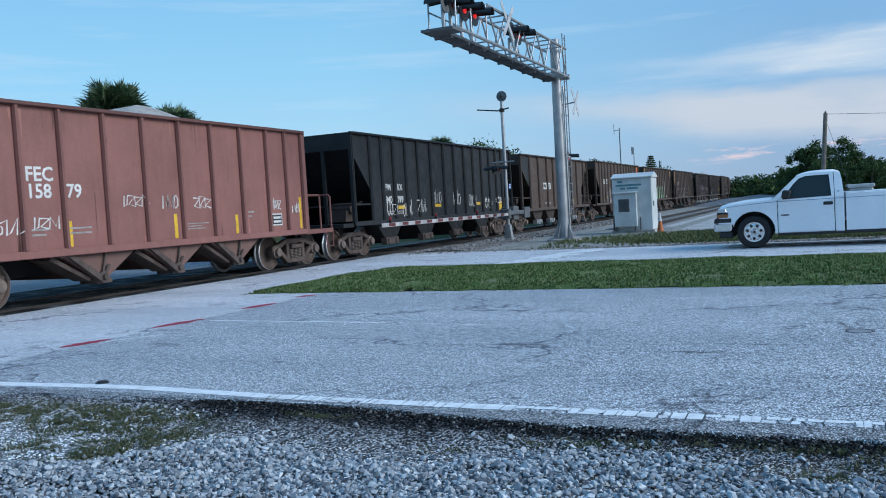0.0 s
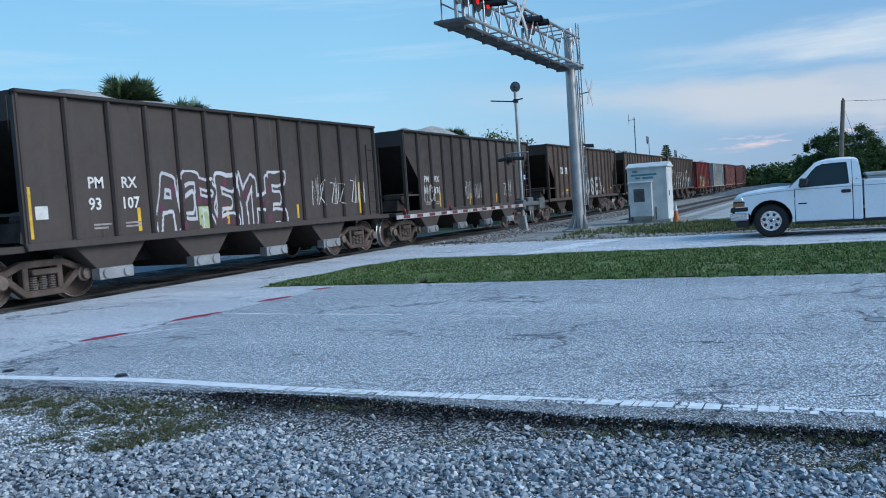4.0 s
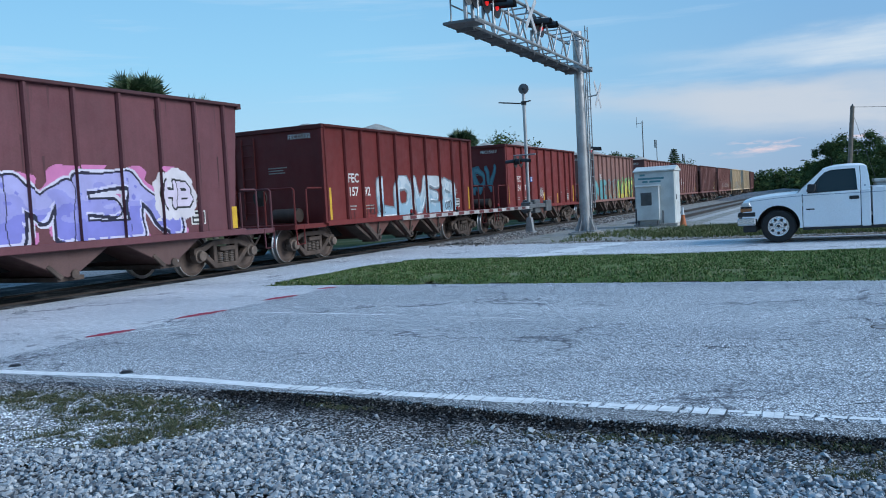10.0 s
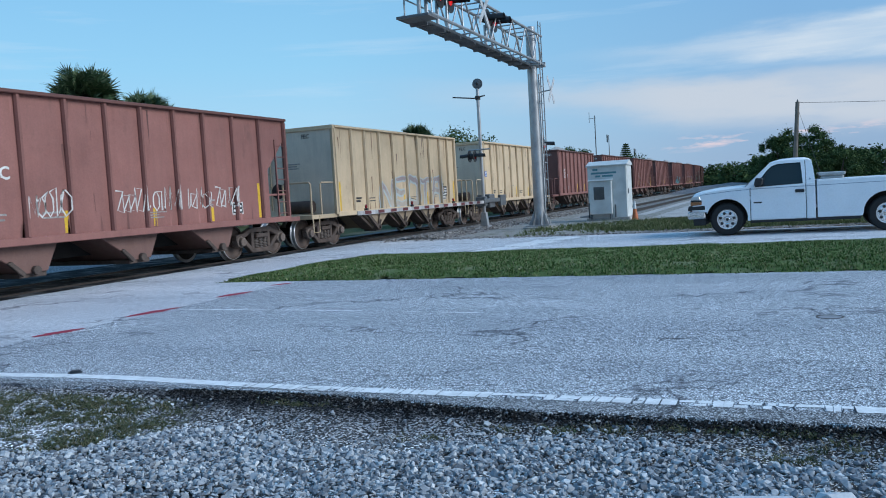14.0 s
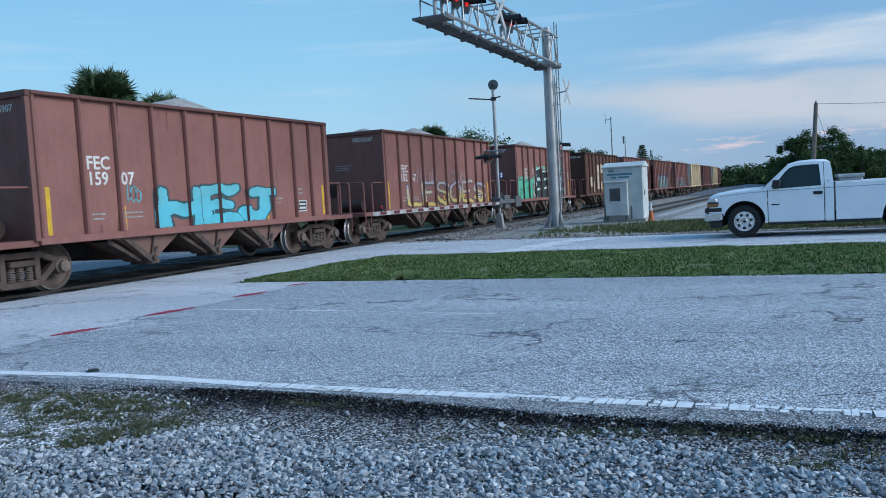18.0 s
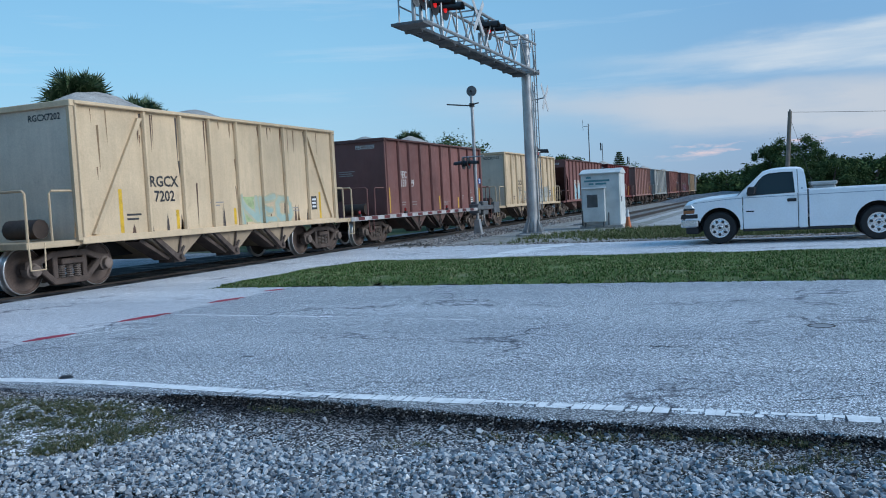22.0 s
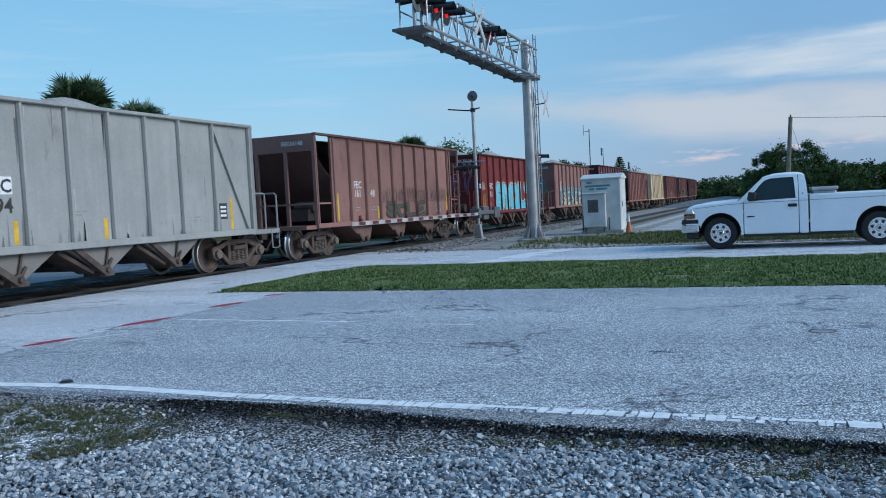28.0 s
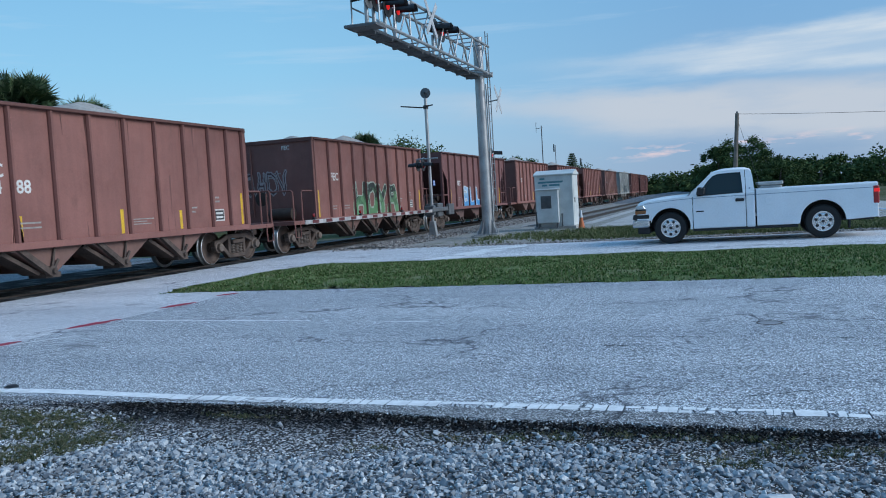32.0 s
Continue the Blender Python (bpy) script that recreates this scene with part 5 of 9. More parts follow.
def text_mesh(words, size, mat, cache={}):
    """Words in Blender's own font as a flat mesh that reads along +y and faces +x."""
    key = (words, size, mat.name)
    if key not in cache:
        cu = bpy.data.curves.new("words", "FONT")
        cu.body, cu.size, cu.resolution_u = words, size * 1.36, 2
        cu.offset = size * 0.028
        ob = bpy.data.objects.new("words", cu)
        me = bpy.data.meshes.new_from_object(ob)
        bpy.data.objects.remove(ob)
        me.transform(Matrix(((0, 0, 1, 0), (1, 0, 0, 0), (0, 1, 0, 0), (0, 0, 0, 1))))
        me.materials.clear()
        me.materials.append(mat)
        me.name = "lettering"
        cache[key] = me
    return cache[key]


def put_words(root, words, y, z, size, mat=None, x=W_SHEET + 0.004):
    ob = part("lettering", text_mesh(words, size, mat or WHITEP), None, root)
    ob.matrix_basis = pose(x, y, z)
    return ob


def bars(root, y, z, widths, mat=None, height=0.035, gap=0.065, x=W_SHEET + 0.004):
    """Small print that cannot be read."""
    s = Shape()
    for i, w in enumerate(widths):
        s.add([(x, y, z - i * gap), (x, y + w, z - i * gap), (x, y + w, z - i * gap + height), (x, y, z - i * gap + height)], [(0, 1, 2, 3)])
    return part("small_print", s, mat or WHITEP, root)


def plate(root, y0, y1, z0, z1, mat, name="painted_patch", x=W_SHEET + 0.002):
    return part(name, Shape().box(x - 0.001, x, y0, y1, z0, z1), mat, root)


# strokes of block letters on a grid of five by five
GLYPH = {"A": "00 14 34 40|12 32", "C": "43 34 14 03 01 10 30 41", "E": "44 04 00 40|02 32", "F": "44 04 00|02 32", "G": "43 34 14 03 01 10 30 41 42 22", "H": "04 00|44 40|02 42",
         "B": "00 04 34 43 32 02|32 41 30 00", "I": "24 20", "L": "04 00 40", "N": "00 04 40 44", "O": "10 01 03 14 34 43 41 30 10", "T": "04 44|24 20", "K": "04 00|44 02 40", "M": "00 04 22 44 40", "R": "00 04 34 43 32 02|22 40", "S": "43 34 14 03 12 32 41 30 10 01", "U": "04 01 10 30 41 44", "Y": "04 22 44|22 20",
         "D": "00 04 24 43 41 20 00", "J": "14 44|34 31 20 10 01", "P": "00 04 34 43 42 31 01", "V": "04 20 44", "W": "04 10 22 30 44", "Z": "04 44 00 40",
         "1": "00 14 30", "2": "04 20 44", "3": "10 04 34 40", "4": "00 03 24 43 40 10", "5": "04 01 20 41 43 24 04", "6": "14 10|34 30|12 32", "7": "00 04 22 44 40|22 20"}


def stroke_field(code, u, w):
    """Distance from each point to the nearest stroke of a letter, in grid steps."""
    best = np.full(u.shape, 9.0)
    for line in code.split("|"):
        pts = [(int(p[0]), int(p[1])) for p in line.split()]
        for (ax, ay), (bx, by) in zip(pts, pts[1:]):
            dx, dy = bx - ax, by - ay
            k = np.clip(((u - ax) * dx + (w - ay) * dy) / (dx * dx + dy * dy), 0, 1)
            best = np.minimum(best, np.hypot(u - ax - k * dx, w - ay - k * dy))
    return best


def ripple(rs, Y, Z, size):
    """Smooth irregular waves over the sheet, about -1 to 1."""
    out = np.zeros(Y.shape)
    for k in range(5):
        a, f = rs.uniform(0, 6.28), rs.uniform(0.6, 1.6) * 6.28 / size
        out += np.sin(f * (Y * math.cos(a) + Z * math.sin(a)) + rs.uniform(0, 6.28))
    return out / 2.6


def graffiti(root, make, y0, y1, z0, z1, word, fill, edge, halo=None, fill2=None, fat=0.8, seed=1, slant=0.0, name="graffiti", rim=None, shine=None, bare=False, cloudy=0.13):
    """A sprayed piece: bent fat letters with outline, shadow and highlights, on sheets and ribs.
    fill and fill2 blend from top to foot; rim: a second line outside the outline; bare: outlines alone."""
    rs = np.random.RandomState(seed)
    cell = 0.020
    pad = 0.30 if halo else 0.14
    zlow = make["zs"] + 0.065
    ys, zsd = np.arange(y0 - pad, y1 + pad, cell), np.arange(max(z0 - pad, zlow), z1 + pad, cell)
    Y, Z = np.meshgrid(ys + cell / 2, zsd + cell / 2)
    n = len(word)
    wd = (y1 - y0) / n
    wy, wz = ripple(rs, Y, Z, 0.9) * 0.035, ripple(rs, Y, Z, 1.1) * 0.05
    dist = np.full(Y.shape, 9.0)
    which = np.zeros(Y.shape, int)
    for i, ch in enumerate(word):
        lo, hi = z0 + rs.uniform(0.02, 0.10) * (z1 - z0), z1 - rs.uniform(0, 0.14) * (z1 - z0)
        a = y0 + i * wd + 0.10 * wd
        tilt = slant + rs.uniform(-0.10, 0.10)
        wv = (Z + wz - lo) / (hi - lo) * 4
        uv = (Y + wy - a - tilt * (Z - lo)) / (wd * 0.80) * 4
        sq = stroke_field(GLYPH[ch], uv, wv) * min(wd * 0.18, (hi - lo) * 0.25)
        which = np.where(sq < dist, i, which)
        dist = np.minimum(dist, sq)
    t0 = 0.60 * fat * min(wd * 0.19, (z1 - z0) * 0.22)
    t = t0 * (1.05 + 0.30 * np.clip((z0 + 0.45 * (z1 - z0) - Z) / (z1 - z0), -0.4, 0.5))
    wob, spot = ripple(rs, Y, Z, 0.55), ripple(rs, Y, Z, 0.28)
    inside = dist < t
    line = min(0.030 + 0.10 * t0, 0.055 * wd + 0.010)
    col = np.zeros(Y.shape, int)
    if halo:
        col[dist + cloudy * wob + 0.03 * spot < t + 0.16] = 3
    if rim:
        col[dist < t + line + 0.045] = 6
    shadow = np.roll(np.roll(inside, -3, 0), -3, 1)
    shadow[-3:], shadow[:, -3:] = False, False
    if not bare and wd > 0.5:
        col[shadow] = 2
    col[dist < t + line] = 2
    shade = np.clip((Z - z0) / max(z1 - z0, 0.1) + 0.22 * wob, 0, 1)
    if bare:
        col[inside] = 0
        col[inside & (spot + 0.5 * wob > 0.75)] = 4
    else:
        col[inside] = 1
        col[inside & (shade < 0.36)] = 4
        col[inside & (shade > 0.70)] = 5
        col[inside & (spot > 1.15)] = 4
        if shine:
            up = np.roll(np.roll(dist, 2, 0), -2, 1)
            col[inside & (up > t * 0.98) & (spot > -0.4)] = 7
        gap = (np.roll(which, 1, 1) != which) & (dist < t)
        col[gap] = 2
    # runs of wet paint below the letters
    for _ in range(int(2 * n)):
        i = rs.randint(2, len(ys) - 2)
        rows = np.nonzero(col[:, i] == 1)[0]
        if len(rows) and rs.rand() < 0.4:
            a = rows[0]
            col[max(0, a - rs.randint(2, 7)):a, i] = 4 if not bare else 2
    f2 = fill2 or fill
    blend = tuple((a + b) / 2 for a, b in zip(fill, f2))
    colours = {1: blend, 2: edge, 3: halo or edge, 4: f2, 5: fill, 6: rim or edge, 7: shine or edge}
    hb = make["hb"]
    ribs = rib_places(make["kind"], hb, make["panels"])
    wide = {"B": 0.075, "S": 0.055, "T": 0.06}.get(make["kind"], 0.045)
    lift = 0.0025 * sum(o.name.startswith("graffiti") for o in root.children)  # later coats lie on earlier ones
    xs_of = [lift + (W_RIB + 0.004 if min(abs(y - q) for q in ribs) < wide else W_SHEET + 0.005) for y in ys + cell / 2]
    v, f, c = [], [], []
    for j in range(len(zsd)):
        i = 0
        while i < len(ys):
            k = col[j, i]
            if k == 0 or abs(ys[i]) > hb:
                i += 1
                continue
            e = i
            while e < len(ys) and col[j, e] == k and xs_of[e] == xs_of[i] and abs(ys[e]) <= hb:
                e += 1
            m, x = len(v), xs_of[i]
            a, b = ys[i], ys[e - 1] + cell
            v += [(x, a, zsd[j]), (x, b, zsd[j]), (x, b, zsd[j] + cell), (x, a, zsd[j] + cell)]
            f.append((m, m + 1, m + 2, m + 3))
            c.append(colours[k])
            i = e
    me = cloud(name, v, f, SPRAY)
    at = me.attributes.new("spray", "FLOAT_COLOR", "FACE")
    at.data.foreach_set("color", [q for col3 in c for q in (*col3, 1.0)])
    return part(name, me, None, root, "spray-painted graffiti lettering")


def end_piece(root, make, x0, x1, z0, z1, word, fill, edge, seed, fat=0.6):
    """A sprayed piece on the car's leading end wall."""
    flat = dict(make, kind="C", hb=1.43, panels=1)
    ob = graffiti(root, flat, x0, x1, z0, z1, word, fill, edge, fat=fat, seed=seed)
    ob.matrix_basis = pose(0, W_SHEET - make["hb"] - 0.046, 0, 0, 0, -90)
    return ob


def scrawl(root, make, y0, z0, length, height, colour, seed, thick=0.016):
    """A quick one-line tag: a looping ribbon of paint."""
    rs = random.Random(seed)
    n = max(3, int(length / 0.17))
    pts = []
    for i in range(n):
        yc, hgt = y0 + length * (i + 0.5) / n, height * rs.uniform(0.65, 1.0)
        kind = rs.choice("ozin")
        w = length / n * 0.55
        if kind == "o":
            pts += [(yc + w * math.cos(a), z0 + hgt * (0.5 + 0.5 * math.sin(a))) for a in (1.6, 2.6, 3.6, 4.7, 5.7, 6.7, 7.6)]
        elif kind == "z":
            pts += [(yc - w, z0 + hgt), (yc + w, z0 + hgt * 0.95), (yc - w * 0.8, z0 + 0.05), (yc + w, z0)]
        elif kind == "i":
            pts += [(yc, z0 + hgt * 1.15), (yc - w * 0.2, z0), (yc + w * 0.6, z0 + hgt * 0.25)]
        else:
            pts += [(yc - w, z0), (yc - w * 0.7, z0 + hgt), (yc + w * 0.3, z0 + hgt * 0.2), (yc + w, z0 + hgt * 1.05), (yc + w * 0.9, z0)]
    ribs = rib_places(make["kind"], make["hb"], make["panels"])
    v, f = [], []
    for i, (a, b) in enumerate(pts):
        c0, c1 = pts[max(i - 1, 0)], pts[min(i + 1, len(pts) - 1)]
        dy, dz = c1[0] - c0[0], c1[1] - c0[1]
        l = math.hypot(dy, dz) or 1
        x = W_RIB + 0.004 if min(abs(a - q) for q in ribs) < 0.07 else W_SHEET + 0.006
        t = thick * rs.uniform(0.7, 1.3)
        v += [(x, a + dz / l * t, b - dy / l * t), (x, a - dz / l * t, b + dy / l * t)]
        if i:
            f.append((2 * i - 2, 2 * i, 2 * i + 1, 2 * i - 1))
    me = cloud("graffiti_tag", v, f, SPRAY)
    at = me.attributes.new("spray", "FLOAT_COLOR", "FACE")
    at.data.foreach_set("color", [q for _ in f for q in (*colour, 1.0)])
    return part("graffiti_tag", me, None, root, "thin sprayed scrawl")


# seconds-to-metres of the train along the track: it gathers a little speed
SPEED, GAIN = 22.561, 0.01903


def run(t):
    return SPEED * t + 0.5 * GAIN * t * t


# each car in order: make, paint, the place of its rear top corner at the start (0: coupled on), first and second line of its number, what stands out
BLK = (0.02, 0.02, 0.024)
CARS = [
    ("A", BROWN, 18.74, "FEC", "158", "79"), ("B", BLACK, 35.38, "PM RX", "840", "099"), ("T", UMBER, 49.20, "PM RX", "", ""), ("B", UMBER, 65.35, "CY XX", "", ""),
    ("B", UMBER, 81.51, "PM RX", "", ""), ("B", UMBER, 97.36, "PM RX", "", ""), ("S", SOOT, 112.27, "PM RX", "93", "107"), ("S2", SOOT, 126.27, "PM RX", "93", "176"),
    ("B", UMBER, 143.1, "PM RX", "", ""), ("B", UMBER, 159.67, "PM RX", "", ""), ("B", UMBER, 175.89, "PM RX", "", ""), ("A", REDC, 188.16, "FEC", "155", "27"),
    ("D", GREY, 201.57, "", "", ""), ("F", BROWN, 215.52, "FEC", "161", "04"), ("C", BROWN, 229.12, "FEC", "160", "88"), ("P", PURPLE, 241.83, "FEC", "17", "001"),
    ("A", REDC, 255.01, "FEC", "157", "92"), ("A", REDC, 268.45, "FEC", "154", "17"), ("A", BROWN3, 282.02, "FEC", "157", "09"), ("A", BROWN2, 295.54, "FEC", "159", "21"),
    ("C", BROWN2, 309.86, "FEC", "160", "48"), ("C2", BROWN2, 323.55, "FEC", "131", "11"), ("C", BROWN, 336.85, "FEC", "", ""), ("A2", CREAM, 349.2, "", "", ""), ("A2", CREAM, 362.4, "", "", ""),
    ("A", BROWN, 375.64, "FEC", "155", "61"), ("C2", BROWN, 390.26, "FEC", "131", "66"), ("C2", BROWN, 403.68, "FEC", "131", "28"), ("A", BROWN, 415.68, "FEC", "160", "57"),
    ("A", BROWN, 429.50, "FEC", "159", "07"), ("A", BROWN, 442.85, "FEC", "152", "67"), ("A", BROWN, 456.29, "FEC", "158", ""), ("A2", RUST, 469.87, "RGCX", "7140", ""),
    ("C", BROWN, 483.82, "FEC", "160", "57"), ("C2", BROWN, 497.40, "FEC", "132", ""), ("A", BROWN, 509.51, "FEC", "150", "40"), ("D", CREAM, 522.97, "RGCX", "7202", ""),
    ("A", BROWN2, 536.33, "FEC", "159", "29"), ("A2", CREAM, 549.72, "RGCX", "7162", ""), ("C", BROWN2, 564.06, "FEC", "160", "69"), ("A", REDC, 576.56, "FEC", "152", "59"),
    ("A", BROWN3, 0, "FEC", "", ""), ("D", GREY, 0, "", "", ""), ("A", BROWN, 616.70, "FEC", "", ""), ("A", BROWN2, 630.03, "FEC", "153", "32"), ("A2", TAN, 643.50, "RGCX", "7228", ""),
    ("D", GREY, 656.92, "", "", ""), ("F", BROWN3, 671.62, "FEC", "161", "48"), ("A", REDC, 684.19, "FEC", "151", "16"), ("A", BROWN3, 697.57, "FEC", "156", "02"),
    ("P", PURPLE, 711.37, "FEC", "17", "023"), ("C2", BROWN, 725.90, "FEC", "131", "35"), ("D", CREAM, 738.18, "RGCX", "7122", ""), ("A", BROWN, 751.41, "FEC", "154", "88"),
    ("A", BROWN, 765.2, "FEC", "", ""), ("C", MAROON, 0, "FEC", "", ""), ("A", BROWN, 0, "FEC", "", ""), ("A", BROWN2, 0, "FEC", "", ""), ("C", BROWN, 0, "FEC", "", ""), ("A", BROWN3, 0, "FEC", "", ""),
    ("D", GREY, 0, "", "", ""), ("A", BROWN, 0, "FEC", "", ""), ("C", BROWN2, 0, "FEC", "", ""), ("A", BROWN, 0, "FEC", "", ""), ("B", UMBER, 0, "", "", ""), ("A", BROWN, 0, "FEC", "", ""),
    ("C", BROWN2, 0, "FEC", "", ""), ("A", REDC, 0, "FEC", "", ""), ("A", BROWN, 0, "FEC", "", ""), ("A", BROWN3, 0, "FEC", "", ""), ("C", BROWN, 0, "FEC", "", ""),
]
PAINT_WORD = {BROWN: "faded brown", BROWN2: "dull brown", BROWN3: "dusty pale brown", REDC: "dark red", PURPLE: "purplish brown", GREY: "light grey", CREAM: "cream", BLACK: "black", SOOT: "sooty black", UMBER: "grimy dark umber", MAROON: "maroon", RUST: "heavily rusted", TAN: "rust-stained tan"}
MAKE_WORD = {"A": "hopper car with railed end platforms", "A2": "hopper car heaped with crushed rock", "D": "hopper car with diagonal end braces", "C": "hopper car with open sloping ends", "C2": "hopper car with closely ribbed sides", "F": "hopper car with open framed ends", "P": "hopper car with leaning ends", "B": "long hopper car with sloping ends", "S": "short hopper car with sheeted sides", "S2": "short hopper car with sloping ends", "T": "short hopper car with wide panels"}


def build_train():
    cars, tail = [], None
    for n, (mk, paint, rear, mark, num, num2) in enumerate(CARS):
        make = MAKES[mk]
        if mk not in MODELS:
            MODELS[mk] = hopper_car(**make)
            car = MODELS[mk]
        else:
            car = copy_thing(MODELS[mk], Matrix())
        centre = rear - make["hb"] if rear else tail + make["L"] / 2
        tail = centre + make["L"] / 2
        cars.append((car, mk, make, paint, centre, (mark, num, num2)))
    for n, (car, mk, make, paint, centre, words) in enumerate(cars):
        if n > 55:
            for o in [o for o in car.children_recursive if o.name.startswith(("spring", "axle", "bearing_cap", "bolster_end", "step", "brake_", "end_post", "ladder", "gate_gear"))]:
                bpy.data.objects.remove(o)
        rs = random.Random(n * 7 + 1)
        k = rs.uniform(0.92, 1.08)
        shade = tuple(c * k for c in paint)
        tagged(car, PAINT_WORD[paint] + " " + MAKE_WORD[mk] + ", rolling by")
        for o in car.children_recursive:
            if o.data.materials and o.data.materials[0] == PAINT:
                c = shade
                if mk == "A2" and paint == RUST and o.name.startswith(("end_wall", "end_rail", "side_rail", "end_platform")):
                    c = (0.45, 0.45, 0.43)
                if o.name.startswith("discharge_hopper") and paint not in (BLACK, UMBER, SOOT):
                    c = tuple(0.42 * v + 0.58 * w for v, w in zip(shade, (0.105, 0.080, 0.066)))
                # dark cars: hoppers at half colour, shade below the body painted in
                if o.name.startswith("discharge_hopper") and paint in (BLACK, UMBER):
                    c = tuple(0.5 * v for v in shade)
                # shading put into the colour: chords and ribs darker than the sheets
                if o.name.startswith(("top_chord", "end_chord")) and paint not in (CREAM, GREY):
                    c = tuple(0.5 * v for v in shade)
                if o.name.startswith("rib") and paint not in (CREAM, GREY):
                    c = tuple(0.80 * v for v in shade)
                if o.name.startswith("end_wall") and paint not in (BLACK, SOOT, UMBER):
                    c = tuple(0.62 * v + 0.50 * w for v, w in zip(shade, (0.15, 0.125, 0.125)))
                # end walls and fittings: the dimmer light on the ends, put into their tint
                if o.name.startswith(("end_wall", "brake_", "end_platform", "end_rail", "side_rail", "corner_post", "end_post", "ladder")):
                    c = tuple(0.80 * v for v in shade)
                # slope sheets at 0.4: the shade inside the open ends, painted in
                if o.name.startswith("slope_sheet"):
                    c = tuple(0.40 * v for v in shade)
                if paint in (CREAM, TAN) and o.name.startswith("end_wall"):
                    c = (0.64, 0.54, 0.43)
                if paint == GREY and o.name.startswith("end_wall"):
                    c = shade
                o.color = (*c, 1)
    return cars


def rust_ends(car, make, which):
    """Bare end panels gone tan with rust."""
    ribs = rib_places(make["kind"], make["hb"], make["panels"])
    zt = make["zt"]
    for w in which:
        a, b = (ribs[0] + 0.06, ribs[1] - 0.10) if w == 0 else (ribs[-2] + 0.10, ribs[-1] - 0.06)
        lo = (zt - 0.55, zt - 1.55) if w == 0 else (zt - 1.55, zt - 0.55)
        x = W_SHEET + 0.003
        s = Shape().add([(x, a, lo[0]), (x, b, lo[1]), (x, b, zt - 0.11), (x, a, zt - 0.11)], [(0, 1, 2, 3)])
        part("rusty_panel", s, RUSTTAN, car, "tan rusted end panel")


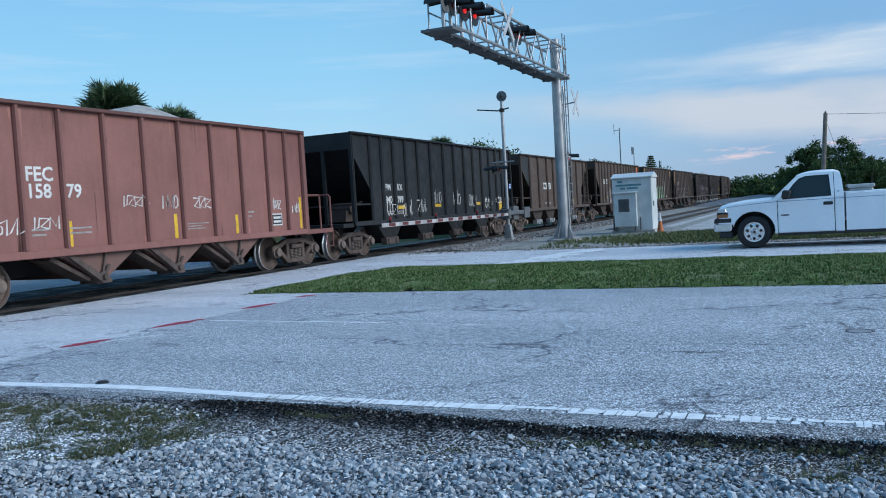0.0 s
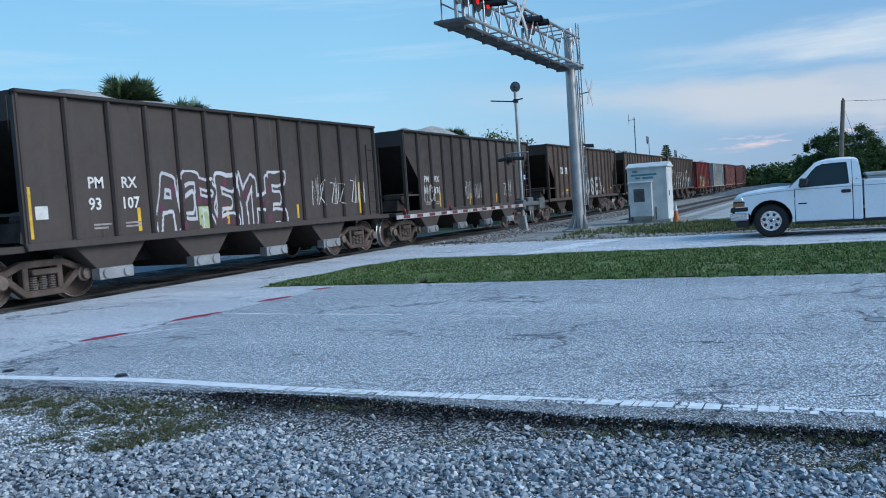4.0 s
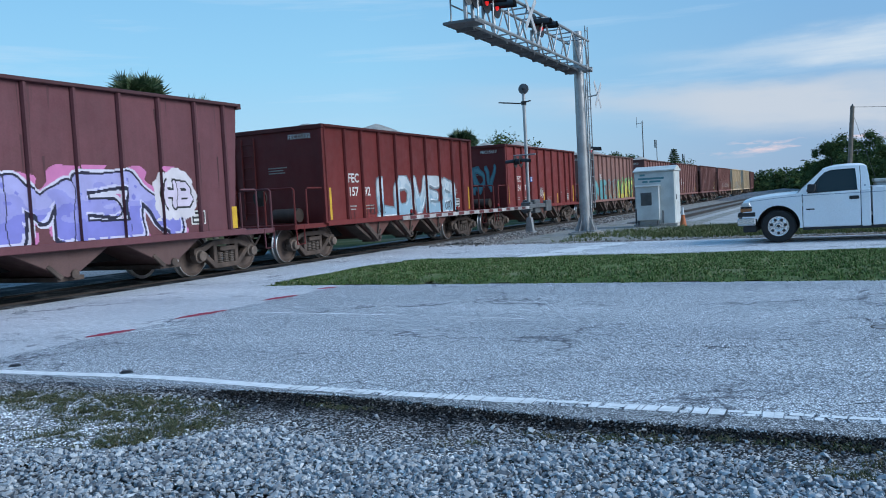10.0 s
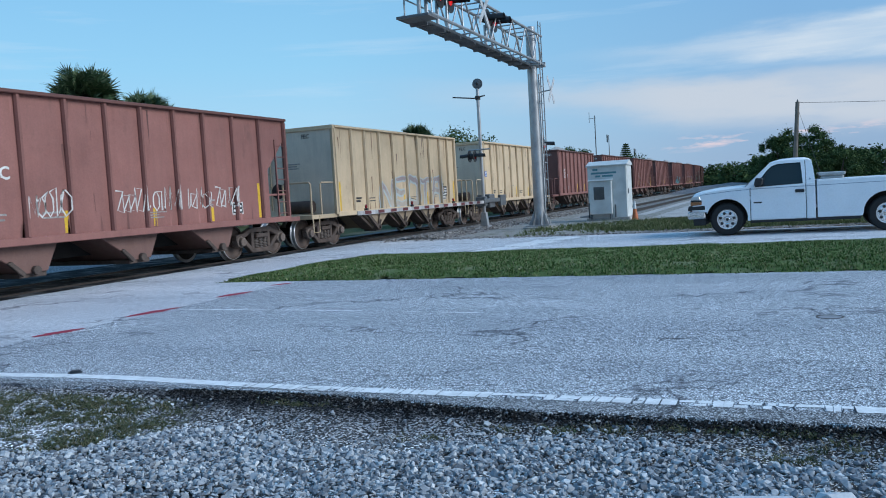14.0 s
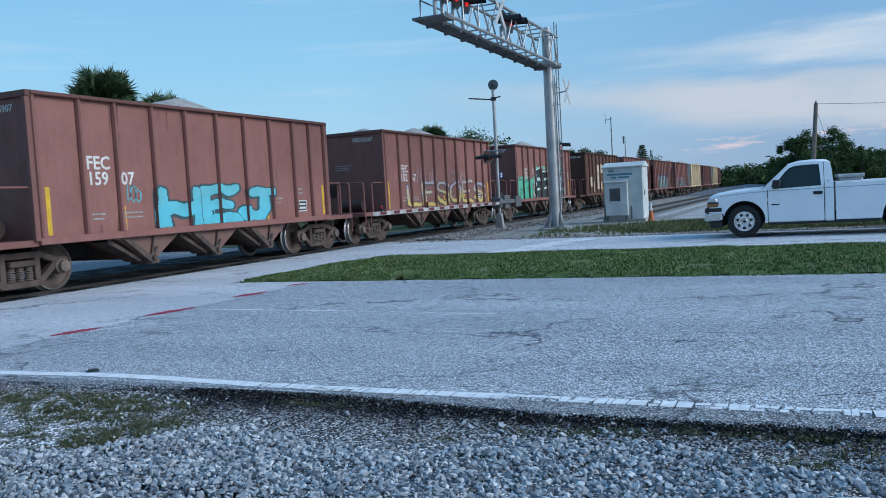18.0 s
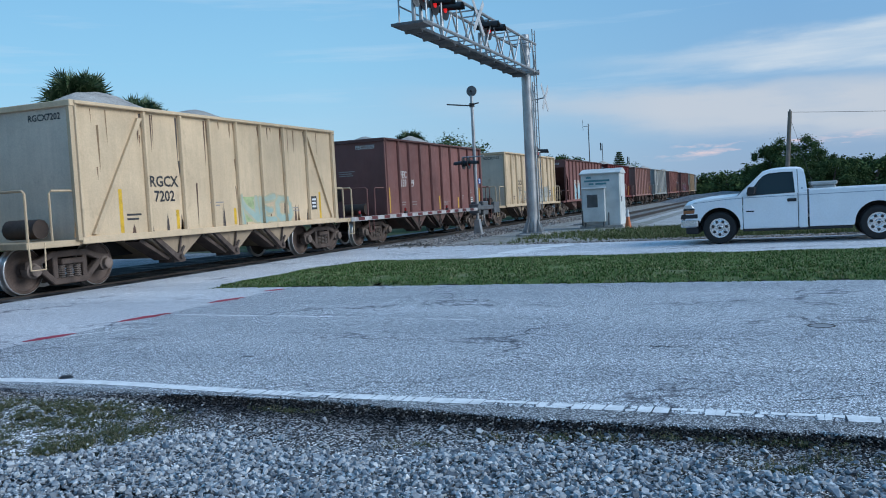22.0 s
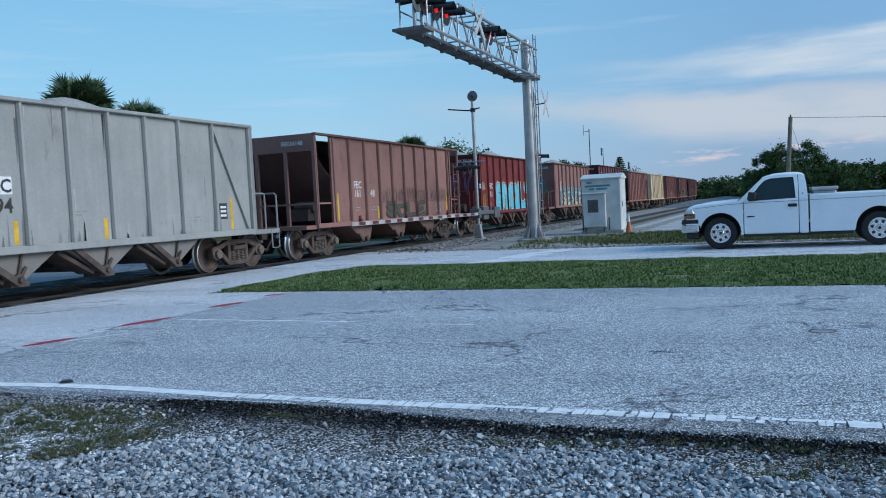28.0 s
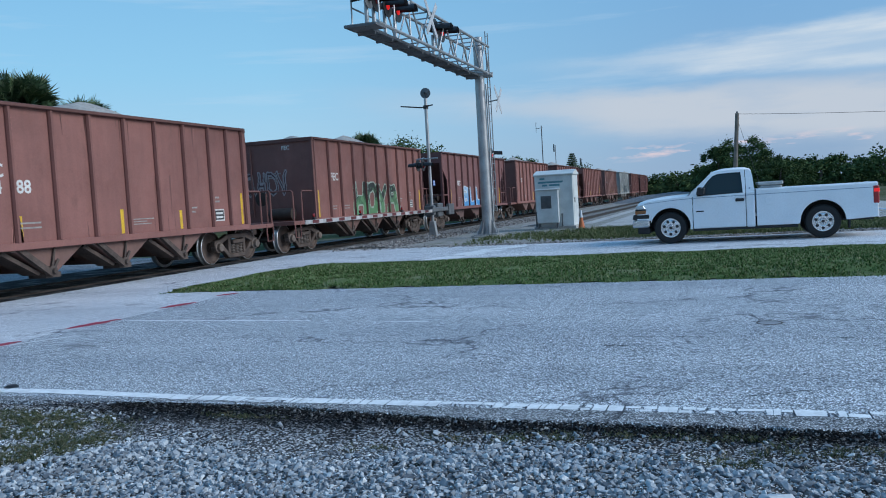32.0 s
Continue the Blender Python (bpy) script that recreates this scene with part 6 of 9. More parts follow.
def dress(cars):
    """Numbers, stripes and paint on the cars' near sides."""
    for n, (car, mk, make, paint, centre, (mark, num, num2)) in enumerate(cars):
        hb, zs, zt = make["hb"], make["zs"], make["zt"]
        kind = make["kind"]
        if n > 60:
            continue
        old = {"A": (-hb + 0.45, (2 * hb - 0.9) / (make["panels"] - 1)), "D": (-hb + 1.6 - (2 * hb - 3.2) / 6, (2 * hb - 3.2) / 6)}
        start, step = old.get(kind, (-hb, 2 * hb / make["panels"]))
        col = lambda i: start + step * i + 0.08
        pale = paint in (CREAM, GREY, TAN)
        faded = BLACKP if pale else DULLW
        dark = BLACKP if pale else WHITEP
        low = 0.27 if paint == REDC else 0.0
        if kind in "BST":
            y1, y2 = {"B": (-5.0, -4.22), "T": (-2.63, -1.95), "S": (-4.69, -3.92)}[kind]
            if paint == UMBER and mark:
                for y in (y1, y2):
                    plate(car, y, y + 0.58, 2.36 - 0.3 * (kind == "T"), 2.68 - 0.3 * (kind == "T"), WHITEP)
            if mark:
                l, q = mark.split()
                w, zw = (BLACKP, 2.40 - 0.3 * (kind == "T")) if paint == UMBER else (WHITEP, 2.06)
                put_words(car, l, y1 + 0.03, zw, 0.22, w, W_SHEET + 0.008)
                put_words(car, q, y2 + 0.06, zw, 0.22, w, W_SHEET + 0.008)
            if num:
                put_words(car, num, y1 + 0.02, 1.66, 0.23)
                put_words(car, num2, y2 + 0.03, 1.66, 0.23)
            bars(car, y1 + 0.1, 1.36, (0.42, 0.34), DULLW)
            bars(car, y2 + 0.1, 1.36, (0.40, 0.40), DULLW)
            spots = {"S": ((-5.97, 2.10), (-3.50, 1.66), (-0.84, 1.60), (1.9, 1.55), (5.02, 2.10)), "T": ((-4.70, 1.91), (-1.95, 1.60), (0.75, 1.60), (3.0, 1.5))}.get(kind, ())
            for y, top in spots:
                plate(car, y, y + 0.085, zs + 0.12, top, YELLOW, "reflector_stripe")
            for y in (-4.15, -1.2, 2.7, 5.25) if kind == "B" else ():
                plate(car, y, y + 0.52, 1.45, 1.56, YELLOW, "reflector_stripe")
            if mk == "S":
                plate(car, -5.82, -5.56, 1.53, 1.76, WHITEP, "placard")
            if n in (4, 5):
                plate(car, 2.72, 3.38, 1.80, 2.66, DULLW, "bare_patch")
                plate(car, 3.80, 4.24, 1.19, 1.45, WHITES, "number_plate")
                plate(car, 3.83, 4.21, 1.22, 1.42, BLACKP, "plate_field", W_SHEET + 0.004)
                bars(car, 3.87, 1.34, (0.30, 0.30), WHITEP, 0.05, 0.09, W_SHEET + 0.007)
            if n in (4, 5, 9, 10):
                rust_ends(car, make, (0, 1) if n == 4 else ((1,) if n == 9 else (0,)))
        elif paint in (CREAM, RUST, TAN) and mark:
            if paint == RUST:
                plate(car, -1.86, -1.02, 1.30, 2.35, TANP)
            y = -2.96 if mk == "D" else -2.85
            put_words(car, mark, y, 2.02, 0.24, BLACKP, W_SHEET + 0.008)
            put_words(car, num, y + 0.12, 1.70, 0.24, BLACKP, W_SHEET + 0.008)
        elif paint == GREY:
            plate(car, -2.77, -2.14, 1.97, 2.28, WHITES)
            put_words(car, "FEC", -2.70, 2.01, 0.24, BLACKP, W_SHEET + 0.008)
            put_words(car, "1384" if n == 12 else "1394", -2.88, 1.65, 0.27, BLACKP, W_SHEET + 0.008)
        else:
            y1, y2, z1, z2, sz = {"P": (-4.21, -3.35, 3.08, 2.70, 0.26), "C": (-3.40, -2.28, 2.09, 1.82, 0.235)}.get(kind, (-3.68, -2.83, 2.28 - low * 0.7, 1.98 - low, 0.26))
            if mark:
                put_words(car, mark, y1, z1, sz)
            if num:
                put_words(car, num, y1 + (0.25 if mk == "P" else 0.0), z2, sz)
            if num2:
                put_words(car, num2, y2, z2, sz)
            bars(car, y1 + 0.05, 1.46 if kind == "C" else 1.40, (0.34, 0.30), faded, 0.035, 0.09)
            bars(car, y2 + 0.02, 1.46 if kind == "C" else 1.40, (0.5, 0.5), faded, 0.032, 0.09)
            bars(car, 0.30, 1.36, (0.7, 0.45, 0.6), faded, 0.022, 0.055)
            bars(car, 2.45, 1.55, (0.22, 0.14), faded, 0.04, 0.10)
            bars(car, 3.45, 1.78, (0.18, 0.20), faded, 0.045, 0.10)
            ye = 3.30 if kind == "C" else 3.38
            plate(car, ye, ye + 0.44, 1.20, 1.50, WHITEP, "number_plate")
            plate(car, ye + 0.03, ye + 0.41, 1.23, 1.47, BLACKP, "plate_field", W_SHEET + 0.004)
            bars(car, ye + 0.07, 1.37, (0.30, 0.30), WHITEP, 0.055, 0.10, W_SHEET + 0.007)
        if kind not in "BST":
            spots = {"A": ((-4.66, 1.95), (-2.86, 1.55), (-0.10, 1.60), (1.95, 1.52), (4.62, 1.90)),
                     "D": ((-3.88, 1.97), (-2.17, 1.50), (-0.06, 1.48), (4.05, 1.84)),
                     "P": ((-4.80, 1.60), (4.70, 1.55)),
                     "C": ((-4.50, 1.93), (-1.78, 1.50), (0.58, 1.46), (2.50, 1.42), (4.40, 1.95)) if mk != "C2" else ((-5.0, 2.05), (-2.82, 1.58), (-0.97, 1.54), (0.98, 1.54), (4.22, 2.0))}[kind]
            for y, top in spots:
                plate(car, y, y + (0.17 if kind == "P" else 0.10), zs + 0.08, top, YELLOW, "reflector_stripe")
            if pale:
                ye = 3.62
                plate(car, ye, ye + 0.30, 1.34, 1.72, BLACKP, "number_plate")
                bars(car, ye + 0.04, 1.60, (0.22, 0.22, 0.22), WHITES, 0.055, 0.10, W_SHEET + 0.006)
                bars(car, -3.68, 1.42, (0.42, 0.34), BLACKP, 0.04, 0.09)
                bars(car, -0.95, 1.62, (0.5, 0.35), DULLW, 0.03, 0.07)
                bars(car, 2.55, 1.40, (0.34, 0.4), DULLW, 0.03, 0.07)
            ob = put_words(car, (mark or "FEC") + num + num2, 0, 0, 0.13, dark)
            ob.matrix_basis = pose(0.4, -hb - 0.046 if kind != "C" else -hb - 0.006, zt - 0.32, 0, 0, -90)
            if kind == "A":
                ob = bars(car, 0, 0, (0.62, 0.5, 0.56), DULLW, 0.03, 0.07)
                ob.matrix_basis = pose(-0.3, -hb - 0.046 + W_SHEET, 2.55, 0, 0, -90)
        tag = lambda y, z, l, h, c, s: scrawl(car, make, y, z, l, h, c, s)
        piece = lambda a, b, lo, hi, word, fill, edge, **more: graffiti(car, make, a, b, lo, hi, word, fill, edge, seed=n + 3, **more)
        white, grey = (0.62, 0.60, 0.57), (0.25, 0.25, 0.24)
        if n == 0:
            for q in ((-1.55, 1.78, 0.75), (-0.40, 1.72, 0.45), (0.55, 1.70, 0.55), (-4.4, 1.35, 0.6), (-3.65, 1.42, 0.6), (3.45, 1.6, 0.35), (4.3, 1.5, 0.3)):
                tag(q[0], q[1], q[2], 0.28, white, int(q[1] * 90 + q[0] * 7))
        elif n == 1:
            for y, z in ((-4.9, 1.25), (-3.8, 1.2), (-2.7, 1.3), (-1.4, 1.6), (0.4, 1.5), (2.0, 1.4), (3.6, 1.3)):
                tag(y, z, 0.75, 0.5, white, int(y * 9 + 60))
            tag(5.05, 1.48, 0.75, 0.34, (0.8, 0.8, 0.8), 4)
            plate(car, 5.28, 5.74, 1.18, 1.42, YELLOW, "orange_placard")
        elif n == 2:
            x = W_SHEET + 0.003
            part("sooty_panel", Shape().add([(x, -6.12, 3.20), (x, -4.90, 2.15), (x, -4.90, zt - 0.11), (x, -6.12, zt - 0.11)], [(0, 1, 2, 3)]), SOOTP, car, "soot-black end panel")
            plate(car, 0.64, 0.93, 1.34, 1.63, LIMEP, "yellow_placard")
            tag(1.2, 1.5, 0.3, 0.5, (0.6, 0.45, 0.05), 22)
        elif n == 3:
            piece(-0.10, 4.40, 1.14, 1.96, "TABLE", (0.72, 0.73, 0.76), (0.015, 0.015, 0.018), halo=(0.36, 0.52, 0.30), rim=(0.7, 0.72, 0.72), fat=0.95, cloudy=0.20)
            for y, z, h in ((0.1, 1.62, 0.26), (0.85, 1.16, 0.34), (2.05, 1.66, 0.2), (2.45, 1.18, 0.26), (3.0, 1.52, 0.34), (3.95, 1.16, 0.14)):
                plate(car, y, y + 0.24, z, z + h, SPRAYRED, "red_spray_patch", W_SHEET + 0.009)
            piece(-3.5, -0.95, 1.12, 1.95, "OO", (0.21, 0.185, 0.17), (0.14, 0.12, 0.11), fill2=(0.27, 0.24, 0.235), fat=1.2, halo=(0.19, 0.165, 0.155))
            tag(-0.7, 1.85, 0.3, 0.25, white, 5)
            a, b = 5.97, 6.97
            x = W_SHEET + 0.003
            part("rusty_panel", Shape().add([(x, a, 2.45), (x, b, 2.95), (x, b, zt - 0.11), (x, a, zt - 0.11)], [(0, 1, 2, 3)]), ORANGEP, car, "orange primed end panel")
        elif n == 4:
            piece(-2.66, 2.64, 1.22, 2.15, "HEHEU", (0.15, 0.22, 0.17), (0.30, 0.40, 0.30), fill2=(0.24, 0.36, 0.22), fat=0.7)
        elif n == 5:
            piece(-5.2, 2.1, 1.14, 2.05, "SETERIEE", (0.40, 0.40, 0.40), (0.40, 0.40, 0.41), fat=0.02)
        elif n == 6:
            piece(-3.0, 1.35, 1.16, 2.25, "AEREYHE", (0.05, 0.04, 0.04), (0.50, 0.50, 0.53), fill2=(0.12, 0.03, 0.06), fat=0.85, bare=True)
            plate(car, -1.75, -1.30, 1.12, 1.62, LIMEP, "green_spray_patch", W_SHEET + 0.003)
            for y in (2.65, 3.55, 4.6):
                tag(y, 1.5, 0.6, 0.7, white, 70 + int(y * 9))
        elif n == 7:
            for i in (1.2, 4.2, 5.0, 8.0):
                tag(col(i), 1.4, 0.8, 0.7, white, 80 + int(i))
        elif n == 8:
            piece(-1.6, 3.8, 1.2, 2.1, "DOSEN", (0.35, 0.36, 0.36), BLK)
        elif n == 10:
            for a, b in zip((1.06, 1.74, 2.67, 3.58, 4.46, 5.26), (1.54, 2.47, 3.38, 4.26, 5.06, 5.77)):
                if a > 2:
                    plate(car, a, b, zs + 0.09, 1.70, BLUEP, "blue_band")
                    plate(car, a, b, 2.082, 2.40, REDBAND, "red_band")
                plate(car, a, b, 1.702, 2.08, WHITEP, "white_band")
            plate(car, 2.67, 3.38, 2.45, 2.74, WHITEP, "white_patch")
            for y, ch in ((2.86, "M"), (3.75, "U"), (4.60, "L"), (5.36, "U")):
                put_words(car, ch, y, 1.78, 0.22, BLACKP, W_SHEET + 0.008)
            piece(-3.3, 3.4, 1.14, 2.40, "SEAVL", (0.085, 0.075, 0.068), (0.62, 0.62, 0.60), fill2=(0.12, 0.115, 0.115), fat=1.05)
        elif n == 11:
            piece(-2.65, 0.85, 1.12, 2.1, "OBSEE", (0.46, 0.52, 0.40), (0.05, 0.06, 0.04), fill2=(0.62, 0.58, 0.22), fat=0.85, shine=(0.7, 0.7, 0.62))
            for k, y in enumerate((1.5, 2.7, 3.7)):
                tag(y, 1.35, 0.5, 0.5, white, 111 + k)
        elif n == 13:
            for i in (4, 5, 6, 7, 8):
                tag(col(i) + 0.1, 1.45, 0.7, 0.4, white, 130 + i)
        elif n == 14:
            piece(-1.5, 0.65, 1.10, 2.0, "MES", (0.55, 0.55, 0.52), BLK, fill2=(0.50, 0.50, 0.22), fat=1.0)
            for k, y in enumerate((-1.7, -1.2, -0.5, 0.0, 0.5)):
                tag(y, 1.95, 0.35, 0.5, BLK, 140 + k)
            tag(-2.9, 1.55, 0.5, 0.35, BLK, 149)
            tag(-1.95, 1.55, 0.3, 0.6, BLK, 150)
        elif n == 15:
            piece(-3.6, 3.05, 1.12, 2.12, "THMEN", (0.36, 0.35, 0.63), (0.015, 0.015, 0.04), halo=(0.58, 0.18, 0.38), fill2=(0.20, 0.20, 0.54), fat=1.15, rim=(0.60, 0.58, 0.68), shine=(0.56, 0.54, 0.72), cloudy=0.2)
            piece(2.60, 3.40, 1.62, 2.10, "HB", (0.62, 0.54, 0.66), BLK, halo=(0.62, 0.58, 0.62), fat=1.1, cloudy=0.03)
        elif n == 16:
            piece(-2.05, 3.35, 1.1, 2.15, "LOVES", (0.52, 0.58, 0.62), (0.16, 0.22, 0.26), fill2=(0.26, 0.40, 0.50), fat=1.15, shine=(0.68, 0.70, 0.72))
            for y in (-2.7, -2.1, 2.6):
                tag(y, 1.15, 0.5, 0.3, BLK, 165 + int(y))
        elif n == 17:
            end_piece(car, make, -1.2, 1.0, 1.75, 2.75, "36452", (0.12, 0.30, 0.34), (0.08, 0.20, 0.24), 17)
            tag(-0.78, 1.35, 0.62, 0.48, white, 170)
            tag(-0.70, 1.45, 0.50, 0.40, white, 171)
        elif n == 18:
            piece(-4.6, -2.2, 1.15, 2.1, "NE", (0.13, 0.36, 0.38), (0.09, 0.22, 0.22), fill2=(0.10, 0.28, 0.30), fat=1.2)
            piece(-1.95, 0.75, 1.15, 2.1, "PUR", (0.22, 0.12, 0.11), (0.10, 0.32, 0.34), fill2=(0.30, 0.16, 0.10), fat=1.1)
            piece(0.85, 4.8, 1.12, 2.05, "LOST", (0.52, 0.55, 0.14), (0.06, 0.16, 0.12), fill2=(0.55, 0.42, 0.06), fat=1.1, halo=(0.16, 0.34, 0.14))
        elif n == 19:
            piece(-2.75, 1.45, 1.10, 1.92, "ANORE", (0.62, 0.60, 0.60), (0.32, 0.44, 0.43), fill2=(0.56, 0.46, 0.48), fat=1.1, shine=(0.72, 0.72, 0.72))
            tag(-3.65, 1.3, 0.42, 0.42, white, 190)
            tag(1.6, 1.45, 0.5, 0.3, white, 191)
        elif n == 22:
            for i in (3, 5, 6, 7, 8):
                tag(col(i), 1.4, 0.9, 0.5, white, 220 + i)
        elif n == 23:
            piece(-2.0, 3.4, 1.1, 2.05, "NEOTA", (0.30, 0.24, 0.24), (0.40, 0.46, 0.46), fill2=(0.42, 0.36, 0.30), fat=0.55)
        elif n == 26:
            piece(-2.45, 3.05, 1.12, 2.12, "BUYER", (0.32, 0.52, 0.38), BLK, halo=(0.46, 0.11, 0.14), fill2=(0.07, 0.30, 0.12), fat=1.25, shine=(0.60, 0.66, 0.58), cloudy=0.22)
        elif n == 29:
            piece(-1.85, 2.30, 1.10, 1.84, "HEJ", (0.13, 0.46, 0.52), (0.03, 0.08, 0.09), fill2=(0.10, 0.48, 0.58), fat=1.2)
            tag(-2.75, 1.62, 0.42, 0.36, (0.1, 0.4, 0.45), 290)
        elif n == 30:
            piece(-3.3, 4.2, 1.12, 1.95, "LESOES", (0.42, 0.38, 0.44), (0.10, 0.08, 0.08), fill2=(0.60, 0.45, 0.14), fat=0.45)
            for i in (2, 3, 5, 6):
                tag(col(i), 1.9, 0.5, 0.6, (0.45, 0.32, 0.34), 300 + i)
        elif n == 31:
            piece(-4.65, -2.5, 1.10, 1.85, "DD", (0.10, 0.46, 0.30), (0.05, 0.14, 0.10), fill2=(0.08, 0.40, 0.26), fat=1.6, halo=(0.10, 0.42, 0.28))
            piece(-2.0, 3.55, 1.14, 2.38, "SEEE", (0.02, 0.024, 0.026), (0.58, 0.70, 0.66), fill2=(0.03, 0.045, 0.045), fat=1.15, halo=(0.10, 0.40, 0.28), cloudy=0.25)
            tag(-2.3, 2.2, 0.35, 0.4, white, 310)
            tag(4.4, 2.0, 0.25, 0.4, white, 311)
        elif n == 32:
            for a, b, lo, hi in ((0.24, 1.14, 2.37, 2.94), (1.26, 1.95, 2.37, 2.94), (-0.80, 0.10, 2.37, 2.94), (1.26, 1.74, 1.10, 1.92), (3.34, 3.76, 1.35, 1.90), (0.24, 0.98, 1.08, 1.42), (-1.83, -0.95, 2.30, 2.90), (-0.8, -0.2, 1.3, 1.8), (-3.7, -3.0, 1.5, 2.1), (-2.85, -2.4, 1.15, 1.9), (4.15, 4.75, 1.12, 1.34)):
                plate(car, a, b, lo, hi, TANP)
            bars(car, 1.34, 1.64, (0.3, 0.3), BLACKP, 0.1, 0.14)
            tag(0.05, 1.95, 0.9, 0.30, (0.75, 0.75, 0.73), 321)
            for a, b in zip((2.31, 3.34, 4.14), (3.22, 4.02, 4.80)):
                plate(car, a, b, zt - 0.75, zt - 0.11, RUSTOR, "rusty_panel", W_SHEET + 0.0015)
        elif n == 34:
            piece(-3.05, 2.45, 1.14, 2.02, "MAGICK", (0.20, 0.42, 0.42), (0.66, 0.69, 0.70), halo=(0.035, 0.085, 0.27), fill2=(0.17, 0.38, 0.40), fat=1.25, cloudy=0.20)
            rs2 = random.Random(34)
            for k in range(16):
                y, z = rs2.choice((rs2.uniform(-3.7, -3.2), rs2.uniform(2.55, 2.95), rs2.uniform(-3, 2.4))), rs2.uniform(1.2, 2.1)
                if -3.2 < y < 2.5:
                    plate(car, y, y + 0.16, z, z + 0.10, SPRAYRED, "red_spray_patch", W_SHEET + 0.009)
                else:
                    tag(y, z, 0.15, 0.14, (0.6, 0.55, 0.55), 340 + k)
        elif n == 35:
            piece(-4.0, 3.7, 1.12, 2.0, "RAGUEE", (0.60, 0.42, 0.46), (0.03, 0.03, 0.03), fill2=(0.22, 0.46, 0.46), fat=0.85)
            tag(-4.2, 1.4, 1.0, 0.6, (0.25, 0.20, 0.3), 350)
        elif n == 36:
            plate(car, 0.26, 1.12, 1.12, 1.75, LIMEP, "green_spray_patch", W_SHEET + 0.003)
            piece(0.2, 2.6, 1.1, 1.75, "NEO", (0.36, 0.42, 0.34), (0.42, 0.40, 0.28), fill2=(0.30, 0.40, 0.36), fat=0.7)
        elif n == 38:
            piece(0.7, 3.6, 1.12, 1.85, "OSEA", (0.36, 0.37, 0.35), (0.26, 0.27, 0.27), fill2=(0.45, 0.43, 0.36), fat=0.95)
            piece(-2.6, 0.2, 1.3, 1.75, "1412", (0.30, 0.28, 0.22), (0.34, 0.32, 0.27), fat=0.05)
        elif n == 39:
            piece(-3.1, 3.6, 1.08, 2.0, "NURBIN", (0.42, 0.55, 0.58), (0.10, 0.13, 0.14), halo=(0.60, 0.47, 0.38), fill2=(0.28, 0.48, 0.54), fat=1.15, shine=(0.62, 0.66, 0.64), cloudy=0.10)
            tag(3.72, 1.75, 0.5, 0.3, white, 390)
        elif n == 40:
            end_piece(car, make, -0.6, 1.1, 2.2, 2.9, "463", (0.12, 0.06, 0.10), (0.30, 0.36, 0.46), 40, 0.3)
            piece(-2.35, 1.15, 1.10, 2.0, "OAM", (0.62, 0.60, 0.59), (0.10, 0.03, 0.03), fill2=(0.34, 0.33, 0.36), fat=1.2, shine=(0.7, 0.7, 0.7))
            tag(2.9, 1.5, 0.5, 0.6, white, 400)
        elif n == 43:
            piece(4.12, 4.78, 1.12, 2.70, "S", (0.04, 0.24, 0.32), (0.03, 0.10, 0.16), fill2=(0.06, 0.34, 0.24), fat=1.6, shine=(0.14, 0.40, 0.42))
            piece(2.4, 3.9, 1.25, 2.05, "GO", (0.03, 0.03, 0.034), (0.03, 0.03, 0.034), fat=1.2)
            tag(3.15, 2.0, 0.7, 0.55, (0.62, 0.58, 0.42), 430)
            tag(3.2, 2.1, 0.6, 0.5, (0.62, 0.58, 0.42), 431)
        elif n == 44:
            piece(-2.65, 1.25, 1.08, 1.92, "EMG", (0.46, 0.16, 0.26), (0.02, 0.02, 0.024), halo=(0.20, 0.40, 0.28), fill2=(0.34, 0.30, 0.46), fat=1.0, rim=(0.55, 0.60, 0.56), cloudy=0.25)
            tag(-4.4, 1.4, 0.7, 0.4, (0.10, 0.06, 0.05), 440)
        elif n == 45:
            for a, b, lo, hi in ((-0.60, 0.10, 1.75, 2.90), (0.26, 1.12, 1.75, 2.90), (-3.72, -3.02, 2.80, 3.45), (-2.84, -1.98, 2.85, 3.45), (1.28, 2.16, 2.4, 3.2), (-1.80, -0.96, 1.2, 2.0), (2.34, 3.2, 1.2, 2.6)):
                plate(car, a, b, lo, hi, TANP)
            for a, b in ((-2.84, -1.98), (-1.8, -0.97), (1.28, 2.16), (3.36, 4.0)):
                plate(car, a, b, zs + 0.08, zs + 0.36, RUSTTAN, "rusty_panel", W_SHEET + 0.0015)
        elif n == 47:
            for i in range(4, 10):
                tag(col(i), 1.6, 0.9, 0.5, (0.07, 0.06, 0.06), 470 + i)
            piece(-1.1, 2.2, 1.1, 1.6, "SOLE", (0.085, 0.085, 0.062), (0.05, 0.045, 0.04), fat=0.6)
        elif n == 48:
            end_piece(car, make, -0.8, 1.1, 1.9, 2.8, "4562", (0.16, 0.05, 0.10), (0.24, 0.12, 0.18), 48, 0.35)
            piece(-2.75, 3.40, 1.10, 2.18, "SYOLT", (0.16, 0.50, 0.58), (0.06, 0.24, 0.30), halo=(0.30, 0.03, 0.045), fill2=(0.10, 0.44, 0.56), fat=1.35, rim=(0.55, 0.55, 0.36), shine=(0.30, 0.62, 0.66), cloudy=0.24)
            plate(car, 3.52, 3.98, 2.02, 2.36, SKYP, "cyan_spray_patch", W_SHEET + 0.004)
            tag(-4.6, 2.0, 0.45, 0.42, (0.62, 0.55, 0.16), 480)
            tag(-4.55, 2.05, 0.40, 0.35, (0.70, 0.66, 0.5), 481)
            tag(-4.6, 1.15, 0.5, 0.7, (0.5, 0.28, 0.05), 482)
        elif n == 49:
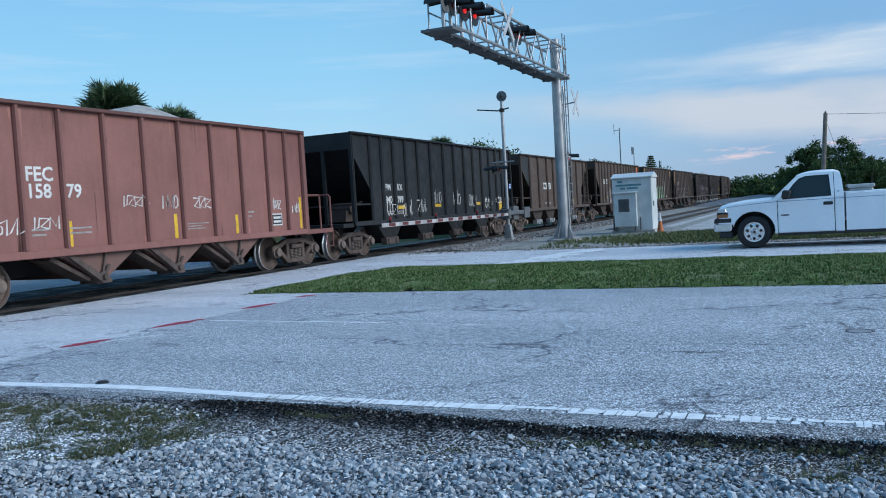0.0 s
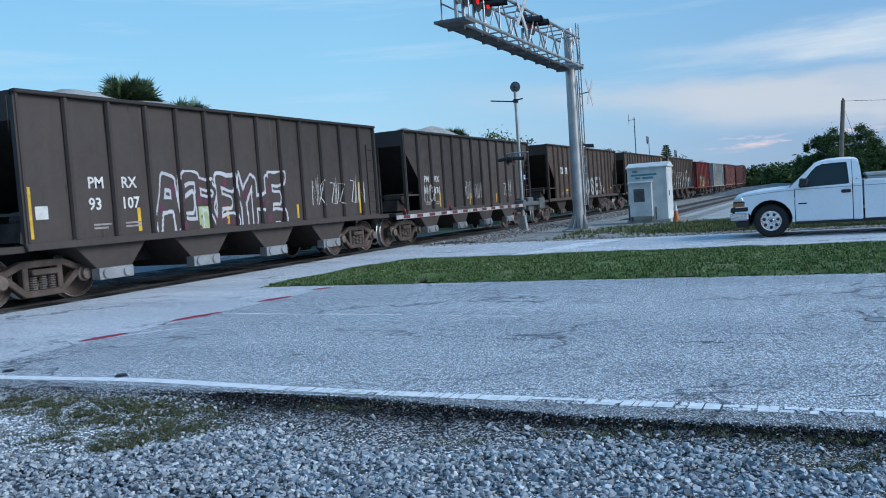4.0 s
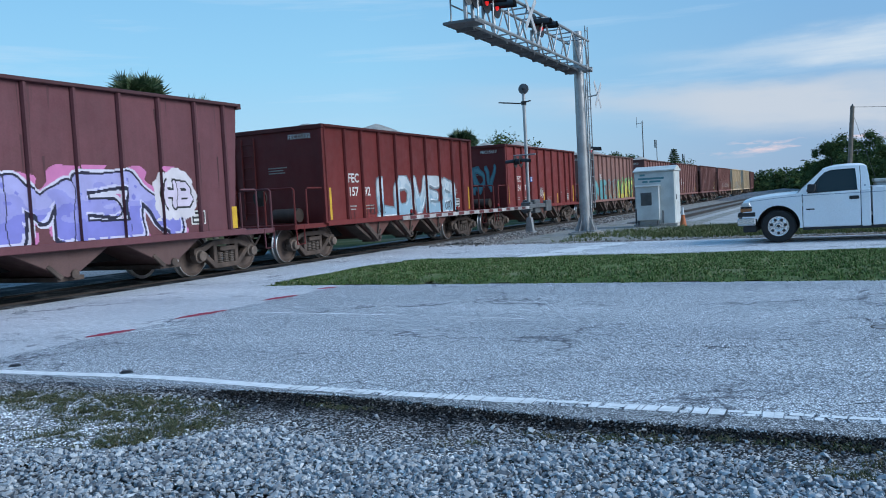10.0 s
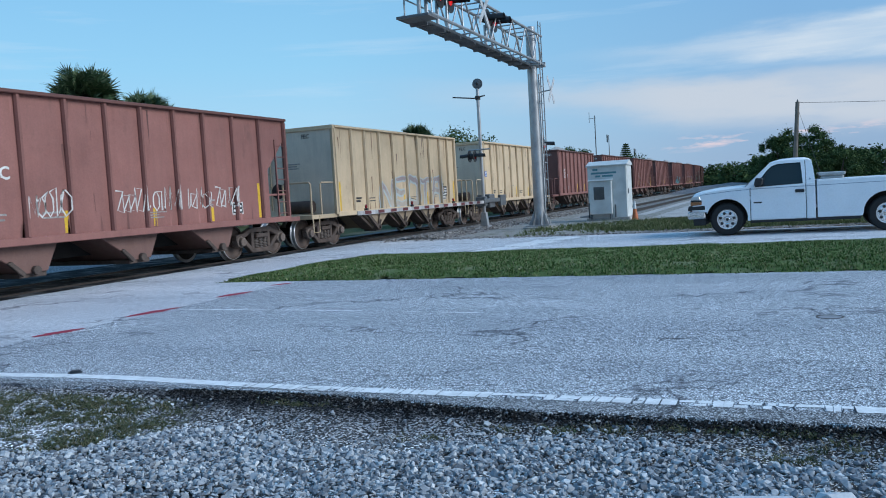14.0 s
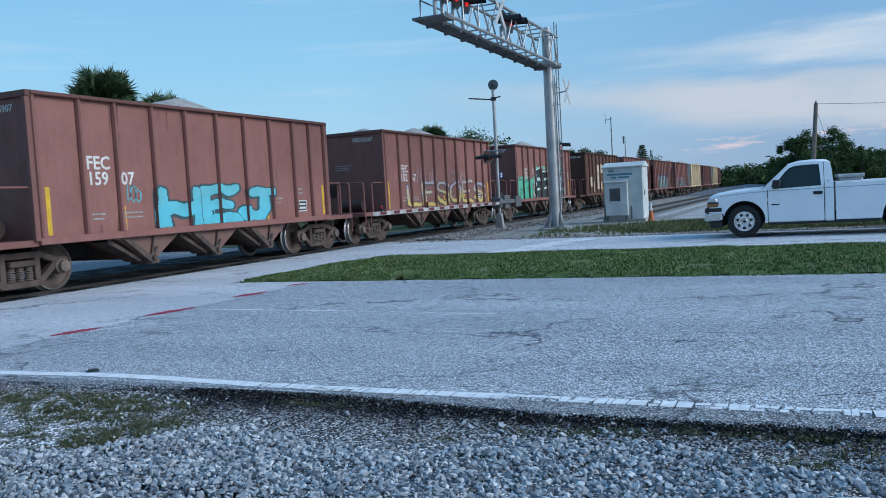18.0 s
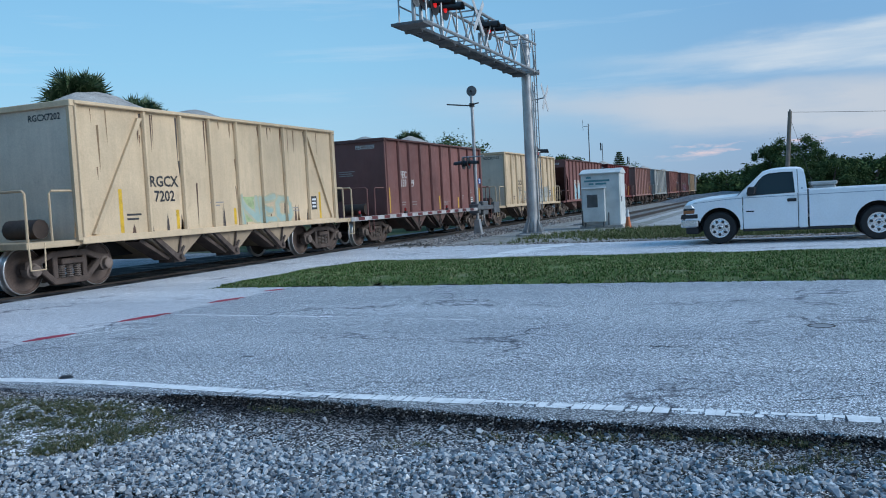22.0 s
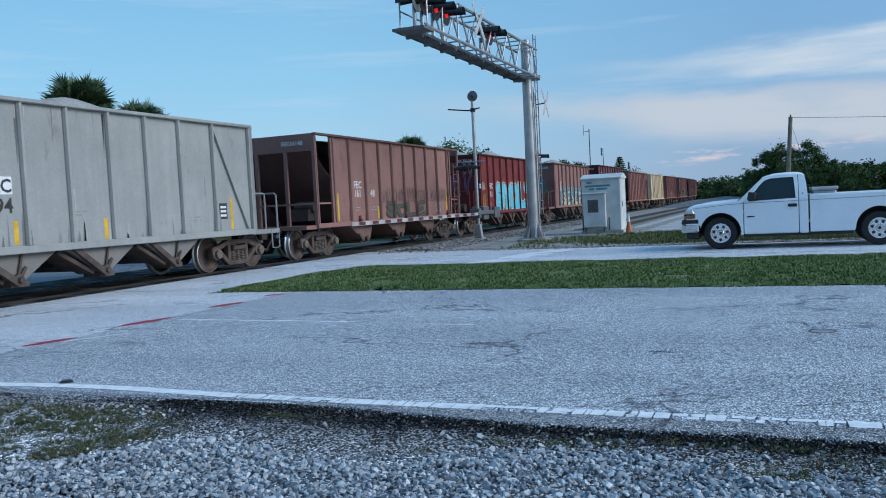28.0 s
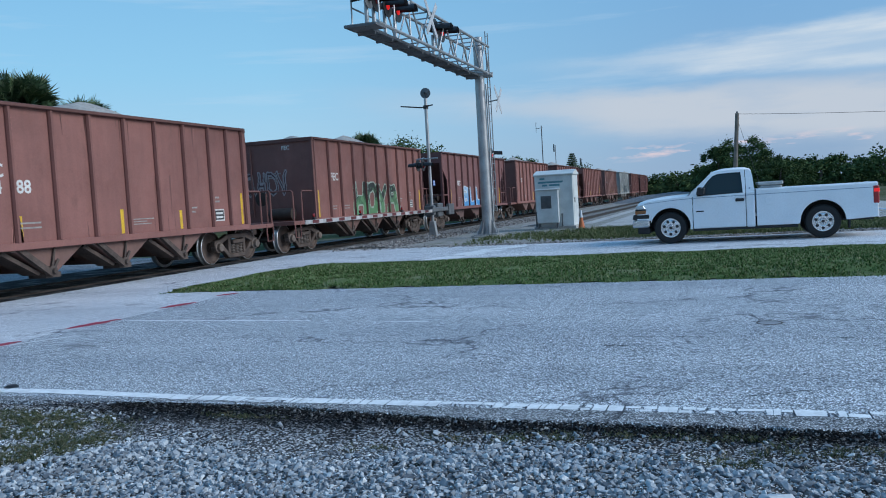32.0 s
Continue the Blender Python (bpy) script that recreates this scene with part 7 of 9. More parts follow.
            end_piece(car, make, -0.9, 1.0, 1.7, 2.7, "546", (0.03, 0.16, 0.18), (0.05, 0.22, 0.24), 49)
            piece(-3.2, 2.65, 1.1, 1.9, "SENOR", (0.36, 0.40, 0.42), BLK, halo=(0.10, 0.32, 0.38), fill2=(0.50, 0.46, 0.30), fat=0.85)
        elif n == 50:
            piece(-3.3, 2.2, 1.08, 2.05, "TELOUS", (0.03, 0.03, 0.035), (0.56, 0.55, 0.58), fill2=(0.05, 0.045, 0.055), fat=1.05)
            tag(-4.0, 1.3, 0.5, 0.35, white, 500)
        elif n == 54:
            end_piece(car, make, -1.0, 0.6, 1.9, 2.6, "3652", (0.10, 0.05, 0.05), (0.36, 0.30, 0.30), 54, 0.3)
            piece(-1.9, 2.1, 1.1, 2.1, "HOYA", (0.025, 0.03, 0.025), (0.36, 0.42, 0.34), fill2=(0.12, 0.26, 0.12), fat=1.05)
        elif n == 55:
            piece(-2.6, 3.0, 1.1, 1.95, "BLUES", (0.30, 0.44, 0.58), (0.62, 0.64, 0.66), fill2=(0.08, 0.28, 0.55), fat=1.1)
        elif n in (57, 60):
            piece(-1.0, 2.6, 1.1, 1.9, "GATE", (0.36, 0.44, 0.14) if n == 57 else (0.06, 0.08, 0.10), (0.55, 0.55, 0.5) if n != 57 else BLK, fat=0.9)


RUSTOR = plain("orange_brown_rust", (0.16, 0.065, 0.03), 0.85, 0, 0.5, 2.0, 40, 0.15)
SOOTP = plain("soot_black_coat", (0.020, 0.020, 0.022), 0.6, 0, 0.3, 3, 40, 0.05)
LIMEP = plain("pale_lime_spray", (0.40, 0.48, 0.24), 0.6, 0, 0.3, 4, 40, 0)
SKYP = plain("cyan_spray", (0.14, 0.46, 0.50), 0.6, 0, 0.3, 4, 40, 0)
RUSTTAN = plain("tan_rusted_steel", (0.26, 0.145, 0.06), 0.8, 0, 0.4, 2.5, 40, 0.1)
SPRAYRED = plain("red_spray_paint", (0.50, 0.03, 0.06), 0.5, 0, 0.3, 9, 40, 0)
ORANGEP = plain("orange_patch_paint", (0.55, 0.13, 0.04), 0.6, 0, 0.35, 4, 40, 0)
TANP = plain("bare_primer_patch", (0.60, 0.49, 0.36), 0.7, 0, 0.35, 3, 40, 0)
BLUEP = plain("faded_blue_band", (0.12, 0.27, 0.42), 0.6, 0, 0.35, 4, 40, 0)
REDBAND = plain("faded_red_band", (0.27, 0.09, 0.07), 0.6, 0, 0.35, 4, 40, 0)


def weather(cars):
    """Streaks of rust, soot and dust that run down from the top chord and up from the sill."""
    for n, (car, mk, make, paint, centre, words) in enumerate(cars[:58]):
        rs = random.Random(n * 5 + 2)
        hb, zs, zt = make["hb"], make["zs"], make["zt"]
        pale = paint in (CREAM, TAN)
        ribs = rib_places(make["kind"], hb, make["panels"])
        v, f, c = [], [], []
        for k in range(70 if pale else 46):
            if make["kind"] in "CB":
                y = rs.uniform(-hb + 1.35, hb - 1.35)
            else:
                y = rs.uniform(-hb + 0.2, hb - 0.6)
            near = min(ribs, key=lambda q: abs(q - y))
            if rs.random() < 0.55:
                y = near + rs.choice((-1, 1)) * rs.uniform(0.055, 0.10)
            elif abs(y - near) < 0.09:
                y = near + 0.12
            w = rs.uniform(0.006, 0.03) * (1.4 if pale else 1.0)
            if rs.random() < 0.6:
                z0, l = rs.choice((zt - 0.1, zt - 0.1, rs.uniform(zs + 0.8, zt - 0.2))), -rs.uniform(0.15, 1.1)
            else:
                z0, l = zs + 0.06, rs.uniform(0.1, 0.6)
                w *= 1.6
            m = len(v)
            d = rs.uniform(-0.01, 0.01)
            x = W_SHEET + 0.0025
            v += [(x, y - w, z0), (x, y + w, z0), (x, y + w * 0.6 + d, z0 + l * 0.6), (x, y + d * 2, z0 + l), (x, y - w * 0.6 + d, z0 + l * 0.5)]
            f.append((m, m + 1, m + 2, m + 3, m + 4) if l > 0 else (m + 4, m + 3, m + 2, m + 1, m))
            if pale:
                col = rs.choice(((0.16, 0.075, 0.035), (0.11, 0.06, 0.04), (0.24, 0.15, 0.08), (0.07, 0.055, 0.05)))
            else:
                k2 = rs.choice((0.45, 0.6, 0.7, 1.25))
                col = tuple(q * k2 for q in paint)
            c.append(col)
        me = cloud("grime_coat", v, f, SPRAY)
        at = me.attributes.new("spray", "FLOAT_COLOR", "FACE")
        at.data.foreach_set("color", [q for col3 in c for q in (*col3, 1.0)])
        tagged(part("grime_coat", me, None, car), "streaks of rust and grime", kind="stuff")


TRAIN = build_train()
dress(TRAIN)
weather(TRAIN)
# ---- the crossing's signals ----
MX, MY = -8.1, 28.6  # foot of the mast


WORNW = plain("greyed_white_board", (0.50, 0.52, 0.54), 0.5, 0, 0.35, 5, 40, 0)


def flasher(parent, at, facing, lit, name="flasher", k=1.0, mat=None):
    """A crossing lamp: round black backboard, hooded lens. facing: 1 towards +x, -1 towards -x."""
    x, y, z = at
    s = Shape()
    s.lathe([(0.0, 0.0), (0.0, 0.30 * k), (facing * 0.015, 0.30 * k), (facing * 0.015, 0.0)], "x", 24, (x, y, z))
    f = part(name, s, mat or BLACKM, parent, "black round-backed signal lamp, " + ("lit red" if lit else "dark"))
    q = Shape()
    q.lathe([(facing * 0.016, 0.0), (facing * 0.05, 0.06), (facing * 0.035, 0.105), (facing * 0.016, 0.11)], "x", 18, (x, y, z))
    part("lens", q, RED if lit else REDOFF, f, "red glass lens", 0, True)
    q = Shape()
    n = 12
    for i in range(n):
        a0, a1 = math.pi * (i / n) * 1.1 - 0.15, math.pi * ((i + 1) / n) * 1.1 - 0.15
        l0, l1 = 0.52 * k, 0.52 * k
        vs = []
        for a, l in ((a0, l0), (a1, l1)):
            c, w = math.cos(a), math.sin(a)
            vs += [(x + facing * 0.015, y + 0.15 * k * c, z + 0.15 * k * w), (x + facing * l, y + 0.15 * k * c, z + 0.15 * k * w - 0.03)]
        q.add(vs, [(0, 1, 3, 2)])
    part("hood", q, BLACKM, f)
    q = Shape()
    q.lathe([(-facing * 0.20, 0.0), (-facing * 0.19, 0.07), (-facing * 0.04, 0.12), (0.0, 0.12)], "x", 14, (x, y, z))
    part("lamp_housing", q, BLACKM, f, "", 0, True)
    return f


def crossbuck(parent, x, y, z, size=0.62):
    b = None
    for sgn in (-1, 1):
        c = size * 0.707
        pts = [(y - c - 0.055, z - sgn * c + 0.055 * sgn), (y - c + 0.055, z - sgn * c - 0.055 * sgn), (y + c + 0.055, z + sgn * c - 0.055 * sgn), (y + c - 0.055, z + sgn * c + 0.055 * sgn)]
        o = part("crossbuck_blade", Shape().prism(pts, "x", x + 0.012 * sgn, x + 0.012 * sgn + 0.01), WORNW, parent, "greyed white crossbuck board")
        b = b or o
    return b


mast = thing("cantilever_signal", "galvanised cantilever signal mast with walkway and red flashers over the road", "crossing signal")
s = Shape()
s.lathe([(0.1, 0.195), (3.0, 0.182), (5.0, 0.172), (7.0, 0.165), (7.05, 0.165), (7.08, 0.0)], "z", 20, (MX, MY, 0))
part("pole", s, GALV, mast, "", 0, True)
s = Shape()
s.box(MX - 0.42, MX + 0.42, MY - 0.42, MY + 0.42, 0.06, 0.11)
for k in range(8):
    a = k * math.pi / 4 + 0.39
    c, w = math.cos(a), math.sin(a)
    s.add([(MX + c * 0.20, MY + w * 0.20, 0.11), (MX + c * 0.40, MY + w * 0.40, 0.11), (MX + c * 0.20, MY + w * 0.20, 0.62), (MX + c * 0.20 - w * 0.015, MY + w * 0.20 + c * 0.015, 0.11), (MX + c * 0.40 - w * 0.015, MY + w * 0.40 + c * 0.015, 0.11), (MX + c * 0.20 - w * 0.015, MY + w * 0.20 + c * 0.015, 0.62)],
          [(0, 1, 2), (3, 5, 4), (0, 3, 4, 1), (1, 4, 5, 2)])
    s.tube((MX + c * 0.36, MY + w * 0.36, 0.1), (MX + c * 0.36, MY + w * 0.36, 0.22), 0.02, 6)
part("base_plate", s, GALV, mast)
part("foundation", Shape().lathe([(-0.1, 0.62), (0.05, 0.62), (0.06, 0.55), (0.06, 0.0)], "z", 18, (MX, MY, 0)), LOAD, mast, "rough concrete footing")
YA, YB = 18.70, MY  # the arm's end and root
ZL, ZU = 5.74, 6.70
for x in (MX - 0.36, MX + 0.36):
    part("lower_chord", Shape().tube((x, YA, ZL), (x, YB + 0.3, ZL), 0.045, 8), GALV, mast)
for x in (MX - 0.36, MX + 0.36):
    part("upper_chord", Shape().tube((x, YA + 2.3, ZU), (x, YB + 0.1, ZU), 0.045, 8), GALV, mast)
y, up = YA + 2.3, False
while y < YB - 0.4:
    for x in (MX - 0.36, MX + 0.36):
        part("web_brace", Shape().tube((x, y, ZL if up else ZU), (x, min(y + 0.72, YB), ZU if up else ZL), 0.026, 6), GALV, mast)
    part("cross_strut", Shape().tube((MX - 0.36, y, ZL), (MX + 0.36, y, ZL), 0.022, 6), GALV, mast)
    part("cross_strut", Shape().tube((MX - 0.36, y, ZU), (MX + 0.36, y, ZU), 0.022, 6), GALV, mast)
    y, up = y + 0.72, not up
for y in (YB - 0.35, YB + 0.28):
    part("clamp_bracket", Shape().box(MX - 0.42, MX + 0.42, y - 0.03, y + 0.03, ZL - 0.09, ZL + 0.09), GALV, mast, "", 0.01)
y = YA - 0.15
while y < YB - 0.6:
    s = Shape()
    for i in range(7):
        s.box(MX - 0.36 + i * 0.07, MX - 0.348 + i * 0.07, y, y + 1.12, ZL - 0.09, ZL - 0.06)
    s.box(MX - 0.37, MX + 0.08, y, y + 0.03, ZL - 0.10, ZL - 0.06)
    s.box(MX - 0.37, MX + 0.08, y + 1.09, y + 1.12, ZL - 0.10, ZL - 0.06)
    s.box(MX - 0.36, MX + 0.07, y + 0.02, y + 1.1, ZL - 0.082, ZL - 0.075)
    part("walkway_grating", s, GALVD, mast)
    part("walkway_bracket", Shape().prism([(y + 0.50, ZL - 0.08), (y + 0.64, ZL - 0.08), (y + 0.60, ZL - 0.18), (y + 0.54, ZL - 0.18)], "x", MX - 0.36, MX + 0.10), GALVD, mast)
    y += 1.13
for x in (MX - 0.37, MX + 0.09):
    part("walkway_edge", Shape().box(x - 0.015, x + 0.015, YA - 0.15, YB - 0.4, ZL - 0.11, ZL - 0.04), GALVD, mast)
for y in (YA + 0.1, YA + 1.1, YA + 2.2):
    for x in (MX - 0.36, MX + 0.36):
        part("handrail_post", Shape().tube((x, y, ZL - 0.05), (x, y, ZL + 0.95), 0.022, 6), GALV, mast)
for z in (ZL + 0.45, ZL + 0.95):
    part("handrail", Shape().tube((MX - 0.36, YA + 0.1, z), (MX - 0.36, YA + 2.3, z), 0.020, 6), GALV, mast)
part("end_plate", Shape().box(MX - 0.42, MX + 0.42, YA - 0.28, YA + 0.35, ZL - 0.10, ZL - 0.04), GALVD, mast)
for y, lit in ((18.75, 0), (19.2, 0), (19.9, 1), (20.6, 1), (23.6, 0), (24.2, 1)):
    part("flasher_stem", Shape().tube((MX + 0.05, y, ZL - 0.02), (MX + 0.05, y, ZL + 0.55), 0.05, 8), GALV, mast)
    zl = ZL + (0.66 if y < 22 else 0.72)
    flasher(mast, (MX + 0.14, y, zl), 1 if y > 19 else -1, lit, mat=GALVD if y < 19 else None)
crossbuck(mast, MX + 0.45, 22.4, ZL + 0.76, 0.66)
crossbuck(mast, MX + 0.55, MY + 0.35, 4.85, 0.60)
part("sign_arm", Shape().tube((MX, MY + 0.1, 4.75), (MX + 0.55, MY + 0.35, 4.85), 0.025, 6), GALV, mast)
part("ladder_rail", Shape().box(MX + 0.24, MX + 0.27, MY + 0.10, MY + 0.13, 0.9, 7.25), GALV, mast)
part("ladder_rail", Shape().box(MX + 0.24, MX + 0.27, MY + 0.42, MY + 0.45, 0.9, 7.25), GALV, mast)
z = 1.1
while z < 7.2:
    part("ladder_rung", Shape().tube((MX + 0.255, MY + 0.11, z), (MX + 0.255, MY + 0.44, z), 0.013, 6), GALV, mast)
    z += 0.3
part("conduit", Shape().tube((MX + 0.22, MY + 0.02, 0.1), (MX + 0.22, MY + 0.02, 5.4), 0.03, 6), GALV, mast)
part("side_arm", Shape().tube((MX + 0.1, MY + 0.1, 2.95), (MX + 0.28, MY + 0.3, 2.95), 0.03, 6), GALV, mast)
flasher(mast, (MX + 0.16, MY + 0.42, 2.95), 1, 1, k=0.75)

ARMW = plain("grimy_white_arm", (0.46, 0.44, 0.43), 0.6, 0, 0.4, 3, 30, 0.05)
ARMR = plain("dull_red_stripe", (0.13, 0.022, 0.025), 0.6, 0, 0.4, 5, 30, 0.0)
# the gate: post with bell, lamps, mechanism and lowered arm
PX, PY = -10.75, 30.2
gate = thing("crossing_gate", "slim galvanised gate post with bell, lamps and lowered striped arm", "crossing gate")
part("post", Shape().lathe([(0.05, 0.068), (5.35, 0.062), (5.36, 0.0)], "z", 14, (PX, PY, 0)), GALV, gate, "", 0, True)
s = Shape().box(PX - 0.22, PX + 0.22, PY - 0.22, PY + 0.22, -0.05, 0.09)
s.prism([(PX - 0.16, 0.09), (PX + 0.16, 0.09), (PX + 0.10, 0.62), (PX - 0.10, 0.62)], "y", PY - 0.1, PY + 0.1)
part("base_casting", s, GALV, gate, "", 0.015)
s = Shape().lathe([(0.09, 0.0), (0.09, 0.17), (0.03, 0.20), (-0.02, 0.20), (-0.03, 0.13), (-0.06, 0.06), (-0.06, 0.0)], "y", 22, (PX + 0.02, PY - 0.02, 5.52))
bell = part("bell", s, GALVD, gate, "round weathered signal bell", 0, True)
part("hub", Shape().lathe([(-0.05, 0.05), (-0.10, 0.04), (-0.10, 0.0)], "y", 10, (PX + 0.02, PY - 0.02, 5.52)), BLACKM, bell)
part("crossarm", Shape().tube((PX - 1.0, PY - 0.05, 5.10), (PX - 0.15, PY - 0.07, 4.98), 0.028, 6).tube((PX - 0.15, PY - 0.07, 4.98), (PX + 0.30, PY - 0.05, 5.05), 0.028, 6), BLACKM, gate)
part("collar", Shape().lathe([(4.92, 0.07), (4.92, 0.10), (5.06, 0.10), (5.06, 0.07)], "z", 12, (PX, PY, 0)), BLACKM, gate)
part("lamp_bracket", Shape().tube((PX - 0.48, PY - 0.1, 3.02), (PX + 0.40, PY - 0.1, 3.02), 0.03, 6), GALV, gate)
flasher(gate, (PX - 0.40, PY - 0.14, 2.78), -1, 0, k=0.75)
flasher(gate, (PX - 0.20, PY - 0.14, 2.78), 1, 0, k=0.75)
part("blue_notice", Shape().box(PX + 0.09, PX + 0.11, PY + 0.02, PY + 0.24, 1.98, 2.18), BLUES, gate, "small blue notice plate", 0.004)
bars(gate, PY + 0.05, 2.12, (0.16, 0.12, 0.15), WHITES, 0.03, 0.05, PX + 0.113)
part("mechanism_case", Shape().box(PX - 0.30, PX + 0.22, PY + 0.12, PY + 0.72, 0.78, 1.30), GALVD, gate, "", 0.03)
part("mechanism_case", Shape().box(PX - 0.2, PX + 0.2, PY - 0.35, PY - 0.1, 0.85, 1.22), GALVD, gate, "", 0.03)
s = Shape().box(PX + 0.22, PX + 0.30, PY - 0.7, PY + 1.5, 0.98, 1.14)
s.box(PX + 0.20, PX + 0.34, PY + 1.1, PY + 1.75, 0.82, 1.25)
part("counterweight", s, GALVD, gate, "", 0.02)
y, k = PY - 0.3, 0
while y > 19.7:
    z0 = 1.02
    part("arm_board", Shape().box(PX + 0.24, PX + 0.265, y - 0.80, y, z0 - 0.055, z0 + 0.055), ARMW, gate, "", 0.004)
    part("arm_stripe", Shape().box(PX + 0.263, PX + 0.269, y - 0.40, y - 0.03, z0 - 0.040, z0 + 0.048), ARMR, gate, "dull red stripe", 0.0)
    y, k = y - 0.80, k + 1
for y in (20.0, 23.0, 26.4):
    b = part("arm_lamp", Shape().box(PX + 0.22, PX + 0.30, y - 0.05, y + 0.05, 1.08, 1.14), BLACKM, gate)
    part("lens", Shape().lathe([(0.0, 0.0), (0.0, 0.055), (0.03, 0.055), (0.05, 0.0)], "x", 12, (PX + 0.24, y, 1.19)), REDOFF, b)

# white equipment cabinet
cab = thing("signal_cabinet", "white metal signal equipment cabinet with louvred unit on its front", "equipment cabinet", at=pose(-6.47, 33.3, 0.10))
part("body", Shape().box(-0.76, 0.76, -0.6, 0.6, 0.0, 2.02), CABINET, cab, "", 0.012)
s = Shape().prism([(-0.66, 2.02), (0.66, 2.02), (0.66, 2.07), (0.0, 2.24), (-0.66, 2.07)], "x", -0.81, 0.81)
part("roof", s, CABINET, cab, "shallow white gable roof", 0.008)
part("plinth", Shape().box(-0.84, 0.84, -0.68, 0.68, -0.12, 0.0), LOAD, cab, "concrete plinth", 0.01)
ac = part("cooling_unit", Shape().box(-0.68, 0.20, -0.80, -0.6, 0.14, 1.46), CABINET, cab, "grey cooling unit", 0.02)
part("grille_back", Shape().box(-0.50, -0.08, -0.806, -0.8, 0.72, 1.22), GALVD, ac)
for i in range(11):
    part("grille_slat", Shape().box(-0.49, -0.09, -0.822, -0.806, 0.74 + i * 0.042, 0.755 + i * 0.042), GALVD, ac)
part("unit_hood", Shape().prism([(-0.86, 1.46), (-0.60, 1.52), (-0.60, 1.46)], "x", -0.72, 0.24), CABINET, ac)
for x in (-0.62, 0.12):
    part("unit_bracket", Shape().box(x - 0.02, x + 0.02, -0.79, -0.6, -0.05, 0.14), GALVD, ac)
part("conduit", Shape().tube((-0.74, -0.64, 0.0), (-0.74, -0.64, 0.6), 0.03, 6), GALVD, cab)
part("conduit", Shape().tube((0.30, -0.64, 0.0), (0.30, -0.64, 0.5), 0.03, 6), GALVD, cab)
d = part("door", Shape().box(0.76, 0.772, -0.48, 0.48, 0.12, 1.92), CABINET, cab, "white side door", 0.004)
part("handle", Shape().box(0.772, 0.80, -0.38, -0.34, 0.9, 1.1), GALVD, d)
for z in (0.35, 1.0, 1.65):
    part("hinge", Shape().tube((0.776, 0.47, z - 0.05), (0.776, 0.47, z + 0.05), 0.014, 6), GALVD, d)
s = Shape()
for w, z in (((-0.55, -0.35), 1.86), ((-0.62, 0.38), 1.72), ((-0.45, -0.25), 1.60), ((-0.18, 0.25), 1.60)):
    s.box(w[0], w[1], -0.603, -0.60, z, z + 0.075)
part("sign_print", s, TEALP, cab, "faded teal lettering too worn to read")

cone = thing("traffic_cone", "faded orange traffic cone with a white collar", "traffic cone", at=pose(-5.25, 31.6, -0.01))
part("base", Shape().box(-0.17, 0.17, -0.17, 0.17, 0, 0.03), BLACKM, cone, "", 0.01)
part("body", Shape().lathe([(0.03, 0.13), (0.45, 0.055)], "z", 16), plain("faded_orange_plastic", (0.60, 0.16, 0.05), 0.6, 0, 0.3, 5, 30, 0), cone, "", 0, True)
part("collar", Shape().lathe([(0.44, 0.062), (0.60, 0.040), (0.72, 0.03), (0.73, 0.0)], "z", 16), WHITES, cone, "", 0, True)

# ---- poles ----
def pole(name, x, y, h, r, label, lean=(0, 0), mat=None):
    t = thing(name, label, "pole")
    part("shaft", Shape().tube((x, y, -0.1), (x + lean[0], y + lean[1], h), r, 10, r * 0.8), mat or WOOD, t)
    return t


up = pole("utility_pole", 0.52, 62, 6.25, 0.17, "short weathered wooden utility pole with one wire", (0.42, 0))
part("insulator", Shape().lathe([(6.25, 0.05), (6.3, 0.07), (6.4, 0.03), (6.42, 0)], "z", 10, (0.94, 62, 0)), GALVD, up)
part("guy_wire", Shape().tube((0.92, 62, 5.9), (2.6, 62.5, 0), 0.012, 5), GALVD, up)
s = Shape()
prev = None
for i in range(25):
    u = i / 24
    p = (0.94 + 46 * u, 62 + 14 * u, 6.2 - 3.2 * u * (1 - u) + 0.4 * u)
    if prev:
        s.tube(prev, p, 0.014, 5)
    prev = p
part("wire", s, BLACKM, up)
for az, el, d, nm in ((-11.80, 4.72, 78, "antenna"), (-10.93, 3.35, 110, "short_mast"), (-9.2, 2.3, 120, "short_mast")):
    x, y = d * math.sin(radians(az)), d * math.cos(radians(az))
    h = 1.36 + d * math.tan(radians(el))
    t = pole(nm, x, y, h, 0.055, "thin grey radio mast beyond the tracks", mat=GALVD)
    if nm == "antenna":
        part("aerial", Shape().tube((x - 0.55, y, h - 0.25), (x + 0.1, y, h - 0.2), 0.025, 6).tube((x - 0.5, y, h - 0.6), (x - 0.5, y, h + 0.35), 0.02, 6), GALVD, t)
    else:
        part("aerial", Shape().tube((x - 0.2, y, h - 0.9), (x - 0.2, y, h + 0.1), 0.09, 6), GALVD, t)

# ---- pickup truck ----
TW = plain("white_truck_paint", (0.84, 0.87, 0.90), 0.22, 0.0, 0.05, 1.5, 30, 0.0)
STRIPE = plain("blue_grey_stripe", (0.26, 0.33, 0.42), 0.4, 0, 0.1, 3, 30, 0)
RUBBER = plain("tyre_rubber", (0.018, 0.018, 0.019), 0.8, 0, 0.2, 5, 40, 0.2)
CHROME = plain("chromed_steel", (0.78, 0.78, 0.79), 0.25, 0.85, 0.1, 5, 40, 0.0)
BLKPL = plain("black_plastic", (0.02, 0.02, 0.022), 0.55, 0, 0.2, 5, 40, 0.05)
GLASS = glass("tinted_window_glass", (0.02, 0.032, 0.035))
AMBER = plain("amber_lens", (0.34, 0.14, 0.06), 0.2, 0, 0.1, 5, 30, 0)
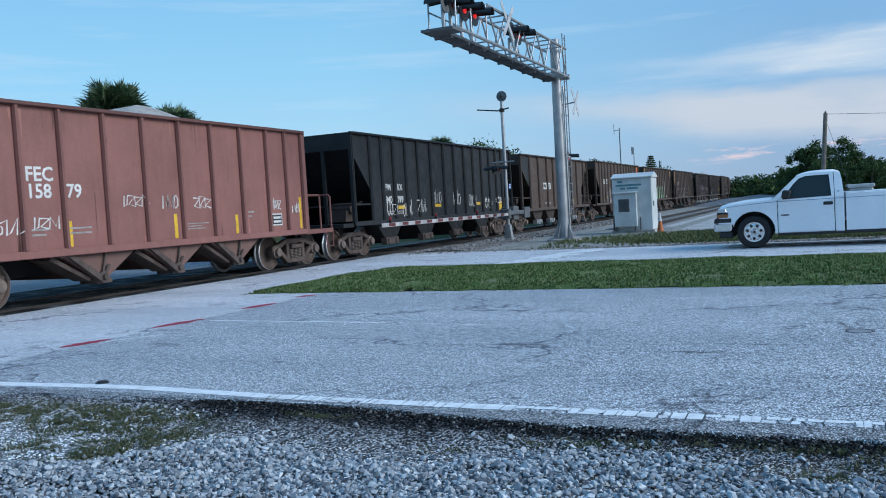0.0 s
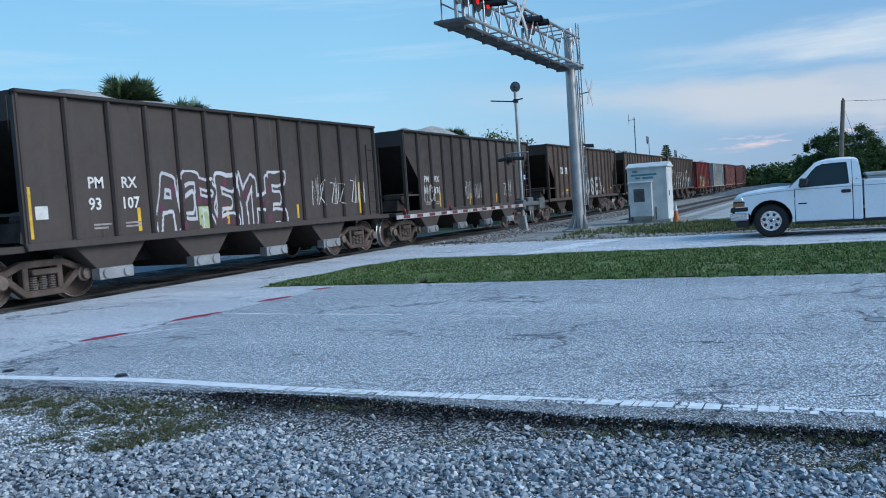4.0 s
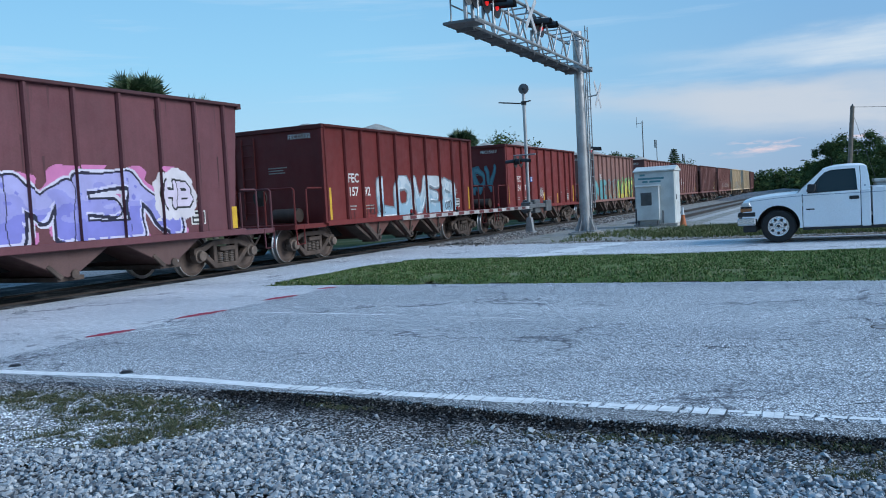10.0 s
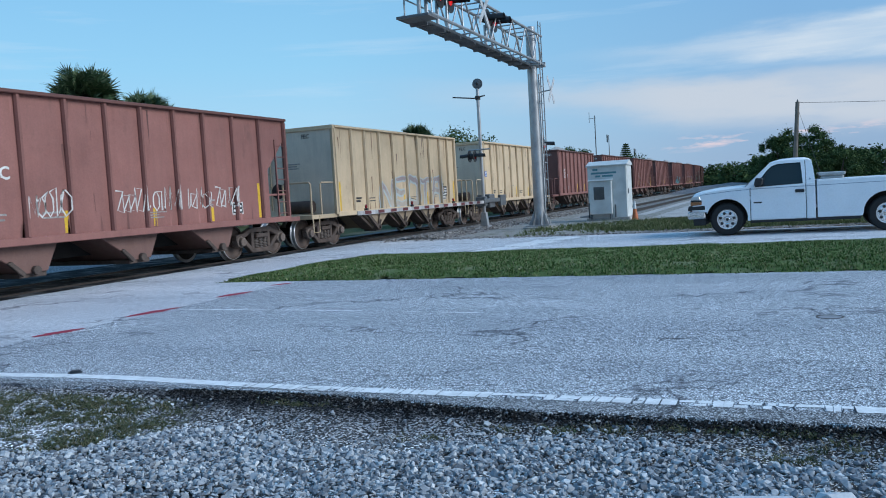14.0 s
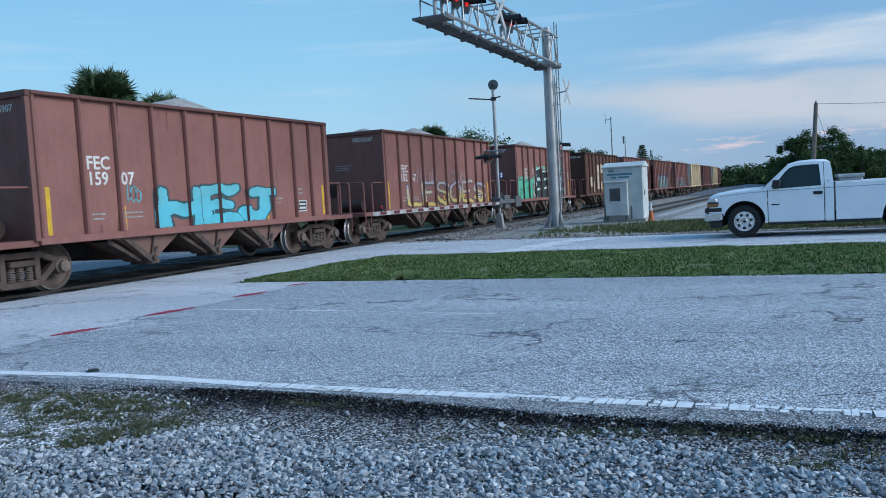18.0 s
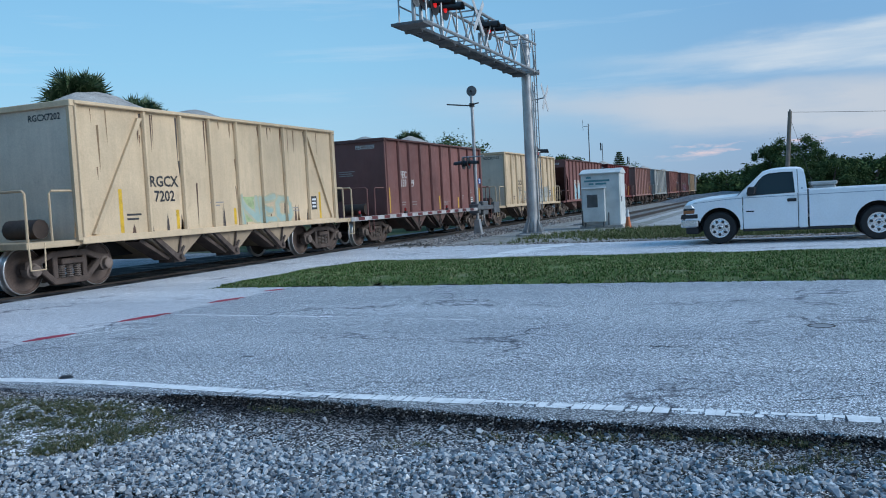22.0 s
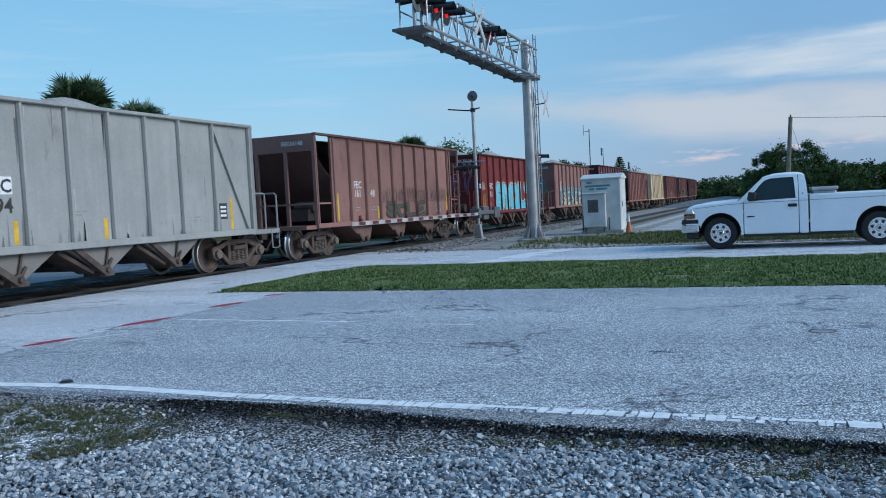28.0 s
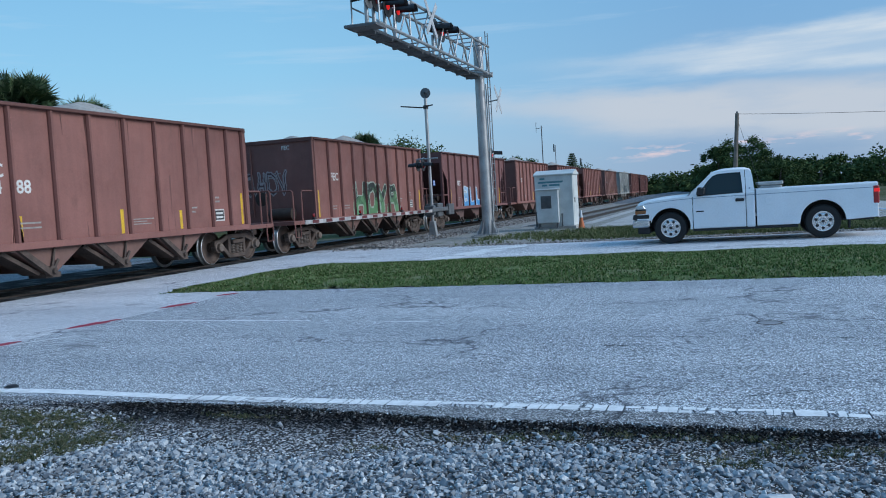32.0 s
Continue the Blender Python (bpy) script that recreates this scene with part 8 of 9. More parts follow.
CLEAR = plain("clear_lamp_lens", (0.60, 0.62, 0.62), 0.12, 0.2, 0.1, 5, 30, 0)
FX, RX = -1.30, 2.08  # axles
pick = thing("pickup_truck", "white two-door pickup truck with long bed, waiting at the crossing", "pickup truck", at=pose(0, 21.75, 0))


def arch(cx, r, n=12, z=0.40):
    return [(cx + r * math.cos(math.pi * i / n), z + r * math.sin(math.pi * i / n)) for i in range(n + 1)]


HALF = 0.97


def body_panel(name, pts, y_in=0.05, label="", parent=None, mat=None, mirror=True, bev=0.02):
    """A side panel from its outline; the lower half rolls slightly inward."""
    out = None
    for sy in ((-1, 1) if mirror else (-1,)):
        s = Shape().prism(pts, "y", min(sy * HALF, sy * (HALF - y_in)), max(sy * HALF, sy * (HALF - y_in)))
        o = part(name, s, mat or TW, parent or pick, label, bev)
        out = out or o
    return out


# front fender, door, cab corner and bed side, with gaps between them
fa = arch(FX, 0.47)
body_panel("front_fender", [(-2.09, 0.62), (-1.76, 0.58)] + [p for p in fa[::-1] if p[1] > 0.5 or p[0] > FX] + [(-0.84, 0.40), (-0.84, 0.33), (-0.78, 0.33), (-0.78, 1.10), (-0.86, 1.13), (-1.2, 1.11), (-1.80, 1.04), (-2.05, 0.95)], 0.06)
door = body_panel("door", [(-0.765, 0.34), (0.425, 0.34), (0.425, 1.14), (-0.765, 1.105)], 0.06)
body_panel("cab_corner", [(0.44, 0.33), (0.63, 0.33), (0.63, 1.17), (0.44, 1.15)], 0.06)
ra = arch(RX, 0.48)
body_panel("bed_side", [(0.665, 0.35), (1.58, 0.35)] + [p for p in ra[::-1]] + [(2.58, 0.40), (3.22, 0.44), (3.22, 1.20), (0.665, 1.19)], 0.07)
for sy in (-1, 1):
    part("bed_rail", Shape().box(0.665, 3.23, min(sy * 0.80, sy * 0.955), max(sy * 0.80, sy * 0.955), 1.185, 1.215), TW, pick, "", 0.012)
part("rocker", Shape().box(-0.78, 1.55, -0.95, 0.95, 0.28, 0.345), BLKPL, pick, "", 0.01)
# hood, cowl and nose
s = Shape()
sec = [(-2.09, 0.80, 0.95), (-2.03, 0.88, 1.005), (-1.85, 0.90, 1.055), (-1.55, 0.91, 1.10), (-1.15, 0.92, 1.125), (-0.78, 0.93, 1.14)]
for x, w, z in sec:
    s.v += [(x, -0.955, z - 0.10), (x, -w, z - 0.012), (x, -0.55, z + 0.035), (x, 0.55, z + 0.035), (x, w, z - 0.012), (x, 0.955, z - 0.10)]
for i in range(len(sec) - 1):
    for j in range(5):
        s.f.append((i * 6 + j, (i + 1) * 6 + j, (i + 1) * 6 + j + 1, i * 6 + j + 1))
part("hood", s, TW, pick, "", 0, True)
part("grille", Shape().box(-2.11, -2.03, -0.62, 0.62, 0.70, 0.96), BLKPL, pick, "", 0.02)
part("grille_bar", Shape().box(-2.13, -2.10, -0.62, 0.62, 0.81, 0.86), CHROME, pick, "", 0.01)
for sy in (-1, 1):
    h = part("headlight", Shape().prism([(-2.115, 0.87), (-1.88, 0.87), (-1.92, 0.965), (-2.09, 0.965)], "y", min(sy * 0.64, sy * 0.985), max(sy * 0.64, sy * 0.985)), CLEAR, pick, "clear headlight", 0.015)
    part("lamp_bezel", Shape().prism([(-2.12, 0.835), (-1.86, 0.835), (-1.86, 0.868), (-2.12, 0.868)], "y", min(sy * 0.63, sy * 0.983), max(sy * 0.63, sy * 0.983)), BLKPL, pick, "", 0.006)
    part("turn_signal", Shape().prism([(-2.125, 0.745), (-1.87, 0.755), (-1.86, 0.832), (-2.12, 0.832)], "y", min(sy * 0.64, sy * 0.983), max(sy * 0.64, sy * 0.983)), AMBER, pick, "amber turn signal", 0.01)
part("bumper_pad", Shape().prism([(-2.20, 0.62), (-2.17, 0.74), (-1.78, 0.75), (-1.78, 0.62)], "y", -0.975, 0.975), BLKPL, pick, "black bumper top pad", 0.02)
part("front_bumper", Shape().prism([(-2.20, 0.42), (-2.20, 0.58), (-2.15, 0.62), (-1.79, 0.62), (-1.79, 0.42)], "y", -0.98, 0.98), CHROME, pick, "chromed front bumper", 0.03)
part("air_dam", Shape().box(-2.08, -1.78, -0.9, 0.9, 0.26, 0.42), BLKPL, pick, "", 0.02)
# cab
inn = 0.22


def cab_y(z):
    return 0.962 - inn * max(0, z - 1.13) / 0.6


s = Shape()
prof = [(-0.345, 1.655), (-0.22, 1.695), (-0.08, 1.725), (0.20, 1.738), (0.42, 1.732), (0.52, 1.705), (0.575, 1.655)]
for x, z in prof:
    w = cab_y(z) - 0.03
    s.v += [(x, -cab_y(z - 0.05) - 0.004, z - 0.055), (x, -w - 0.015, z - 0.018), (x, -w + 0.10, z + 0.008), (x, 0, z + 0.02), (x, w - 0.10, z + 0.008), (x, w + 0.015, z - 0.018), (x, cab_y(z - 0.05) + 0.004, z - 0.055)]
for i in range(len(prof) - 1):
    for j in range(6):
        s.f.append((i * 7 + j, (i + 1) * 7 + j, (i + 1) * 7 + j + 1, i * 7 + j + 1))
part("roof", s, TW, pick, "", 0, True)
OUTER = [(-0.90, 1.10), (-0.62, 1.375), (-0.46, 1.53), (-0.345, 1.64), (-0.20, 1.68), (0.08, 1.695), (0.42, 1.69), (0.43, 1.40), (0.43, 1.13), (-0.40, 1.10)]
INNER = [(-0.66, 1.125), (-0.52, 1.32), (-0.40, 1.475), (-0.295, 1.575), (-0.17, 1.618), (0.08, 1.63), (0.335, 1.628), (0.355, 1.40), (0.37, 1.155), (-0.36, 1.135)]
for sy in (-1, 1):
    def p(x, z, off=0.0):
        return (x, sy * (cab_y(z) + off), z)

    def skin(name, pts, mat, off, thick=0.04):
        """A plate that follows the leaning side of the cab."""
        n = len(pts)
        vs = [p(x, z, off) for x, z in pts] + [p(x, z, off - thick) for x, z in pts]
        fs = [tuple(range(n)), tuple(range(2 * n - 1, n - 1, -1))] + [(i, n + i, n + (i + 1) % n, (i + 1) % n) for i in range(n)]
        return part(name, Shape().add(vs, fs if sy < 0 else [q[::-1] for q in fs]), mat, pick)

    n = len(OUTER)
    q = Shape()
    q.v = [p(x, z) for x, z in OUTER] + [p(x, z) for x, z in INNER] + [p(x, z, -0.03) for x, z in INNER]
    for i in range(n):
        k = (i + 1) % n
        q.f += [(i, k, n + k, n + i) if sy < 0 else (n + i, n + k, k, i), (n + i, n + k, 2 * n + k, 2 * n + i) if sy < 0 else (2 * n + i, 2 * n + k, n + k, n + i)]
    part("door_frame", q, TW, pick, "", 0, True)
    skin("cab_pillar", [(0.445, 1.13), (0.632, 1.15), (0.60, 1.50), (0.565, 1.66), (0.50, 1.69), (0.437, 1.69)], TW, 0.0)
    skin("door_seam", [(0.425, 1.12), (0.447, 1.12), (0.440, 1.69), (0.418, 1.69)], BLKPL, -0.012, 0.01)
    skin("side_window", INNER, GLASS, -0.022, 0.006)
    skin("window_seal", [(-0.66, 1.112), (0.375, 1.142), (0.375, 1.158), (-0.66, 1.128)], BLKPL, 0.004, 0.01)
    skin("vent_divider", [(-0.50, 1.125), (-0.478, 1.125), (-0.395, 1.475), (-0.41, 1.465)], BLKPL, 0.001, 0.012)
    skin("cab_emblem", [(0.50, 1.22), (0.535, 1.22), (0.54, 1.25), (0.51, 1.26)], STRIPE, 0.004, 0.006)
    q = Shape()
    q.prism([(-0.68, 1.14), (-0.50, 1.14), (-0.46, 1.31), (-0.64, 1.33)], "y", min(sy * 1.0, sy * 1.17), max(sy * 1.0, sy * 1.17))
    part("mirror", q, BLKPL, pick, "black door mirror", 0.025)
    part("mirror_arm", Shape().box(-0.62, -0.54, min(sy * 0.93, sy * 1.03), max(sy * 0.93, sy * 1.03), 1.15, 1.21), BLKPL, pick)
    part("door_handle", Shape().box(0.20, 0.40, min(sy * 0.965, sy * 1.0), max(sy * 0.965, sy * 1.0), 0.94, 1.015), BLKPL, pick, "black door handle", 0.015)
    part("badge", Shape().box(-0.70, -0.52, min(sy * 0.968, sy * 0.974), max(sy * 0.968, sy * 0.974), 0.735, 0.765), BLKPL, pick)
    # the belt crease's shaded groove, drawn as a flat blue-grey line
    part("body_stripe", Shape().prism([(-1.90, 0.985), (-1.2, 1.045), (-0.7, 1.065), (0.63, 1.075), (3.12, 1.095), (3.12, 1.108), (0.63, 1.088), (-0.7, 1.078), (-1.2, 1.057), (-1.90, 0.995)], "y", min(sy * 0.968, sy * 0.973), max(sy * 0.968, sy * 0.973)), STRIPE, pick, "thin blue-grey line painted for the belt crease's shade")
    part("crease_line", Shape().prism([(-0.75, 0.675), (0.41, 0.685), (0.41, 0.699), (-0.75, 0.689)], "y", min(sy * 0.966, sy * 0.974), max(sy * 0.966, sy * 0.974)), TW, pick)
    part("tail_light", Shape().box(3.12, 3.245, min(sy * 0.80, sy * 0.985), max(sy * 0.80, sy * 0.985), 0.74, 1.14), REDP, pick, "red tail light", 0.02)
    part("tail_lens", Shape().box(3.135, 3.25, min(sy * 0.81, sy * 0.988), max(sy * 0.81, sy * 0.988), 0.99, 1.08), RED, pick, "glowing brake light", 0.01)
    for cx, arr in ((FX, 0.47), (RX, 0.48)):
        q = Shape()
        n = 14
        for i in range(n):
            a0, a1 = math.pi * i / n, math.pi * (i + 1) / n
            vs = []
            for a in (a0, a1):
                for l in (sy * 0.955, sy * 0.45):
                    vs.append((cx + (arr - 0.005) * math.cos(a), l, 0.40 + (arr - 0.005) * math.sin(a)))
            q.add(vs, [(0, 1, 3, 2)])
        n0 = len(q.v)
        q.v += [(cx + arr * math.cos(math.pi * i / n), sy * 0.5, 0.40 + arr * math.sin(math.pi * i / n)) for i in range(n + 1)]
        q.f.append(tuple(range(n0, n0 + n + 1)))
        part("wheel_well", q, BLKPL, pick)
        yo = sy * 0.95
        tyre = Shape().lathe([(-sy * 0.25, 0.26), (-sy * 0.25, 0.36), (-sy * 0.21, 0.385), (-sy * 0.04, 0.385), (0.0, 0.36), (sy * 0.005, 0.30), (-sy * 0.01, 0.235), (-sy * 0.10, 0.225)], "y", 32, (cx, yo, 0.385))
        tyre = part("tyre", tyre, RUBBER, pick, "black tyre", 0, True)
        q = Shape().lathe([(-sy * 0.10, 0.225), (-sy * 0.012, 0.232), (-sy * 0.015, 0.205), (-sy * 0.05, 0.195)], "y", 28, (cx, yo, 0.385))
        q.lathe([(-sy * 0.022, 0.0), (-sy * 0.016, 0.055), (-sy * 0.035, 0.075), (-sy * 0.035, 0.095)], "y", 20, (cx, yo, 0.385))
        q.lathe([(-sy * 0.035, 0.09), (-sy * 0.022, 0.14), (-sy * 0.045, 0.206)], "y", 28, (cx, yo, 0.385))
        part("rim", q, CHROME, tyre, "bright alloy wheel", 0, True)
        q = Shape()
        for k in range(7):
            a = k * math.pi * 2 / 7 + 0.2
            c, d2 = math.cos(a), math.sin(a)
            vs = []
            for i in range(10):
                b2 = i * math.pi / 5
                e1, e2 = 0.036 * math.cos(b2), 0.036 * math.sin(b2)
                vs.append((cx + (0.155 + e1) * c - e2 * d2, yo - sy * (0.014 + 0.25 * max(0, e1)), 0.385 + (0.155 + e1) * d2 + e2 * c))
            q.add(vs, [tuple(range(10))])
        q.lathe([(-sy * 0.012, 0.0), (-sy * 0.012, 0.035)], "y", 14, (cx, yo, 0.385))
        part("rim_holes", q, BLKPL, tyre, "dark round openings in the rim")
        part("brake_disc", Shape().lathe([(-sy * 0.12, 0.0), (-sy * 0.12, 0.20)], "y", 20, (cx, yo, 0.385)), BLKPL, tyre)
ws = Shape().add([(-0.90, -0.90, 1.13), (-0.90, 0.90, 1.13), (-0.335, 0.78, 1.655), (-0.335, -0.78, 1.655)], [(0, 1, 2, 3)])
part("windscreen", ws, GLASS, pick, "raked windscreen")
part("rear_window", Shape().add([(0.615, -0.80, 1.20), (0.565, -0.74, 1.62), (0.565, 0.74, 1.62), (0.615, 0.80, 1.20)], [(0, 1, 2, 3)]), GLASS, pick)
part("cab_back", Shape().box(0.58, 0.628, -0.95, 0.95, 0.4, 1.20).prism([(-0.80, 1.60), (0.80, 1.60), (0.74, 1.66), (-0.74, 1.66)], "x", 0.53, 0.57), TW, pick)
part("cab_floor", Shape().box(-0.8, 0.58, -0.9, 0.9, 0.40, 0.46), BLKPL, pick)
part("dashboard", Shape().box(-0.80, -0.50, -0.88, 0.88, 0.9, 1.10), BLKPL, pick, "", 0.03)
for y in (-0.42, 0.42):
    part("seat", Shape().box(0.0, 0.5, y - 0.28, y + 0.28, 0.46, 0.80).box(0.36, 0.54, y - 0.28, y + 0.28, 0.78, 1.34), BLKPL, pick, "grey cab seat", 0.04)
part("bed_floor", Shape().box(0.67, 3.20, -0.48, 0.48, 0.62, 0.68), TW, pick)
part("bed_front", Shape().box(0.67, 0.71, -0.92, 0.92, 0.62, 1.19), TW, pick)
part("tailgate", Shape().box(3.17, 3.235, -0.80, 0.80, 0.62, 1.225), TW, pick, "", 0.015)
part("rear_bumper", Shape().prism([(3.22, 0.42), (3.44, 0.44), (3.44, 0.60), (3.22, 0.62)], "y", -0.92, 0.92), CHROME, pick, "rear step bumper", 0.02)
part("chassis", Shape().box(-1.9, 3.2, -0.45, -0.33, 0.36, 0.52).box(-1.9, 3.2, 0.33, 0.45, 0.36, 0.52).tube((FX, -0.75, 0.385), (FX, 0.75, 0.385), 0.06, 8).tube((RX, -0.75, 0.385), (RX, 0.75, 0.385), 0.08, 8).box(RX - 0.15, RX + 0.15, -0.2, 0.2, 0.25, 0.52).box(-1.7, 0.3, -0.35, 0.35, 0.34, 0.8), BLKPL, pick)
part("mud_flap", Shape().box(2.62, 2.65, -0.93, -0.68, 0.20, 0.48), BLKPL, pick)
part("fuel_door", Shape().lathe([(-0.004, 0.0), (-0.006, 0.09), (0.0, 0.092)], "y", 18, (0.95, -HALF - 0.001, 0.92)), TW, pick)
box_t = thing("tool_box", "pale grey lidded tool box across the truck bed", "tool box", at=pose(0, 21.75, 0))
part("body", Shape().box(0.74, 1.24, -0.80, 0.80, 0.68, 1.29), plain("grey_box_plastic", (0.42, 0.44, 0.44), 0.6, 0, 0.2, 3, 30, 0.05), box_t, "", 0.03)
part("lid", Shape().box(0.71, 1.27, -0.83, 0.83, 1.29, 1.37), plain("grey_lid_plastic", (0.46, 0.48, 0.48), 0.6, 0, 0.2, 3, 30, 0.05), box_t, "", 0.02)


# ---- trees and distance ----
def at_az(az, d):
    return d * math.sin(radians(az)), d * math.cos(radians(az))


def fan_palm(x, y, h, crown, seed, label):
    t = thing("cabbage_palm", label, "palm tree", at=pose(x, y, -0.1))
    rs = random.Random(seed)
    s = Shape()
    for i in range(8):
        z0, z1 = h * i / 8, h * (i + 1) / 8
        s.tube((0, 0, z0), (0, 0, z1), 0.20 + 0.03 * (i % 2), 9, 0.20 + 0.03 * ((i + 1) % 2))
    part("trunk", s, BARK, t, "rough grey trunk")
    v, f = [], []
    for k in range(230):
        az, el = rs.uniform(0, 6.283), math.asin(rs.uniform(-0.75, 0.97))
        d = Vector((math.cos(az) * math.cos(el), math.sin(az) * math.cos(el), math.sin(el)))
        l = crown * rs.uniform(0.12, 0.56)
        base = Vector((0, 0, h + 0.1)) + d * l
        side = d.cross(Vector((0, 0, 1)))
        side = side.normalized() if side.length > 0.05 else Vector((1, 0, 0))
        upv = side.cross(d).normalized()
        roll = rs.uniform(-1.5, 1.5)
        side, upv = side * math.cos(roll) + upv * math.sin(roll), upv * math.cos(roll) - side * math.sin(roll)
        n = len(v)
        st = Vector((0, 0, h)) + d * 0.15
        v += [tuple(st + side * 0.02), tuple(st - side * 0.02), tuple(base)]
        f.append((n, n + 1, n + 2))
        fan = crown * rs.uniform(0.26, 0.39)
        for i in range(19):
            a = (i / 18 * 2 - 1) * 2.1
            q = d * math.cos(a) + side * math.sin(a)
            droop = Vector((0, 0, -0.10 * fan * (0.4 + abs(a) * 0.25) * rs.uniform(0.6, 1.3)))
            r_ = fan * rs.uniform(0.7, 1.2) * (1 - 0.10 * abs(a))
            w = 0.034 * crown / 2
            perp = d * -math.sin(a) + side * math.cos(a)
            n = len(v)
            midp = base + q * r_ * 0.5 + upv * 0.05
            v += [tuple(base), tuple(midp + perp * w), tuple(base + q * r_ + droop), tuple(midp - perp * w)]
            f.append((n, n + 1, n + 2, n + 3))
    part("crown", cloud("crown", v, f, PALMLEAF), None, t, "round head of green fan fronds")
    return t


def leafy_tree(x, y, h, w, seed, label, leaves=2600, leaf=0.30, trunk=0.3, name="broadleaf_tree", skirt=0.15, mat=None, many=26):
    """A trunk that forks into limbs, and leaves in clumps at their ends."""
    t = thing(name, label, "tree", at=pose(x, y, -0.1))
    rs = random.Random(seed)
    s = Shape()
    fork = h * 0.32
    s.tube((0, 0, 0), (0.1, 0, fork), trunk, 8, trunk * 0.7)
    clumps = []
    for k in range(many):
        az = rs.uniform(0, 6.283)
        rr = w * 0.5 * rs.uniform(0.15, 1.0) ** 0.6
        zz = h * (skirt + (1 - skirt) * rs.uniform(0.05, 1.0))
        top = math.sqrt(max(0.05, 1 - ((zz / h - 0.45) / 0.62) ** 2))
        c = Vector((math.cos(az) * rr * top, math.sin(az) * rr * top, zz * 0.93))
        clumps.append((c, w * rs.uniform(0.10, 0.19) * (26 / many) ** 0.25))
        if k < 12:
            m = Vector((c.x * 0.5, c.y * 0.5, (fork + c.z) * 0.5))
            s.tube((0.1, 0, fork * 0.9), m, trunk * 0.4, 6, trunk * 0.22)
            s.tube(m, c, trunk * 0.22, 5, trunk * 0.06)
    part("trunk", s, BARK, t, "brown trunk and limbs")
    v, f = [], []
    for i in range(leaves):
        c, r_ = clumps[i % len(clumps)]
        d = Vector((rs.gauss(0, 1), rs.gauss(0, 1), rs.gauss(0, 0.8)))
        p0 = c + d * r_ * (0.55 if many < 40 else 0.36)
        if p0.z < 0.1:
            p0.z = 0.1 + rs.random()
        a = Vector((rs.gauss(0, 1), rs.gauss(0, 1), rs.gauss(0, 0.6))).normalized()
        b = a.orthogonal().normalized()
        b = (Matrix.Rotation(rs.uniform(0, 6.28), 3, a) @ b)
        l = leaf * rs.uniform(0.5, 1.3)
        n = len(v)
        v += [tuple(p0 - a * l * 0.5), tuple(p0 + b * l * 0.30), tuple(p0 + a * l * 0.6), tuple(p0 - b * l * 0.30)]
        f.append((n, n + 1, n + 2, n + 3))
    part("crown", cloud("crown", v, f, mat or LEAF), None, t, "uneven leafy crown")
    return t


def conifer(x, y, h, seed, label):
    t = thing("norfolk_pine", label, "tree", at=pose(x, y, -0.1))
    rs = random.Random(seed)
    part("trunk", Shape().tube((0, 0, 0), (0, 0, h), 0.16, 7, 0.03), BARK, t)
    v, f = [], []
    z = h * 0.25
    while z < h * 0.99:
        l = (h - z) * 0.36 + 0.25
        for k in range(9):
            a = k * 0.7 + rs.uniform(-0.2, 0.2) + z
            for j in range(7):
                r_ = l * (j + 1) / 7
                px, py = r_ * math.cos(a), r_ * math.sin(a)
                w = 0.17
                n = len(v)
                v += [(px - w * math.sin(a), py + w * math.cos(a), z - 0.06), (px + w * 0.8 * math.cos(a), py + w * 0.8 * math.sin(a), z + 0.12), (px + w * math.sin(a), py - w * math.cos(a), z - 0.06), (px - 0.5 * w * math.cos(a), py - 0.5 * w * math.sin(a), z - 0.12)]
                f.append((n, n + 1, n + 2, n + 3))
        z += 0.27
    part("crown", cloud("crown", v, f, LEAF), None, t, "tiered branches")
    return t


def height_at(el, d):
    return 1.36 + 0.1 + d * math.tan(radians(el))


for az, el, d, c, sd in ((-45.15, 7.25, 52, 2.75, 1), (-41.7, 5.9, 50, 2.25, 2), (-40.9, 5.5, 54, 2.1, 14), (-23.95, 3.75, 66, 1.9, 3)):
    x, y = at_az(az, d)
    fan_palm(x, y, height_at(el, d), c, sd, "cabbage palm with a round head, beyond the train")
for az, el, d, w, lv, sd in ((-48.0, 5.0, 58, 7, 2200, 4), (-45.5, 4.6, 60, 8, 2400, 6), (-42.0, 5.2, 58, 8, 2600, 5), (-39.0, 4.3, 62, 8, 2400, 8), (-51.5, 4.8, 60, 8, 2000, 9), (-36, 3.4, 66, 8, 1800, 10), (-32, 3.0, 70, 9, 1800, 11), (-28, 2.8, 72, 9, 1800, 12)):
    x, y = at_az(az, d)
    leafy_tree(x, y, height_at(el, d), w, sd, "dark green tree beyond the railway", int(lv * 1.8), 0.24)
for az, el, d, w, lv, sd in ((-21.0, 4.35, 66, 5.5, 3600, 21), (-19.6, 3.9, 68, 4, 2400, 22), (-14.6, 2.85, 90, 5.0, 9000, 23), (-13.3, 2.8, 92, 4.8, 9000, 24), (-9.4, 2.1, 110, 4, 1800, 25), (-16.3, 2.7, 96, 4, 2000, 26)):
    x, y = at_az(az, d)
    leafy_tree(x, y, height_at(el, d), w, sd, "scrubby tree showing over the train", lv, 0.19, many=60 if lv > 5000 else 26, skirt=0.25)
x, y = at_az(-9.85, 118)
conifer(x, y, height_at(2.75, 118), 31, "slim tiered pine in the distance")
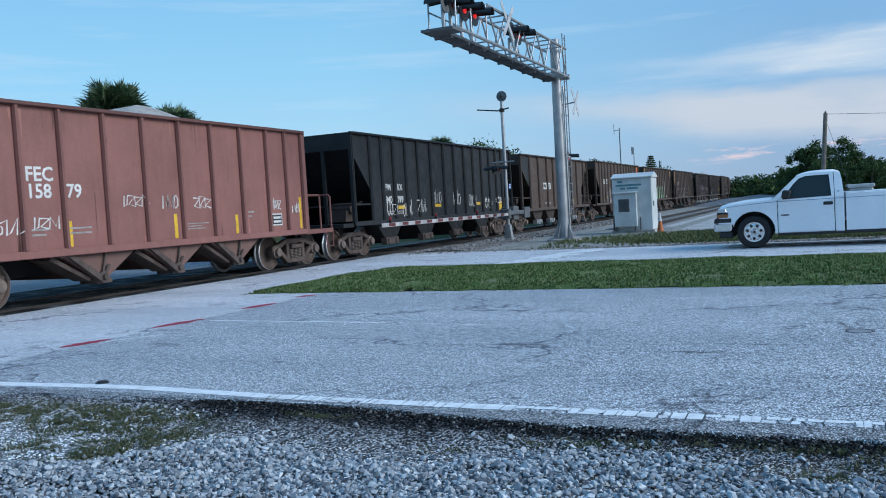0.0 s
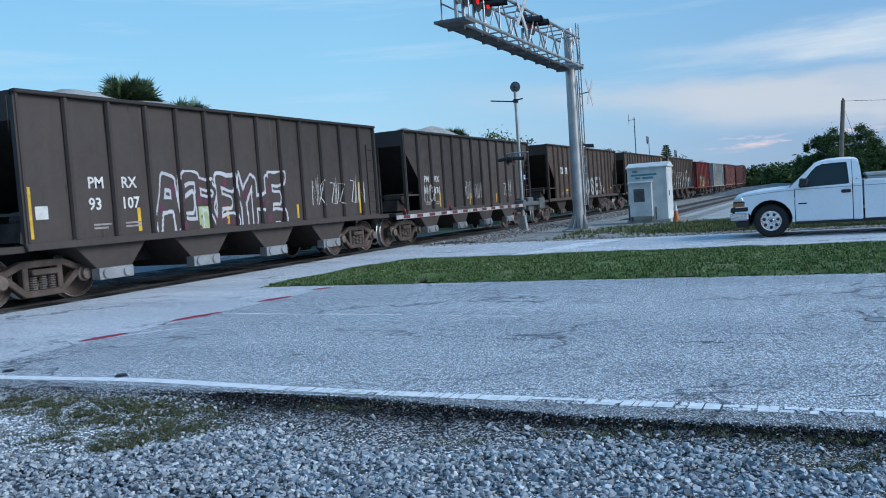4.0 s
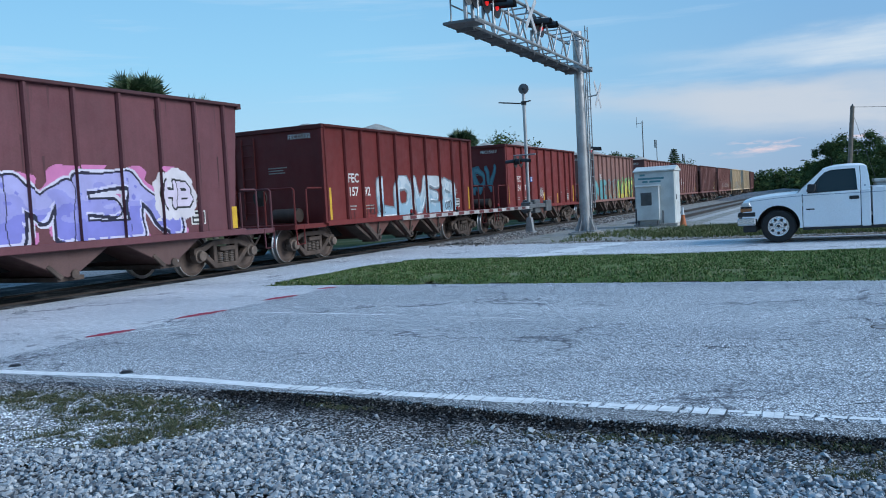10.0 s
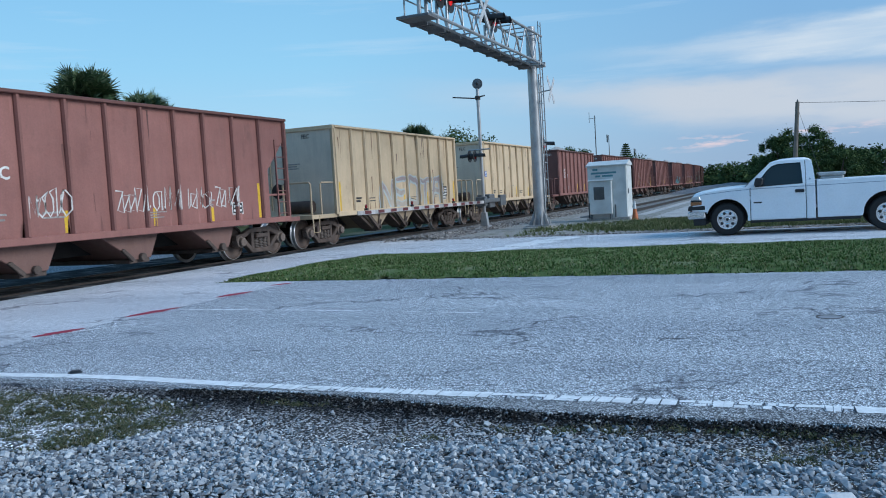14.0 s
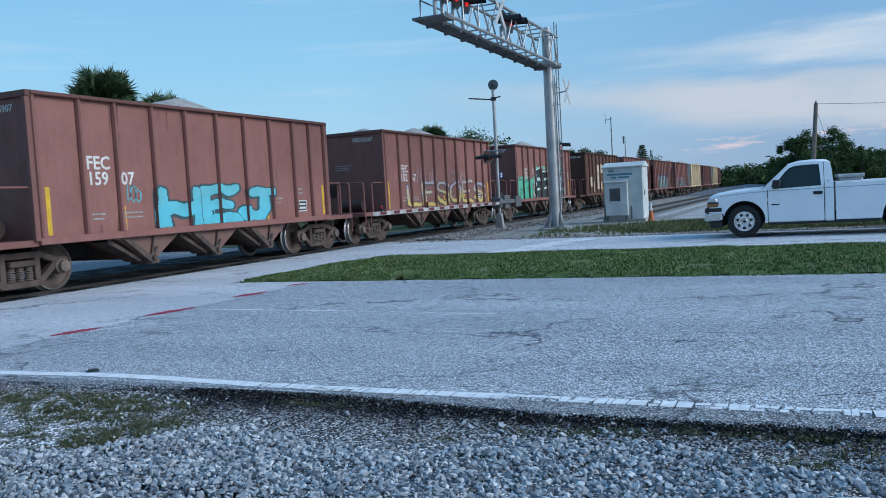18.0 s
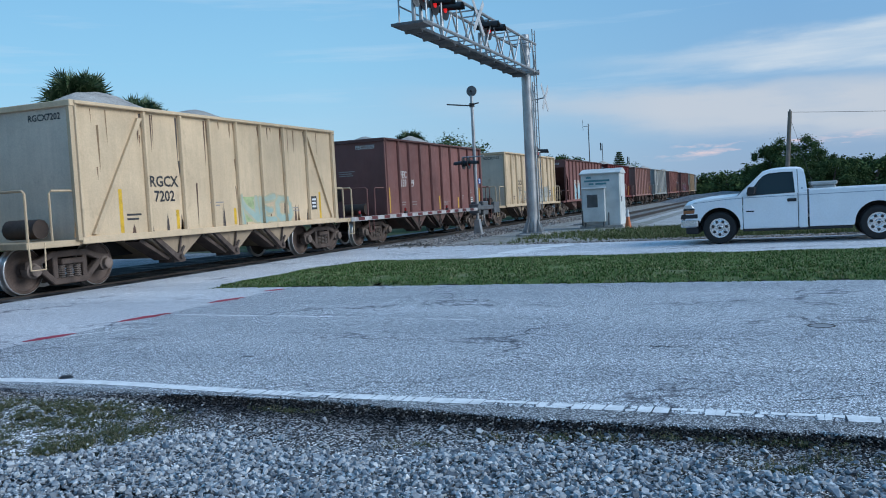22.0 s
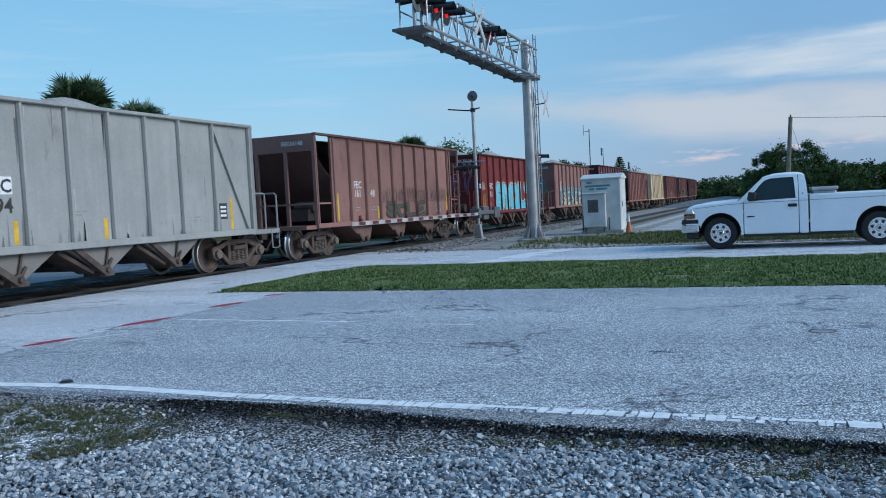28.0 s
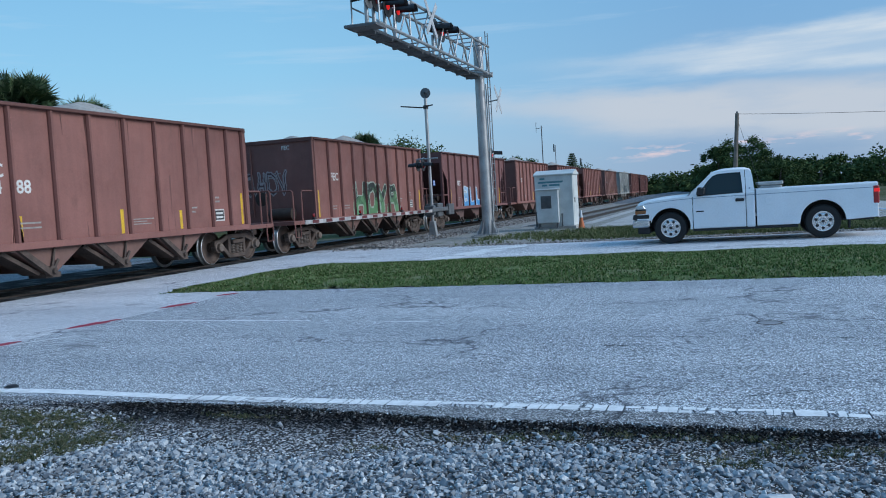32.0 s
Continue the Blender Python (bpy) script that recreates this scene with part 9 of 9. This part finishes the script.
# the big thicket behind the pickup and the tree line that runs off to both sides
for az, el, d, w, lv, sd in ((0.95, 3.0, 92, 6.4, 3900, 41), (-0.35, 2.5, 91, 4.4, 2800, 42), (2.3, 2.15, 90, 4.6, 2800, 43), (-0.9, 1.5, 94, 4.0, 1800, 44), (3.9, 1.5, 92, 4.5, 1800, 45), (3.2, 1.3, 84, 4.0, 1800, 46), (1.0, 1.7, 84, 4.5, 2000, 47)):
    x, y = at_az(az, d)
    leafy_tree(x, y, height_at(el, d), w, sd, "dense dark green tree in the thicket", int(lv * 6.5), 0.17, 0.25, skirt=0.02, many=70)
rs = random.Random(77)
k = 0
for az in [-4.6 + 0.85 * i for i in range(5)] + [4.6 + 0.95 * i for i in range(14)]:
    d = 150 + rs.uniform(-15, 25) if az < 0 else 135 + rs.uniform(-15, 30)
    el = (1.0 if az < 0 else 1.25) + rs.uniform(-0.25, 0.40)
    x, y = at_az(az, d)
    leafy_tree(x, y, height_at(el, d), rs.uniform(4.5, 7), 100 + k, "tree in the distant dark tree line", 1800, 0.5, 0.25, skirt=0.02)
    k += 1
hedge_v, hedge_f = [], []
for i in range(9000):
    az = rs.uniform(-5.2, 30)
    d = 160 + rs.uniform(-6, 20)
    x, y = at_az(az, d)
    z = rs.uniform(0, 1.9 + 0.8 * noise.noise((az * 1.3, 0, 0)))
    a = rs.uniform(0, 6.28)
    l = rs.uniform(0.35, 0.8)
    n = len(hedge_v)
    hedge_v += [(x - l * math.cos(a), y - l * math.sin(a), z - 0.2), (x + 0.2, y, z + 0.5 * l), (x + l * math.cos(a), y + l * math.sin(a), z + 0.1), (x, y, z - 0.5 * l)]
    hedge_f.append((n, n + 1, n + 2, n + 3))
tagged(part("far_scrub", cloud("far_scrub", hedge_v, hedge_f, LEAF), None), "low dark scrub along the horizon", "bushes", kind="stuff")


def wood_line(az0, az1, d0, d1, top, n, seed, label):
    """Far woods all in one: countless leaf clumps."""
    rs = random.Random(seed)
    v, f = [], []
    for i in range(n):
        az, d = rs.uniform(az0, az1), rs.uniform(d0, d1)
        x, y = at_az(az, d)
        z = rs.uniform(0, top * (0.75 + 0.45 * noise.noise((az * 0.6, seed, 0))))
        a, l = rs.uniform(0, 6.28), rs.uniform(0.7, 1.6)
        m = len(v)
        v += [(x - l * math.cos(a), y - l * math.sin(a), z), (x, y, z + 0.6 * l), (x + l * math.cos(a), y + l * math.sin(a), z + 0.2), (x, y, z - 0.6 * l)]
        f.append((m, m + 1, m + 2, m + 3))
    tagged(part("far_woods", cloud("far_woods", v, f, LEAF), None), label, "woods", kind="stuff")


wood_line(-75, -20, 120, 150, 6.0, 9000, 5, "dark far woods beyond the railway")


def motions():
    for car, mk, make, paint, centre, words in TRAIN:
        rows = []
        for k in range(33):
            x, y, h = track(centre - run(float(k)))
            rows.append((float(k), pose(x, y, 0, 0, 0, math.degrees(h))))
        walk(car, rows)


motions()
